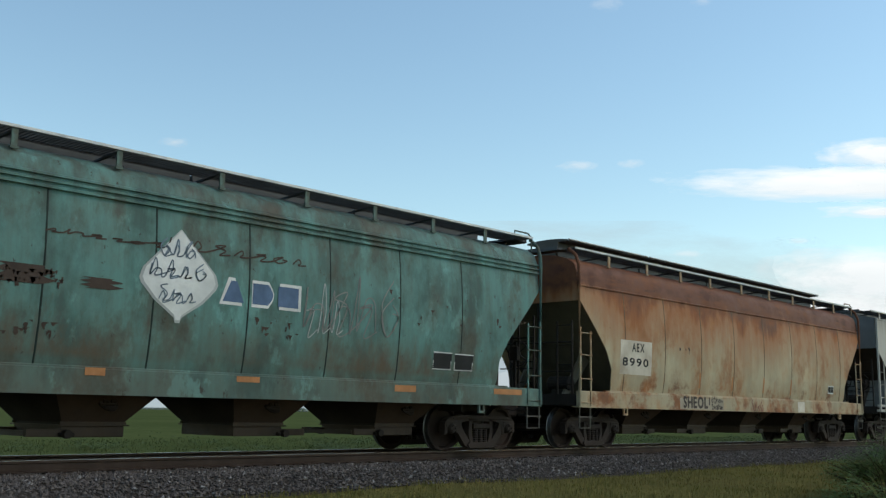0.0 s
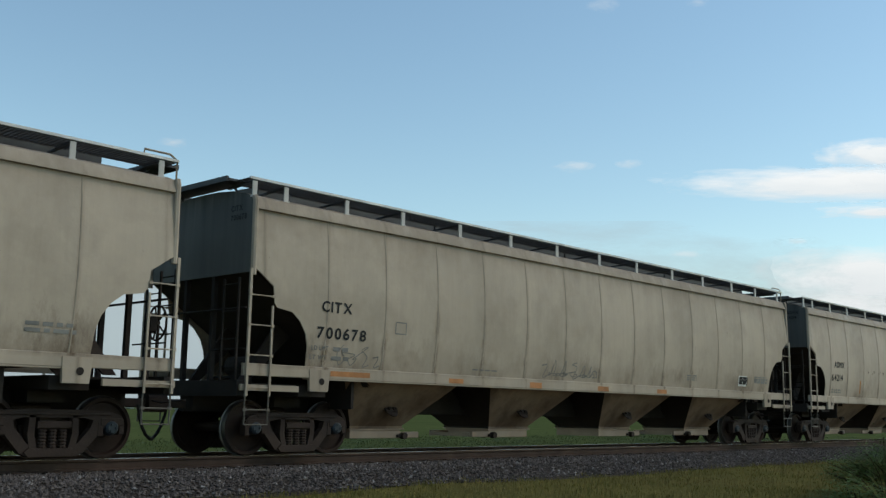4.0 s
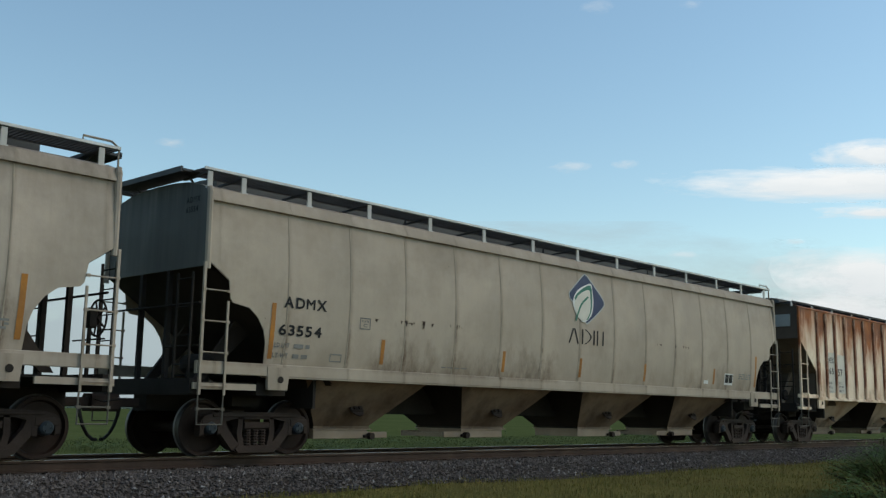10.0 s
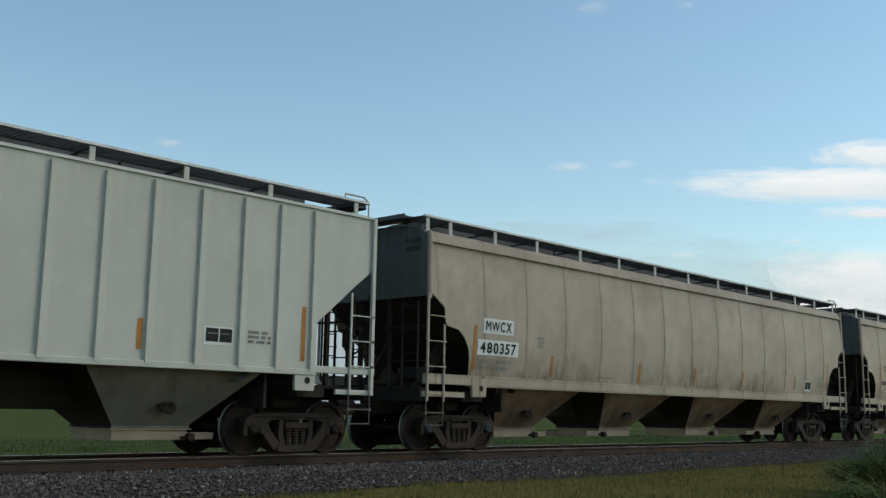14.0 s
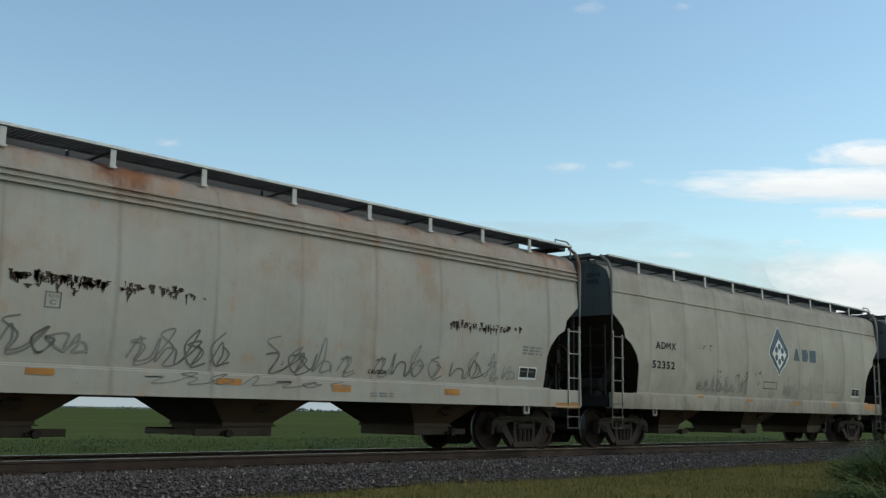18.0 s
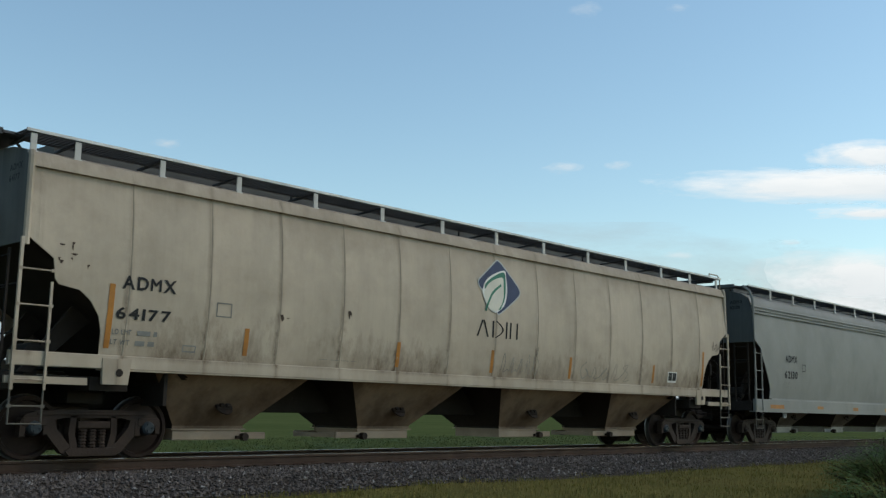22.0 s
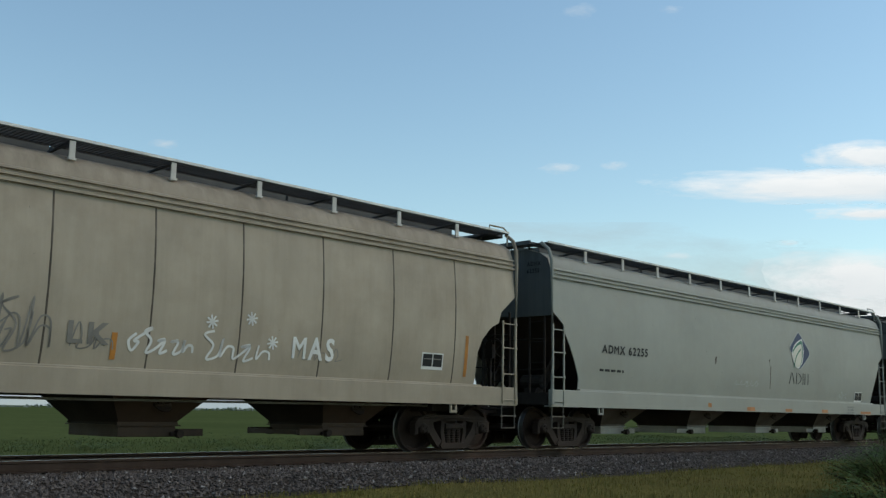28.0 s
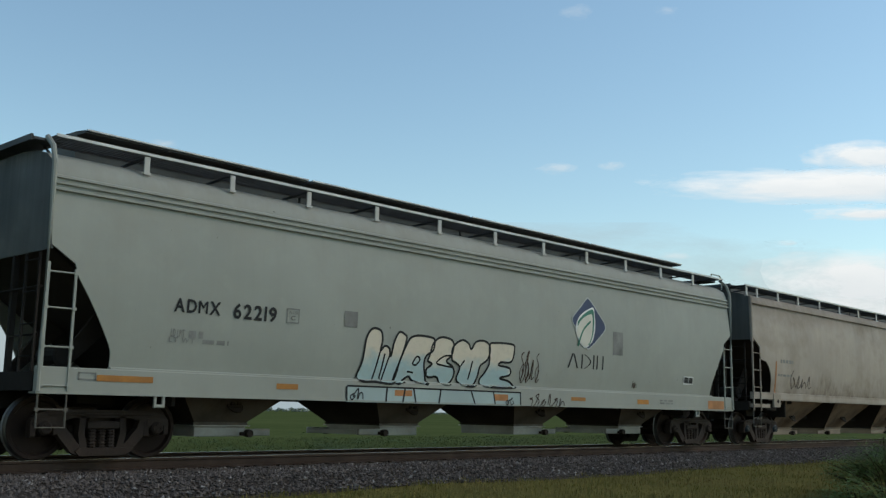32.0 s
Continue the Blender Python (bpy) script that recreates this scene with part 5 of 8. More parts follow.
    dict(B, id="30010", L=379.0, R=397.59, cut="B3", paint=paint("scraped_grey_green_paint", (0.34, 0.325, 0.262), 0.35, low=0.45, seed=22, grime=0.15, chips=0.35, band=1.0, splash=(1.95, 0.85), smudge=0.25, panel=1.63, first=1.9, dirt_col=(0.10, 0.07, 0.05)), posts=(1.66, 3.19, 4.76, 6.36, 8.01, 9.63, 10.76, 11.92, 13.58, 15.23, 16.91), bays=[(c, 1.05) for c in (3.6, 7.25, 10.95, 14.65)], hopper_paint=BROWN_HOP, gate_paint=BROWN_HOP, label="grey-green covered hopper car, scraped and grimy low down"),
    dict(A, id="64177", L=398.8, R=418.88, paint=cream_paint(23, dirt=0.25), label="cream covered hopper car with a leaf emblem and faint scratches"),
    dict(B, id="62130", L=420.34, R=440.2, paint=paint("mid_grey_primer_paint", (0.25, 0.25, 0.232), 0.15, smudge=0.06, streak=0.3, chips=0.25, low=0.15, seed=24, grime=0.16, dirt_col=(0.22, 0.22, 0.21)), label="mid-grey covered hopper car"),
    dict(B2, id="1312", L=441.53, R=458.05, roof="B1", paint=paint("cream_paint_under_heavy_rust", (0.70, 0.62, 0.50), 0.25, 0.24, 2.68, 0.75, 0.55, 0.1, seed=25, flake=0.22, lean=0.12, soft=1.6, low_rust=0.6, roof_rust=0.8, tones=RED_RUST), end_paint=shaded_end, bays=[(c, 0.88) for c in (3.58, 8.17, 13.15)], hopper_paint=GREY_HOP, slope_paint=simple("grey_slope_paint", (0.30, 0.315, 0.31), 0.7, 0, 0.3, 2), label="cream covered hopper car overrun by brown rust"),
    dict(A, id="64247", L=459.1, R=479.26, paint=cream_paint(26, cool=0.045, foot=0.3, dirt=0.08, grime=0.0, smudge=0.08, bright=1.12), tall=(0, 1, 2, 3), label="clean cream covered hopper car with a leaf emblem"),
    dict(A, id="640x", L=480.46, R=500.6, paint=cream_paint(27), label="cream covered hopper car with amber stripes"),
    dict(B, id="6033", L=502.06, R=521.81, cut="B3", paint=paint("tan_grimy_paint", (0.40, 0.345, 0.268), 0.35, low=0.35, seed=28, grime=0.12, smudge=0.3, streak=0.6, dirt_col=(0.17, 0.14, 0.10)), seams=(1.4, 2.95, 4.6, 6.25, 7.9, 9.51, 11.13, 12.74, 14.43, 16.13, 17.83), seam_paint=simple("dark_grimy_seam_paint", (0.12, 0.10, 0.08), 0.7, 0, 0.4, 3), gate_paint=BROWN_HOP, bays=[(c, 1.08) for c in (3.65, 7.65, 11.67, 15.72)], hopper_paint=BROWN_HOP, label="tan covered hopper car with chalky graffiti"),
    dict(B, id="62255", L=523.0, R=542.6, paint=paint("light_grey_green_paint", (0.325, 0.33, 0.293), 0.1, smudge=0.12, streak=0.6, chips=0.25, low=0.15, seed=29), label="light grey covered hopper car with a leaf emblem"),
    dict(A, seams=(), id="650199", L=543.91, R=564.4, paint=cream_paint(30, dirt=0.2, panel=0.0, smudge=0.2, bright=1.05), label="cream covered hopper car with dark roof stains"),
    dict(A, id="640508", L=565.82, R=585.85, paint=cream_paint(31, cool=0.07, dirt=0.3, grime=0.12, streak=0.6, dirt_col=(0.17, 0.15, 0.12)), tall=(0, 1, 2, 3), label="cream covered hopper car with raised hatch covers"),
    dict(B, id="62219", L=587.2, R=606.96, paint=paint("light_grey_green_car_paint", (0.33, 0.338, 0.30), 0.12, smudge=0.12, streak=0.6, chips=0.25, low=0.12, seed=32), tall=(0, 1, 2, 3), label="light grey covered hopper car with block-letter graffiti"),
    dict(A, seams=(), id="last", L=608.1, R=628.2, paint=cream_paint(33, bright=0.86, cool=0.02, panel=0.0, smudge=0.55, dirt=0.35, streak=0.5, dirt_col=(0.17, 0.135, 0.095)), label="brownish cream covered hopper car with a dirty side"),
]
# most end walls take darkened paints in place of the shade on them
END_CREAM = paint("shaded_cream_end_paint", (0.125, 0.125, 0.118), 0.4, low=0.3, seed=41, dirt_col=(0.05, 0.05, 0.05))
END_GREY = paint("shaded_grey_end_paint", (0.11, 0.118, 0.115), 0.4, low=0.3, seed=42, dirt_col=(0.05, 0.05, 0.05))
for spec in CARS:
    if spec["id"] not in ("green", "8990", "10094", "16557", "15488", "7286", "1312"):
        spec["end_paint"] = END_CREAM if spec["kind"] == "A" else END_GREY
    spec["ob"] = car(spec)

# the wheels' treads are worn bright
wheel_mesh = WHEELSETS[0][0].data
wheel_mesh.materials.append(TREAD)
for p in wheel_mesh.polygons:
    if 0.452 < math.hypot(p.center.x, p.center.z) < 0.475:
        p.material_index = 1


# ---- lettering, stripes, emblems and spray paint on the near sides ----
class On:
    """Draws flat paint on the near side of one car; distances run from its front end."""

    def __init__(self, ident):
        self.spec = next(s for s in CARS if s["id"] == ident)
        self.kind, self.root = self.spec["kind"], self.spec["ob"]
        self.h = (self.spec["R"] - self.spec["L"]) / 2
        self.rng = random.Random(ident)

    def at(self, d, z, lift=0.007):
        z0, z1 = SILL[self.kind]
        y = side_y(self.kind, z)
        if self.kind in "AB" and z < z1 + 0.005:
            y = {"A": 1.592, "B": 1.612}[self.kind]
        return (d - self.h, -y - lift, z)

    def strip(self, name, rows, mat, label="", lift=0.007, parent=None):
        """A patch given by (height, left, right) rows from the bottom up."""
        s = Shape()
        s.grid([[self.at(a, z, lift), self.at((a + b) / 2, z, lift), self.at(b, z, lift)] for z, a, b in rows])
        return part(name, s, mat, parent or self.root, label)

    def rect(self, name, d0, d1, z0, z1, mat, label="", lift=0.007, lean=0.0):
        n = max(2, int((z1 - z0) / 0.12) + 1)
        return self.strip(name, [(z0 + (z1 - z0) * i / n, d0 + lean * i / n, d1 + lean * i / n) for i in range(n + 1)], mat, label, lift)

    def box_line(self, d0, d1, z0, z1, mat, w=0.02):
        s = Shape()
        for a, b, p, q in ((d0, d1, z0, z0 + w), (d0, d1, z1 - w, z1), (d0, d0 + w, z0, z1), (d1 - w, d1, z0, z1)):
            s.grid([[self.at(a, z), self.at(b, z)] for z in (p, (p + q) / 2, q)])
        if mat is GREY_STENCIL and z1 - z0 > 0.8 * (d1 - d0) and z1 - z0 > 0.18:
            self.text("C", (d0 + d1) / 2 - 0.05, (d0 + d1) / 2 + 0.05, z0 + 0.22 * (z1 - z0), z0 + 0.5 * (z1 - z0), mat)
            self.text("PLATE", d0 + 0.05, d1 - 0.05, z0 + 0.62 * (z1 - z0), z0 + 0.8 * (z1 - z0), mat)
        return part("stencil_frame", s, mat, self.root, "thin painted stencil frame")

    def text(self, words, d0, d1, z0, z1, mat=None, lift=0.010):
        """Capitals and figures, spread over the given span."""
        s, x, gap = Shape(), 0.0, 0.14
        lay = []
        for ch in words:
            if ch == " ":
                x += 0.35
                continue
            pts, faces, a, b = glyph(ch)
            lay.append((ch, x - a))
            x += b - a + gap
        sx_ = (d1 - d0) / (x - gap)
        top = 0.70
        for ch, off in lay:
            pts, faces, a, b = glyph(ch)
            for n, dx in enumerate((-0.016, 0.016) if ch in "MNW" else (0,)):
                s.add([self.at(d0 + (px + off + dx) * sx_, z0 + (z1 - z0) * py / top, lift + 0.0015 * n) for px, py in pts], faces)
        return part("reporting_mark", s, mat or BLACK_PAINT, self.root, "stencilled capitals and figures")

    def bars(self, d0, d1, z0, z1, mat=None, n=1):
        """Small lettering that cannot be read: plain bars, broken into words."""
        s = Shape()
        for i in range(n):
            a, b = z0 + (z1 - z0) * i / n, z0 + (z1 - z0) * (i + 0.62) / n
            x = d0
            while x < d1 - 0.02:
                w = min(self.rng.uniform(0.08, 0.24), d1 - x)
                s.grid([[self.at(x, z), self.at(x + w, z)] for z in (a, b)])
                x += w + 0.05
        return part("stencil", s, mat or GREY_STENCIL, self.root, "small faded stencil lines", kind="stuff")

    def limits(self, words, d0, d1, z0, z1):
        """A load-limit line: its words, and bars for its figures."""
        z1 = max(z1, z0 + 0.075)
        self.text(words, d0, d0 + (d1 - d0) * 0.42, z0, z1, GREY_STENCIL)
        return self.bars(d0 + (d1 - d0) * 0.55, d1, z0, z0 + (z1 - z0) * 1.5)

    def stripes(self, z0, z1, *ds, mat=None, w=0.09, lift=0.007):
        edge = 1.47 if self.kind == "A" else 1.2
        for d in ds:
            if z0 < 2.3:                    # keep clear of the cut-away ends
                d = min(max(d, edge), 2 * self.h - edge)
            self.rect("reflective_stripe", d - w / 2, d + w / 2, z0, z1, mat or ORANGE, "amber reflective tape stripe", lift)

    def sill_tape(self, z0, z1, *spans, mat=None):
        for a, b in spans:
            self.rect("reflective_stripe", a, b, z0, z1, mat or ORANGE, "amber reflective tape on the sill")

    def plate(self, d0, d1, z0, z1):
        """The black stencil panel with white fields."""
        self.rect("stencil_panel", d0, d1, z0, z1, WHITE_PAINT, "white-framed black stencil panel")
        m = (d0 + d1) / 2
        for a, b in ((d0 + 0.03, m - 0.012), (m + 0.012, d1 - 0.03)):
            self.rect("stencil_field", a, b, z0 + (z1 - z0) * 0.18, z1 - 0.025, BLACK_PAINT, lift=0.012)
        self.bars(d0 + 0.06, d1 - 0.05, z0 + (z1 - z0) * 0.6, z0 + (z1 - z0) * 0.70, GREY_STENCIL).location.y -= 0.007

    def brand(self, d0, d1, z0, z1, mat, thin=False, lift=0.007):
        """The maker's name, as three plain shapes."""
        w, h_ = (d1 - d0), z1 - z0
        t = w * 0.27
        n = 8
        if thin:
            k = 0.018
            for a, b, lean in ((0, 0.02, 0.11), (0.25, 0.23, -0.11)):
                self.strip("brand_shape", [(z0 + h_ * i / n, d0 + w * a + w * lean * i / n, d0 + w * a + w * lean * i / n + 0.05) for i in range(n + 1)], mat)
            self.rect("brand_shape", d0 + w * 0.37, d0 + w * 0.37 + 0.05, z0, z1, mat)
            self.strip("brand_shape", [(z0 + h_ * i / n, d0 + w * (0.44 + 0.17 * math.sin(math.pi * i / n)) , d0 + w * (0.44 + 0.17 * math.sin(math.pi * i / n)) + 0.05) for i in range(n + 1)], mat)
            for q in (0.70, 0.80, 0.965):
                self.rect("brand_shape", d0 + w * q, d0 + w * q + 0.05, z0, z1, mat)
        else:
            self.strip("brand_shape", [(z0 + h_ * i / n, d0 + t * 0.36 * i / n, d0 + t - t * 0.36 * i / n) for i in range(n + 1)], mat, lift=lift)
            self.strip("brand_shape", [(z0 + h_ * i / n, d0 + w * 0.38, d0 + w * 0.38 + t * (0.75 + 0.25 * math.sin(math.pi * i / n))) for i in range(n + 1)], mat, lift=lift)
            self.rect("brand_shape", d0 + w * 0.72, d1, z0, z1, mat, lift=lift)

    def leaf(self, d0, d1, z0, z1):
        """Emblem: a pale leaf on a navy diamond with rounded corners."""
        box = (d0 - 0.02, d1 + 0.04, z0 - 0.06, z1 + 0.08)
        e = self.blob("emblem", box, [(0.50, 1.0), (0.58, 0.95), (0.78, 0.75), (0.96, 0.56), (1.0, 0.46), (0.95, 0.37), (0.72, 0.18), (0.50, 0.02), (0.43, 0.03), (0.30, 0.2), (0.10, 0.40), (0.02, 0.47), (0.0, 0.56), (0.05, 0.63), (0.24, 0.80), (0.44, 0.98)], NAVY, PALE_GREY, 0.03, (), "plain leaf on a dark blue diamond")
        for name, keys, mat, lift in (
                ("leaf_rim", [(0.645, 0.83), (0.67, 0.68), (0.68, 0.45), (0.62, 0.22), (0.52, 0.10), (0.40, 0.03), (0.30, 0.05), (0.17, 0.16), (0.09, 0.35), (0.13, 0.52), (0.25, 0.66), (0.45, 0.77)], WHITE_PAINT, 0.015),
                ("leaf_edge", [(0.62, 0.79), (0.645, 0.60), (0.62, 0.35), (0.55, 0.18), (0.46, 0.08), (0.30, 0.30), (0.14, 0.45), (0.20, 0.57), (0.40, 0.71)], LEAF_GREEN, 0.018),
                ("leaf_blade", [(0.575, 0.69), (0.59, 0.55), (0.57, 0.30), (0.48, 0.12), (0.38, 0.05), (0.28, 0.07), (0.18, 0.17), (0.12, 0.34), (0.16, 0.45), (0.26, 0.56), (0.42, 0.65)], LEAF_PALE, 0.021)):
            self.blob(name, box, keys, mat, lift=lift, parent=e)
        s = Shape()
        self.line(s, self.curve(self.within(box, [(0.15, 0.04), (0.20, 0.17), (0.32, 0.38), (0.53, 0.55)])), 0.05, 0.024)
        part("leaf_vein", s, LEAF_GREEN, e)

    def diamond(self, d0, d1, z0, z1, outer, rim, dots=True):
        """Emblem: a tall pointed diamond with a ring of dots."""
        w, h_, n = d1 - d0, z1 - z0, 18
        def body(k, f):
            rows = []
            for i in range(n + 1):
                u = i / n
                hw = float(np.interp(u, [0, 0.06, 0.22, 0.42, 0.55, 1], [0.03, 0.05, 0.30, 0.5, 0.46, 0.01])) * k
                rows.append((z0 + h_ * (f + (1 - 1.6 * f) * u), d0 + w * (0.5 - hw), d0 + w * (0.5 + hw)))
            return rows
        e = self.strip("emblem", body(1, 0), rim, "tall pointed diamond emblem")
        self.strip("emblem_field", body(0.92, 0.03), outer, lift=0.011, parent=e)
        if dots:
            c, zc, r = (d0 + d1) / 2, z0 + h_ * 0.44, w * 0.27
            self.strip("emblem_lozenge", [(zc + r * 1.25 * (i / 8 - 1), c - r * 1.25 * (1 - abs(i / 8 - 1)), c + r * 1.25 * (1 - abs(i / 8 - 1))) for i in range(17)], rim, lift=0.015, parent=e)
            for k in range(6):
                a = k * math.tau / 6 + 0.5
                x, z = c + r * 0.6 * math.cos(a), zc + r * 0.6 * math.sin(a)
                self.strip("emblem_dot", [(z + r * 0.26 * math.sin(q * math.pi / 6 - math.pi / 2), x - r * 0.26 * math.cos(q * math.pi / 6 - math.pi / 2), x + r * 0.26 * math.cos(q * math.pi / 6 - math.pi / 2)) for q in range(7)], outer, lift=0.019, parent=e)

    def line(self, s, pts, w, lift=0.008):
        """A sprayed line of even width through points."""
        rows = []
        for i, (d, z) in enumerate(pts):
            a, b = pts[max(i - 1, 0)], pts[min(i + 1, len(pts) - 1)]
            tx, tz = b[0] - a[0], b[1] - a[1]
            q = math.hypot(tx, tz) or 1
            nx, nz = -tz / q * w / 2, tx / q * w / 2
            rows.append([self.at(d + nx, z + nz, lift), self.at(d - nx, z - nz, lift)])
        s.grid(rows)

    def scribble(self, d0, d1, z0, z1, mat, w=0.025, loops=5, lines=1, label="sprayed scribble", lift=0.008):
        """An unreadable sprayed tag: looping strokes."""
        s, r = Shape(), self.rng
        cell, tall_ = (d1 - d0) / loops, z1 - z0
        for k in range(1 + lines // 2):
            keys = []
            for i in range(loops):
                a, hi = d0 + i * cell, r.choice((0.55, 0.7, 1.0))
                lean = cell * r.uniform(0.1, 0.3)
                keys += r.choice((
                    [(a, 0.1), (a + lean + 0.15 * cell, hi), (a + 0.45 * cell, 0.5 * hi), (a + 0.3 * cell, 0.05), (a + 0.8 * cell, 0.15)],
                    [(a + 0.5 * cell, hi), (a, 0.55 * hi), (a + 0.25 * cell, 0.0), (a + 0.7 * cell, 0.35), (a + 0.4 * cell, 0.6 * hi)],
                    [(a + 0.1 * cell, hi), (a, 0.05), (a + 0.35 * cell, 0.6 * hi), (a + 0.7 * cell, 0.55 * hi), (a + 0.75 * cell, 0.0)],
                    [(a + 0.6 * cell, 0.95 * hi), (a + 0.1 * cell, 0.8 * hi), (a + 0.6 * cell, 0.45), (a + 0.3 * cell, -0.05), (a + 0.9 * cell, 0.1)]))
                if (i % 3 == 2 or i == loops - 1) and len(keys) > 3:
                    pts = []
                    for j in range(len(keys) - 1):
                        p = [keys[max(j - 1, 0)], keys[j], keys[j + 1], keys[min(j + 2, len(keys) - 1)]]
                        for q in range(6):
                            u = q / 6
                            w4 = ((-u + 2 * u * u - u ** 3) / 2, (2 - 5 * u * u + 3 * u ** 3) / 2, (u + 4 * u * u - 3 * u ** 3) / 2, (u ** 3 - u * u) / 2)
                            pts.append((sum(c * e[0] for c, e in zip(w4, p)), z0 + tall_ * sum(c * e[1] for c, e in zip(w4, p))))
                    self.line(s, pts, w * r.uniform(0.75, 1.0), lift)
                    keys = []
        return part("graffiti", s, mat, self.root, label, kind="stuff")

    def chalk(self, words, d0, d1, z0, z1, mat, w=0.02):
        """Angular hand-drawn capitals, each a few straight strokes."""
        forms = {"S": [[(0.9, 0.9), (0.1, 0.8), (0.2, 0.5), (0.8, 0.45), (0.7, 0.05), (0.0, 0.1)]], "H": [[(0.1, 1), (0, 0)], [(0.9, 1), (0.8, 0.0)], [(0.05, 0.5), (0.9, 0.55)]],
                 "L": [[(0.3, 1), (0.1, 0), (0.9, 0.1)]], "T": [[(0, 0.9), (1, 1)], [(0.5, 0.95), (0.4, 0)]], "A": [[(0, 0), (0.5, 1), (0.9, 0)], [(0.2, 0.4), (0.8, 0.4)]],
                 "N": [[(0, 0), (0.1, 1), (0.8, 0.05), (0.9, 1)]], "I": [[(0.5, 1), (0.4, 0)]], "X": [[(0, 1), (0.9, 0)], [(0.9, 1), (0, 0)]], "3": [[(0.1, 0.9), (0.8, 0.9), (0.3, 0.55), (0.8, 0.3), (0.1, 0.0)]]}
        cell = (d1 - d0) / len(words)
        for i, ch in enumerate(words):
            s, up = Shape(), self.rng.uniform(-0.05, 0.05)
            for keys in forms[ch]:
                self.line(s, [(d0 + cell * (i + 0.82 * x), z0 + (z1 - z0) * (y + up)) for x, y in keys], w)
            part("chalk_letter", s, mat, self.root, "thin white chalk capital")

    @staticmethod
    def curve(keys, closed=False, n=5):
        """A smooth line through key points."""
        m, pts = len(keys), []
        for j in range(m if closed else m - 1):
            p = [keys[(j + q) % m] if closed else keys[min(max(j + q, 0), m - 1)] for q in (-1, 0, 1, 2)]
            for q in range(n):
                u = q / n
                w4 = ((-u + 2 * u * u - u ** 3) / 2, (2 - 5 * u * u + 3 * u ** 3) / 2, (u + 4 * u * u - 3 * u ** 3) / 2, (u ** 3 - u * u) / 2)
                pts.append(tuple(sum(c * e[k] for c, e in zip(w4, p)) for k in (0, 1)))
        return pts + [pts[0] if closed else tuple(keys[-1])]

    def flood(self, pts, lift=0.009, step=0.02):
        """Thin level bands that fill a closed line on the curved side."""
        s = Shape()
        lo, hi = min(p[1] for p in pts), max(p[1] for p in pts)
        k = max(4, int((hi - lo) / step))
        def spans(z):
            cross = sorted(a[0] + (b[0] - a[0]) * (z - a[1]) / (b[1] - a[1]) for a, b in zip(pts, pts[1:] + pts[:1]) if (a[1] > z) != (b[1] > z))
            return list(zip(cross[::2], cross[1::2]))
        verts, faces, known = [], [], {}
        def vert(x, z):
            key = (round(x, 5), round(z, 5))
            if key not in known:
                known[key] = len(verts)
                verts.append(self.at(x, z, lift))
            return known[key]
        levels = [lo + (hi - lo) * (0.004 + 0.992 * i / k) for i in range(k + 1)]
        for z0, z1 in zip(levels, levels[1:]):
            a, b = spans(z0), spans(z1)
            if len(a) != len(b):
                a = b = a if len(a) > len(b) else b
            for (p0, p1), (q0, q1) in zip(a, b):
                faces.append((vert(p0, z0), vert(p1, z0), vert(q1, z1), vert(q0, z1)))
        s.add(verts, faces)
        return s

    def within(self, box, keys):
        return [(box[0] + (box[1] - box[0]) * x, box[2] + (box[3] - box[2]) * y) for x, y in keys]

    def blob(self, name, box, keys, fill, outline=None, rim=0.05, strokes=(), label="", lift=0.009, parent=None, step=0.02):
        """A sprayed or stencilled shape: filled, outlined, with inner strokes; keys run over the box from 0 to 1."""
        pts = self.curve(self.within(box, keys), True)
        e = part(name, self.flood(pts, lift, step), fill, parent or self.root, label)
        if outline:
            s = Shape()
            self.line(s, pts, rim, lift + 0.003)
            part("outline", s, outline, e) if parent is None else None
            for k in strokes:
                s = Shape()
                self.line(s, self.curve(self.within(box, k)), rim * 0.8, lift + 0.004)
                part("inner_stroke", s, outline, e) if parent is None else None
        return e

    SWOLLEN = {
        "W": ([(0.02, 0.03), (0.10, 0.40), (0.14, 0.80), (0.25, 1.0), (0.43, 0.98), (0.48, 0.80), (0.45, 0.60), (0.53, 0.69), (0.63, 0.66), (0.68, 0.50), (0.73, 0.78), (0.83, 0.98), (0.95, 0.95), (1.0, 0.85), (0.88, 0.40), (0.76, 0.0), (0.35, 0.0)],
              [[(0.45, 0.60), (0.40, 0.35), (0.33, 0.0)], [(0.55, 0.55), (0.47, 0.0)], [(0.66, 0.55), (0.58, 0.25), (0.53, 0.0)]]),
        "A": ([(0.01, 0.04), (0.27, 0.78), (0.48, 0.97), (0.90, 0.97), (1.0, 0.90), (0.97, 0.70), (0.80, 0.58), (0.76, 0.38), (0.85, 0.02), (0.70, 0.02), (0.50, 0.06), (0.40, 0.14), (0.28, 0.08), (0.20, 0.02)],
              [[(0.45, 0.40), (0.55, 0.55), (0.64, 0.50), (0.55, 0.38), (0.45, 0.40)], [(0.34, 0.24), (0.50, 0.22)]]),
        "S": ([(0.10, 0.60), (0.20, 0.85), (0.45, 0.99), (0.82, 0.96), (0.92, 0.83), (0.85, 0.62), (0.70, 0.50), (0.95, 0.38), (1.0, 0.20), (0.85, 0.03), (0.55, 0.03), (0.40, 0.16), (0.10, 0.15), (0.02, 0.30), (0.20, 0.42), (0.05, 0.48)],
              [[(0.85, 0.62), (0.60, 0.60), (0.35, 0.45), (0.65, 0.40), (0.95, 0.38)]]),
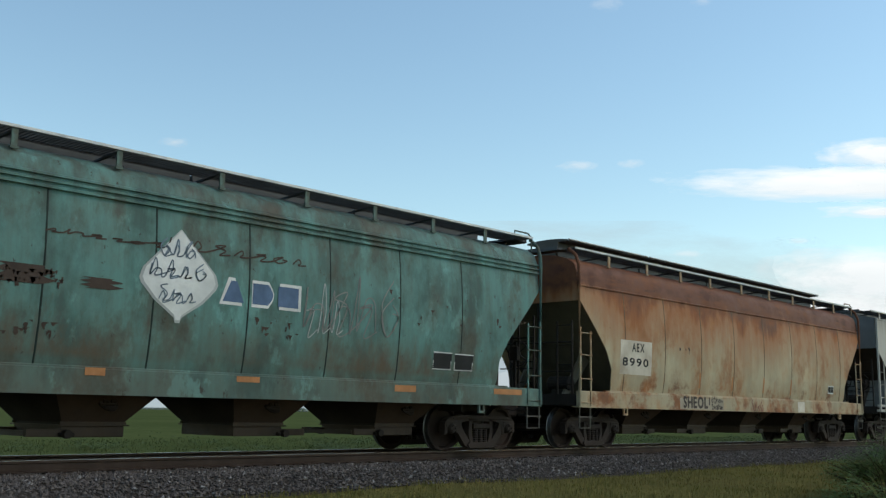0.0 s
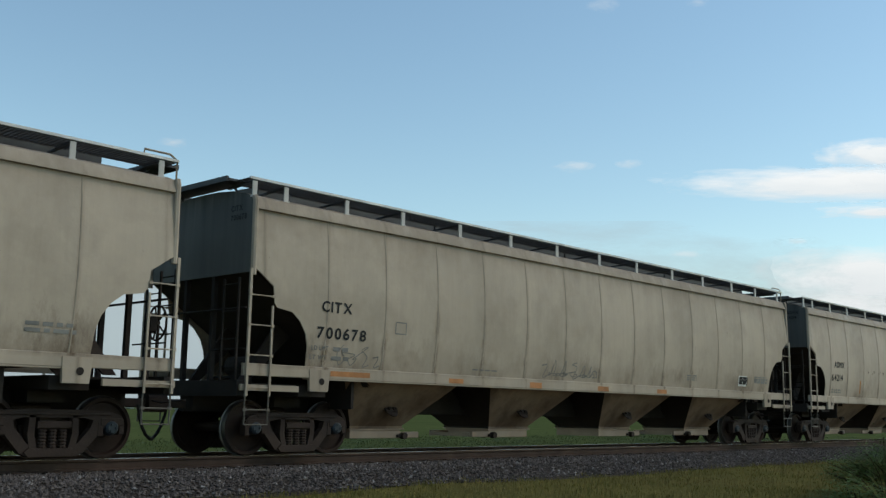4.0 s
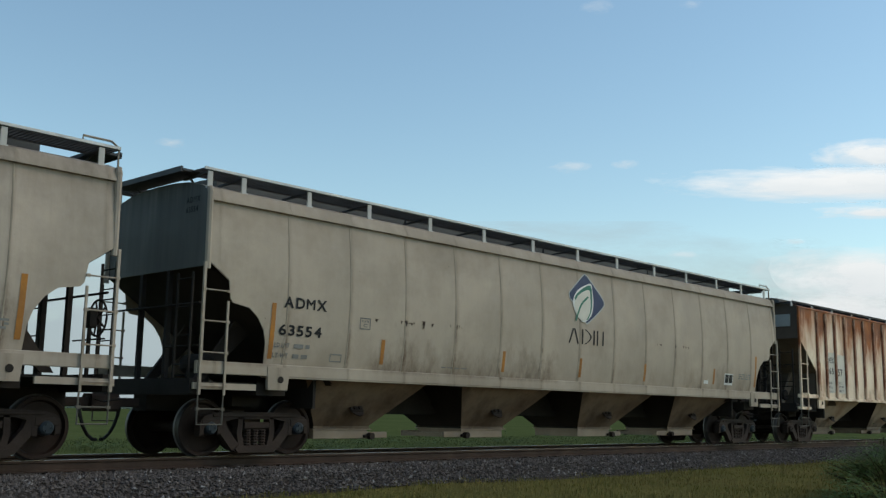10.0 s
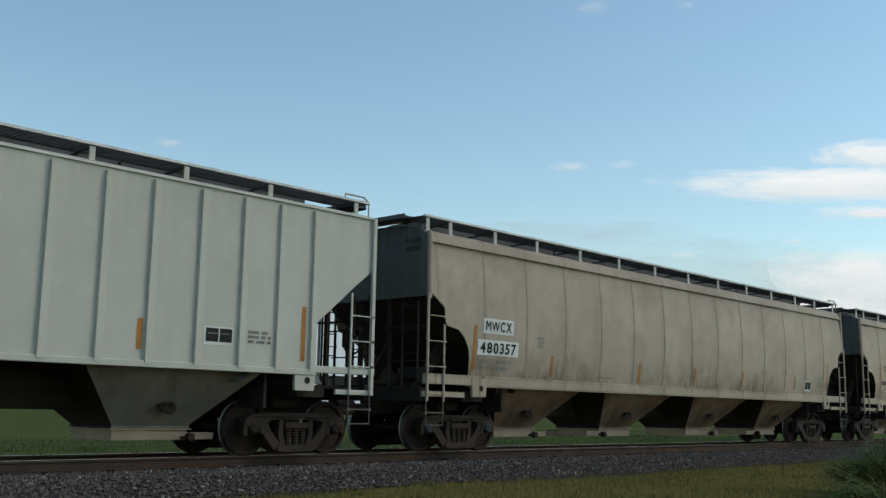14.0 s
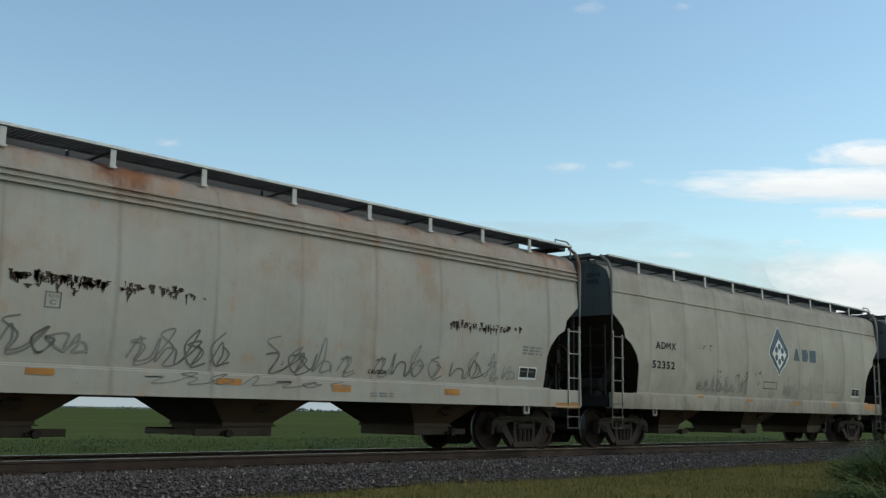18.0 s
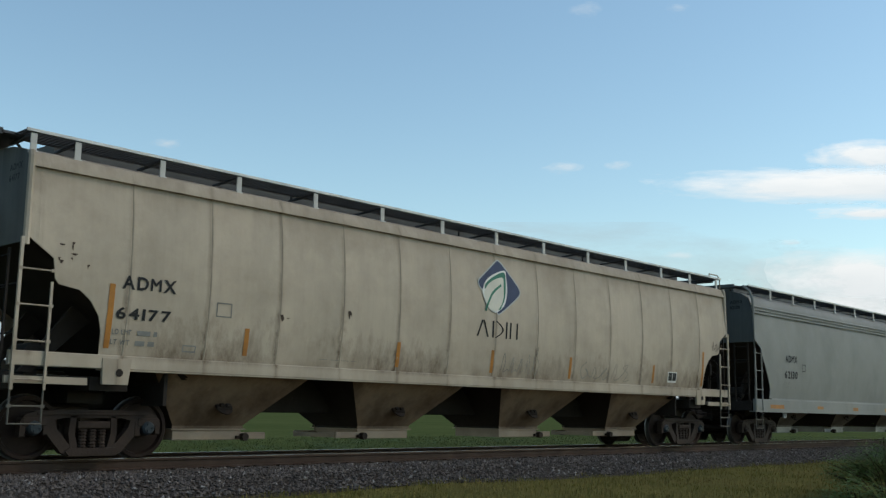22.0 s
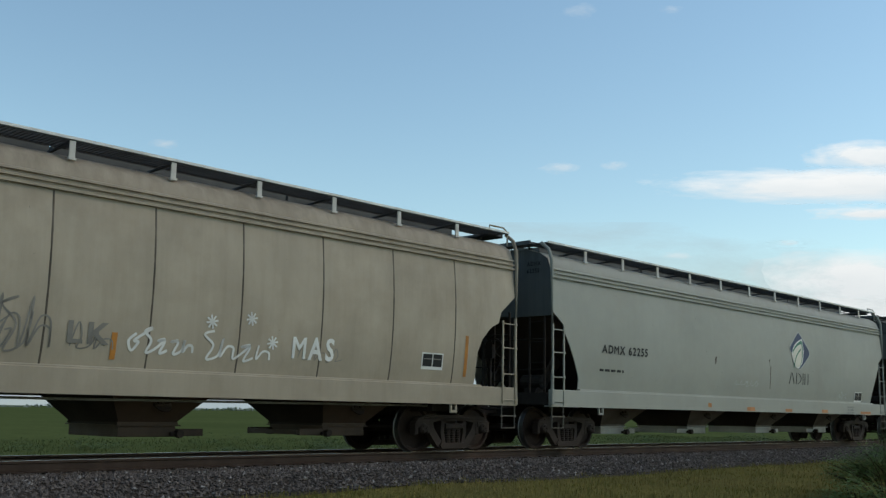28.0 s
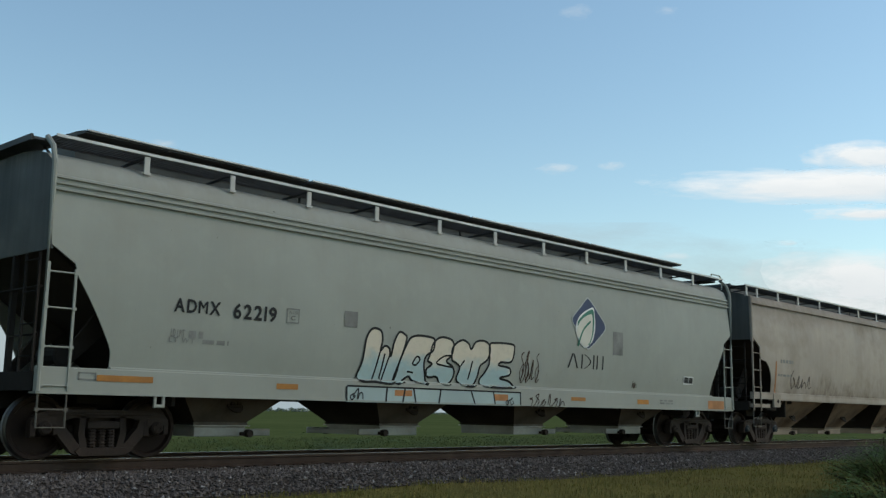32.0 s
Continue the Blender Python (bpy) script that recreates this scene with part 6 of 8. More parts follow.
        "T": ([(0.05, 0.55), (0.05, 0.80), (0.25, 0.97), (0.42, 0.92), (0.50, 0.80), (0.62, 0.97), (0.85, 0.99), (0.98, 0.85), (0.92, 0.60), (0.75, 0.45), (0.70, 0.20), (0.60, 0.02), (0.35, 0.02), (0.20, 0.15), (0.25, 0.40), (0.12, 0.50)],
              [[(0.25, 0.40), (0.35, 0.55)], [(0.55, 0.55), (0.48, 0.15)]]),
        "E": ([(0.25, 0.55), (0.22, 0.92), (0.40, 0.99), (0.92, 0.99), (1.0, 0.88), (0.92, 0.60), (0.60, 0.57), (0.55, 0.50), (0.88, 0.45), (0.90, 0.30), (0.60, 0.22), (0.92, 0.15), (1.0, 0.02), (0.15, 0.02), (0.0, 0.15), (0.15, 0.35)], []),
        "G": ([(0.65, 1.0), (0.95, 0.78), (0.92, 0.62), (0.70, 0.58), (0.45, 0.42), (0.70, 0.40), (0.95, 0.52), (0.90, 0.20), (0.55, 0.0), (0.40, 0.05), (0.0, 0.48), (0.15, 0.62)], []),
        "R": ([(0.0, 0.15), (0.10, 0.65), (0.35, 0.95), (0.60, 1.0), (0.95, 0.65), (0.85, 0.15), (0.68, 0.14), (0.55, 0.28), (0.42, 0.14), (0.35, 0.0), (0.1, 0.02)], [[(0.35, 0.55), (0.55, 0.72), (0.70, 0.52), (0.52, 0.42), (0.35, 0.55)]]),
    }

    def swollen(self, ch, box, fill, outline, rim=0.045, label="swollen sprayed letter with a dark outline", lift=0.009):
        keys, strokes = self.SWOLLEN[ch]
        return self.blob("graffiti_letter", box, keys, fill, outline, rim, strokes, label, lift)

    STROKES = {
        "W": [[(0.30, 0.95), (0.12, 0.06), (0.42, 0.06), (0.55, 0.62)], [(0.42, 0.06), (0.74, 0.06), (0.92, 0.92)]],
        "A": [[(0.10, 0.02), (0.32, 0.90), (0.62, 0.97), (0.90, 0.92), (0.84, 0.02)], [(0.25, 0.38), (0.85, 0.38)]],
        "S": [[(0.90, 0.86), (0.55, 0.96), (0.18, 0.78), (0.45, 0.55), (0.82, 0.36), (0.66, 0.06), (0.12, 0.06)]],
        "T": [[(0.05, 0.84), (0.35, 0.95), (0.65, 0.92), (0.95, 0.84)], [(0.55, 0.88), (0.42, 0.03)]],
        "E": [[(0.92, 0.94), (0.25, 0.90), (0.15, 0.50), (0.72, 0.52)], [(0.15, 0.50), (0.08, 0.10), (0.90, 0.05)]],
        "N": [[(0.08, 0.03), (0.12, 0.95), (0.80, 0.05), (0.90, 0.97)]],
        "G": [[(0.90, 0.68), (0.52, 0.96), (0.10, 0.50), (0.40, 0.06), (0.86, 0.26), (0.58, 0.46)]],
        "R": [[(0.12, 0.02), (0.14, 0.60), (0.50, 0.95), (0.90, 0.62), (0.50, 0.42), (0.88, 0.02)]],
    }

    def fat(self, ch, d0, d1, z0, z1, fill, outline, low=None, wide=0.24, rim=0.04, label="swollen sprayed letter with a dark outline"):
        """One swollen spray-painted letter: broad rounded strokes over a wider outline, paler or bluer low down."""
        z0 = max(z0, SILL[self.kind][1] + 0.05)
        w, h_ = d1 - d0, z1 - z0
        broad = wide * w
        e = fill_ob = None
        for name, mat, width, lift in (("graffiti_letter", outline, broad + 2 * rim, 0.009), ("letter_fill", fill, broad, 0.0115), ("letter_fade", low, broad, 0.014)):
            if mat is None:
                continue
            s = Shape()
            for n, keys in enumerate(self.STROKES[ch]):
                pts = []
                for a, b in zip(keys, keys[1:]):
                    for q in range(5):
                        pts.append((a[0] + (b[0] - a[0]) * q / 5, a[1] + (b[1] - a[1]) * q / 5))
                pts.append(keys[-1])
                for _ in range(2):
                    pts = [pts[0]] + [((a[0] + 2 * b[0] + c[0]) / 4, (a[1] + 2 * b[1] + c[1]) / 4) for a, b, c in zip(pts, pts[1:], pts[2:])] + [pts[-1]]
                m = broad / 2
                pts = [(d0 + m + (w - 2 * m) * p, z0 + m * 0.7 + (h_ - 1.4 * m) * q) for p, q in pts]
                if name == "letter_fade":
                    pts = [p for p in pts if p[1] < z0 + 0.45 * h_]
                    if len(pts) < 3:
                        continue
                self.line(s, pts, width, lift + 0.0006 * n)
                for p in (pts[0], pts[-1]):
                    s.add([self.at(p[0] + width / 2 * math.cos(k * math.tau / 10), p[1] + width / 2 * math.sin(k * math.tau / 10), lift + 0.0004 + 0.0006 * n) for k in range(10)], [tuple(range(10))])
            ob = part(name, s, mat, e or self.root, label if e is None else "")
            e = e or ob
        return e

    def scuffs(self, d0, d1, z0, z1, n, mat=None):
        """Scraped marks of bare, dark metal."""
        s = Shape()
        for _ in range(n):
            d, z = self.rng.uniform(d0, d1), self.rng.uniform(z0, z1)
            w, k = self.rng.uniform(0.015, 0.07), self.rng.uniform(0.02, 0.11) * self.rng.random() + 0.012
            m = self.rng.randint(3, 5)
            rows = [(z - k + 1.6 * k * j / m, d - w * self.rng.uniform(0.1, 1) * (0.3 + j / m), d + w * self.rng.uniform(0.1, 1) * (0.3 + j / m)) for j in range(m + 1)]
            s.grid([[self.at(a, zz), self.at(b, zz)] for zz, a, b in rows])
        return part("scuffing", s, mat or SOOT, self.root, "scraped dark marks", kind="stuff")

    def end_mark(self, first, second, mat=None):
        """The car's mark on its front end wall."""
        cut = CUT[self.spec.get("cut", self.kind)]
        x = -self.h + cut[0][0] - 0.012
        s = Shape()
        for words, z in ((first, 4.08), (second, 3.92)):
            pos = -0.82
            for ch in words:
                if ch == " ":
                    continue
                pts, faces, a, b = glyph(ch)
                s.add([(x, pos + (px - a) * 0.12, z + py * 0.13) for px, py in pts], [tuple(reversed(f)) for f in faces])
                pos += (b - a) * 0.12 + 0.018
        ob = part("end_mark", s, mat or BLACK_PAINT, self.root, "stencilled mark on the end wall")
        ob.data.transform(Matrix.Translation((0, -1.7, 0)) @ Matrix.Diagonal((1, -1, 1, 1)))
        return ob

    def wave(self, d0, d1, z0, z1):
        """A long sprayed band with a wavy dark upper line, carried over the ribs."""
        def top(d):
            return z1 + 0.035 * math.sin(d * 1.9) + 0.025 * math.sin(d * 4.3 + 1) - 0.05 * math.exp(-((d - 6.67) / 0.12) ** 2) - 0.05 * math.exp(-((d - 9.9) / 0.12) ** 2)
        n = int((d1 - d0) / 0.11)
        ds = [d0 + (d1 - d0) * i / n for i in range(n + 1)]
        fill, edge = Shape(), Shape()
        fill.grid([[self.at(d, z0 + (top(d) - z0) * k / 3, 0.012) for k in range(4)] for d in ds])
        self.line(edge, [(d, top(d)) for d in ds], 0.075, 0.016)
        g_ = part("graffiti", fill, WAVE_FILL, self.root, "cream sprayed band with a wavy blue-grey line")
        part("outline", edge, BLUE_SPRAY, g_, "blue-grey sprayed line")
        for d in (3.5, 6.67, 9.9, 13.3):
            s = Shape()
            self.line(s, [(d + 0.10 * math.sin(k * 0.5), top(d) - 0.08 * k) for k in range(6)], 0.06, 0.018)
            part("down_stroke", s, BLUE_SPRAY, g_)
        for r in self.spec["ribs"]:
            if d0 < r < d1:
                s = Shape()
                self.line(s, [(r - 0.056, top(r)), (r + 0.056, top(r))], 0.075, 0.069)
                part("rib_stroke", s, BLUE_SPRAY, g_)
        for d, z, rx, rz in ((5.3, 1.44, 0.36, 0.13), (5.2, 1.66, 0.22, 0.06), (8.15, 1.42, 0.34, 0.14), (8.2, 1.66, 0.2, 0.05), (11.3, 1.45, 0.3, 0.15), (14.3, 1.43, 0.35, 0.13), (16.4, 1.46, 0.25, 0.12)):
            s = Shape()
            ring = [(d + rx * (1 + 0.16 * math.sin(3 * a + d)) * math.cos(a), z + rz * (1 + 0.2 * math.sin(2 * a + 2 * d)) * math.sin(a)) for a in (k * math.tau / 20 for k in range(20))]
            s.add([self.at(p, q, 0.020) for p, q in ring], [tuple(range(20))])
            part("filled_loop", s, BLUE_SPRAY, g_)

    def rust_patch(self, d0, d1, z0, z1):
        self.strip("rust_patch", [(z0 + (z1 - z0) * i / 8, d0 + 0.1 * math.sin(i * 2.1), d1 - 0.12 * math.cos(i * 1.7)) for i in range(9)], SOOT, "ragged brown rust patch")

    def drips(self, d0, d1, z0, z1):
        """A sooty smear that has run down from the roof."""
        n = 14
        self.strip("soot_run", [(z0 + (z1 - z0) * i / n, d0, d1) for i in range(n + 1)], STAIN, "dark run stained down from the roof")


WAVE_FILL = paint("blotchy_cream_spray_paint", (0.74, 0.67, 0.56), 0.45, 0.25, low=0.1, seed=44, smudge=0.55, streak=0.9, chips=0.9, grime=0.35, dirt_col=(0.24, 0.16, 0.105), tones=((0.30, 0.19, 0.12), (0.20, 0.12, 0.075), (0.42, 0.30, 0.21)))
BROWN_SPRAY = simple("brown_spray_paint", (0.07, 0.05, 0.042), 0.6, 0, 0.3, 5)
DIM_BLUE = simple("worn_blue_grey_marker", (0.20, 0.26, 0.32), 0.6, 0, 0.35, 5)
TAN_PANEL = simple("tan_patch_paint", (0.40, 0.335, 0.25), 0.6, 0, 0.25, 4)
LEAF_PALE = simple("pale_cream_logo_paint", (0.66, 0.63, 0.54), 0.6, 0, 0.12, 5)
CHALK = simple("worn_white_chalk", (0.56, 0.53, 0.46), 0.8, 0, 0.4, 3)
PALE_GREY = simple("pale_grey_patch_paint", (0.42, 0.435, 0.42), 0.6, 0, 0.15, 4)


def sprayed_blend(name, top, low, z0, z1, axis="Z", wobble=0.35, grain=2.0):
    """Spray paint that fades from one colour to another along the car."""
    m, nt, b = node_mat(name, 0.65, spec=0.15)
    v = coord(nt)
    sep = nt.nodes.new("ShaderNodeSeparateXYZ")
    nt.links.new(v, sep.inputs[0])
    cloudy = noise_tex(nt, v, grain, 6)
    along = math_node(nt, "ADD", sep.outputs[axis], math_node(nt, "MULTIPLY", math_node(nt, "SUBTRACT", cloudy, 0.5), wobble * 2))
    a, z_ = (low, top) if axis == "Z" else (top, low)
    c = mix(nt, ramp(nt, along, z0, z1), a, z_)
    c = mix(nt, ramp(nt, noise_tex(nt, v, 9, 5), 0.5, 0.8, 0, 0.35), c, tuple(x * 0.6 for x in top))
    nt.links.new(c, b.inputs["Base Color"])
    return m


def stain_material():
    """A thin sooty film: streaked, half see-through."""
    m, nt, b = node_mat("sooty_run_film", 0.7)
    b.inputs["Base Color"].default_value = (0.085, 0.066, 0.05, 1)
    a = ramp(nt, noise_tex(nt, coord(nt, (4, 4, 0.35)), 1.4, 6), 0.32, 0.68)
    tc, sep = nt.nodes.new("ShaderNodeTexCoord"), nt.nodes.new("ShaderNodeSeparateXYZ")
    nt.links.new(tc.outputs["Generated"], sep.inputs[0])
    u = math_node(nt, "MULTIPLY", math_node(nt, "SUBTRACT", sep.outputs["X"], 0.5), 2.0)
    side = ramp(nt, math_node(nt, "MULTIPLY", u, u), 0.0, 1.0, 0.85, 0.0)
    nt.links.new(math_node(nt, "MULTIPLY", math_node(nt, "MULTIPLY", a, side), ramp(nt, sep.outputs["Z"], 0.0, 0.7)), b.inputs["Alpha"])
    return m


STAIN = stain_material()


class OnBay(On):
    """The same, on the sloping near plates of the discharge hoppers."""

    def at(self, d, z, lift=0.012):
        top = SILL[self.kind][0] + 0.07
        return (d - self.h, -(0.62 + 0.83 * (z - 0.44) / (top - 0.44)) - lift * 1.4, z + lift * 0.8)


c = On("green")
c.diamond(6.78, 8.19, 2.05, 3.49, WHITE_PAINT, PALE_GREY, False)
c.scribble(7.13, 7.79, 3.06, 3.33, DIM_BLUE, 0.022, 3, 3, lift=0.018)
c.scribble(6.96, 8.02, 2.73, 3.00, DIM_BLUE, 0.022, 4, 3, lift=0.018)
c.scribble(7.13, 7.84, 2.36, 2.64, DIM_BLUE, 0.022, 3, 3, lift=0.018)
c.brand(8.21, 9.85, 2.41, 2.85, WHITE_PAINT)
c.brand(8.27, 9.79, 2.46, 2.80, FADED_BLUE, lift=0.011)
c.rust_patch(4.72, 5.42, 2.42, 2.68)
c.rust_patch(5.95, 6.45, 2.44, 2.60)
c.scribble(9.95, 10.9, 2.05, 2.95, PALE_GREY, 0.022, 3)
c.rect("stencil_panel", 13.16, 13.68, 1.59, 1.93, BLACK_PAINT, "black stencil panel")
c.rect("stencil_panel", 13.77, 14.31, 1.59, 1.92, BLACK_PAINT, "black stencil panel")
c.box_line(13.16, 13.68, 1.59, 1.93, WHITE_PAINT)
c.box_line(13.77, 14.31, 1.59, 1.92, WHITE_PAINT)
c.sill_tape(1.21, 1.32, (6.05, 6.36), mat=ORANGE_OLD)
c.sill_tape(1.20, 1.29, (8.62, 9.07), mat=ORANGE_OLD)
c.sill_tape(1.14, 1.26, (12.12, 12.67), mat=ORANGE_OLD)
c.sill_tape(1.16, 1.27, (14.93, 15.83), mat=ORANGE_OLD)
c.scribble(5.32, 7.28, 3.17, 3.24, SOOT, 0.03, 6)
c.scribble(7.27, 10.05, 3.19, 3.35, SOOT, 0.03, 7)
c.scribble(9.93, 12.34, 2.12, 3.17, GREY_STENCIL, 0.025, 4, 2)
c.scuffs(4.74, 5.63, 2.40, 2.62, 26)
c.scuffs(4.80, 5.57, 1.69, 1.94, 12)
c.scuffs(8.81, 9.87, 1.96, 2.26, 10)
c.scuffs(11.95, 15.97, 2.35, 3.04, 16)
c = On("8990")
c.rect("number_panel", 1.69, 3.08, 1.75, 2.57, CREAM_SPRAY, "faded cream number panel")
c.text("AEX", 2.18, 2.73, 2.31, 2.51)
c.text("8990", 1.78, 2.93, 1.96, 2.15)
c.rect("sprayed_panel", 4.40, 6.70, 0.96, 1.33, TAN_PANEL, "pale sprayed panel on the sill", lift=0.003)
c.text("SHEOL", 4.55, 5.80, 1.0, 1.29, BROWN_SPRAY)
c.text("SHEOL", 4.565, 5.815, 1.01, 1.28, BROWN_SPRAY, 0.011)
c.rect("exclamation", 5.88, 5.93, 1.08, 1.29, BROWN_SPRAY, "brown sprayed stroke", 0.010)
c.scribble(6.02, 6.65, 1.15, 1.30, BROWN_SPRAY, 0.03, 5)
c.scribble(6.02, 6.65, 0.98, 1.12, BROWN_SPRAY, 0.03, 5)
c.scribble(8.32, 9.08, 0.94, 1.28, RED_SPRAY, 0.03, 4)
c.rect("patch", 11.36, 11.84, 0.95, 1.27, CREAM_SPRAY, "pale square patch")
c.plate(13.76, 14.18, 1.57, 1.83)
c.stripes(1.52, 1.92, 5.50, mat=ORANGE_OLD)
c.stripes(1.49, 1.87, 7.30, mat=ORANGE_OLD)
c.stripes(1.48, 1.91, 9.20, mat=ORANGE_OLD)
c.stripes(1.46, 1.92, 11.02, mat=ORANGE_OLD)
c.scuffs(4.25, 5.12, 2.48, 2.51, 5)
c = On("10094")
c.text("CR", 1.70, 2.14, 2.26, 2.49)
c.text("DX", 2.50, 2.96, 2.26, 2.49)
c.text("10", 1.72, 2.04, 1.82, 2.04)
c.limits("LD LMT", 1.66, 2.1, 1.52, 1.6)
c.limits("LT WT", 1.66, 2.1, 1.37, 1.45)
c.box_line(3.3, 3.55, 2.12, 2.36, GREY_STENCIL)
c.text("094", 2.42, 2.98, 1.83, 2.04)
c.plate(15.72, 16.18, 1.39, 1.67)
c.scribble(4.12, 4.68, 1.92, 2.18, SOOT, 0.02, 5, 2)
c.scribble(13.06, 13.72, 1.85, 2.13, SOOT, 0.02, 4)
c.scribble(13.98, 14.54, 1.86, 2.12, SOOT, 0.02, 4)
c.bars(17.50, 18.02, 1.43, 1.74, GREY_STENCIL, 4)
c.scuffs(4.01, 4.98, 2.54, 2.64, 5)
c.wave(3.1, 18.1, 1.26, 1.83)
c = On("201323")
c.text("CEFX", 1.53, 2.29, 2.48, 2.67)
c.text("201323", 1.47, 2.58, 2.03, 2.22)
c.limits("LD LMT", 1.43, 2.25, 1.82, 1.85)
c.limits("LT WT", 1.41, 2.22, 1.68, 1.70)
c.box_line(3.26, 3.54, 2.20, 2.44, GREY_STENCIL)
c.box_line(2.69, 2.94, 1.63, 1.76, GREY_STENCIL)
c.rect("stencil_panel", 16.86, 17.32, 1.66, 1.91, GREY_STENCIL, "grey stencil panel")
c.bars(17.75, 18.50, 1.77, 1.95, GREY_STENCIL, 2)
c.bars(13.86, 14.24, 1.65, 1.84, GREY_STENCIL, 3)
c.bars(5.48, 6.33, 1.64, 1.67)
box_ = (8.06, 12.70, 1.50, 2.72)
RED_FADED = sprayed_blend("faded_red_spray_paint", (0.25, 0.215, 0.17), (0.29, 0.10, 0.082), -1.4, 0.9, "X", 1.6, 1.7)
e_ = c.blob("graffiti", box_, [(0.01, 0.0), (0.0, 0.5), (0.01, 0.95), (0.08, 1.0), (0.21, 0.92), (0.24, 0.82), (0.28, 0.93), (0.39, 0.87), (0.46, 0.96), (0.57, 0.92), (0.60, 0.86), (0.65, 0.93), (0.74, 0.91), (0.79, 0.65), (0.83, 0.46), (0.91, 0.48), (0.98, 0.36), (1.0, 0.18), (0.98, 0.0), (0.5, 0.0)], RED_FADED, None, label="faded grey and red sprayed shapes with pale outlines")
for k_ in ([(0.0, 0.90), (0.08, 0.98), (0.21, 0.92), (0.24, 0.80), (0.30, 0.93), (0.42, 0.86), (0.48, 0.96), (0.57, 0.92)], [(0.60, 0.82), (0.65, 0.92), (0.74, 0.88), (0.80, 0.60), (0.835, 0.45)], [(0.05, 0.95), (0.06, 0.80)], [(0.225, 0.80), (0.21, 0.56), (0.15, 0.12)], [(0.23, 0.79), (0.29, 0.78), (0.31, 0.58), (0.315, 0.36), (0.23, 0.24)], [(0.32, 0.32), (0.37, 0.25), (0.38, 0.05)], [(0.43, 0.88), (0.47, 0.63), (0.50, 0.43), (0.51, 0.22), (0.49, 0.08)],
           [(0.58, 0.90), (0.61, 0.70), (0.63, 0.46), (0.60, 0.41), (0.565, 0.42), (0.56, 0.54)], [(0.62, 0.40), (0.68, 0.33), (0.70, 0.17), (0.705, 0.03)], [(0.51, 0.21), (0.61, 0.27)], [(0.755, 0.55), (0.76, 0.37)], [(0.77, 0.20), (0.77, 0.32), (0.84, 0.42), (0.91, 0.46), (0.975, 0.36), (0.995, 0.20), (0.98, 0.02)], [(0.41, 0.46), (0.40, 0.36), (0.42, 0.28)]):
    s_ = Shape()
    c.line(s_, c.curve(c.within(box_, k_)), 0.045, 0.014)
    part("pale_stroke", s_, PALE_GREY, e_)
c.scribble(11.75, 12.5, 1.62, 1.82, PALE_GREY, 0.02, 4, lift=0.014)
c.scribble(13.0, 13.4, 1.6, 2.0, PALE_GREY, 0.015, 3)
c.strip("sprayed_panel", [(1.325 + 0.012 * i, 8.30 - 0.07 * math.sin(i * 1.9), 12.75 + 0.09 * math.sin(i * 2.3)) for i in range(9)], PALE_GREY, "white sprayed band along the sill", lift=0.003)
for d_ in (7.75, 12.72):
    c.blob("overspray", (d_, d_ + 0.62, 1.31, 1.45), [(0.0, 0.2), (0.25, 0.9), (0.6, 1.0), (0.9, 0.75), (1.0, 0.1), (0.5, 0.0)], BROWN_SPRAY, label="dark overspray on the sill", lift=0.004)
c.sill_tape(1.38, 1.46, (1.81, 2.31), mat=ORANGE_OLD)
c.sill_tape(1.34, 1.43, (9.72, 10.20), mat=ORANGE_OLD)
c.sill_tape(1.31, 1.43, (14.85, 15.46), mat=ORANGE_OLD)
c.scuffs(4.46, 6.10, 2.36, 2.37, 12)
c = On("700678")
c.text("CITX", 1.61, 2.31, 2.47, 2.65)
c.text("700678", 1.54, 2.68, 2.01, 2.20)
c.limits("LD LMT", 1.45, 2.34, 1.80, 1.83)
c.limits("LT WT", 1.43, 2.32, 1.64, 1.67)
c.box_line(3.40, 3.69, 2.19, 2.42, GREY_STENCIL)
c.rect("stencil_panel", 16.96, 17.39, 1.68, 1.89, BLACK_PAINT, "black stencil panel")
c.bars(17.82, 18.63, 1.75, 1.92, GREY_STENCIL, 2)
c.bars(5.64, 6.43, 1.62, 1.66)
c.bars(14.03, 14.55, 1.71, 1.87, GREY_STENCIL, 3)
c.scribble(2.04, 3.14, 1.57, 1.92, GREY_SPRAY, 0.02, 4)
c.scribble(8.15, 10.09, 1.61, 1.73, GREY_SPRAY, 0.02, 5)
c.sill_tape(1.36, 1.45, (1.87, 2.80), mat=ORANGE_OLD)
c.sill_tape(1.34, 1.43, (4.89, 5.31), mat=ORANGE_OLD)
c.sill_tape(1.32, 1.44, (7.42, 7.83), mat=ORANGE_OLD)
c.sill_tape(1.32, 1.43, (9.93, 10.37), mat=ORANGE_OLD)
c.sill_tape(1.33, 1.43, (12.50, 12.95), mat=ORANGE_OLD)
c.plate(16.86, 17.34, 1.64, 1.93)
c.bars(17.79, 18.56, 1.80, 1.96, GREY_STENCIL, 3)
c.scribble(7.84, 10.05, 1.59, 2.10, GREY_SPRAY, 0.025, 6)
c = On("64214")
c.text("ADMX", 1.99, 2.80, 2.45, 2.64)
c.text("64214", 1.79, 2.69, 2.02, 2.22)
c.bars(1.83, 2.61, 1.62, 1.77, GREY_STENCIL, 2)
c.leaf(9.82, 10.92, 2.84, 3.87)
c.brand(9.69, 10.96, 2.37, 2.66, BLACK_PAINT, True)
c.stripes(1.64, 2.08, 4.21)
c.stripes(1.63, 2.08, 7.50)
c.stripes(1.63, 2.07, 10.09)
c.stripes(1.66, 2.08, 12.60)
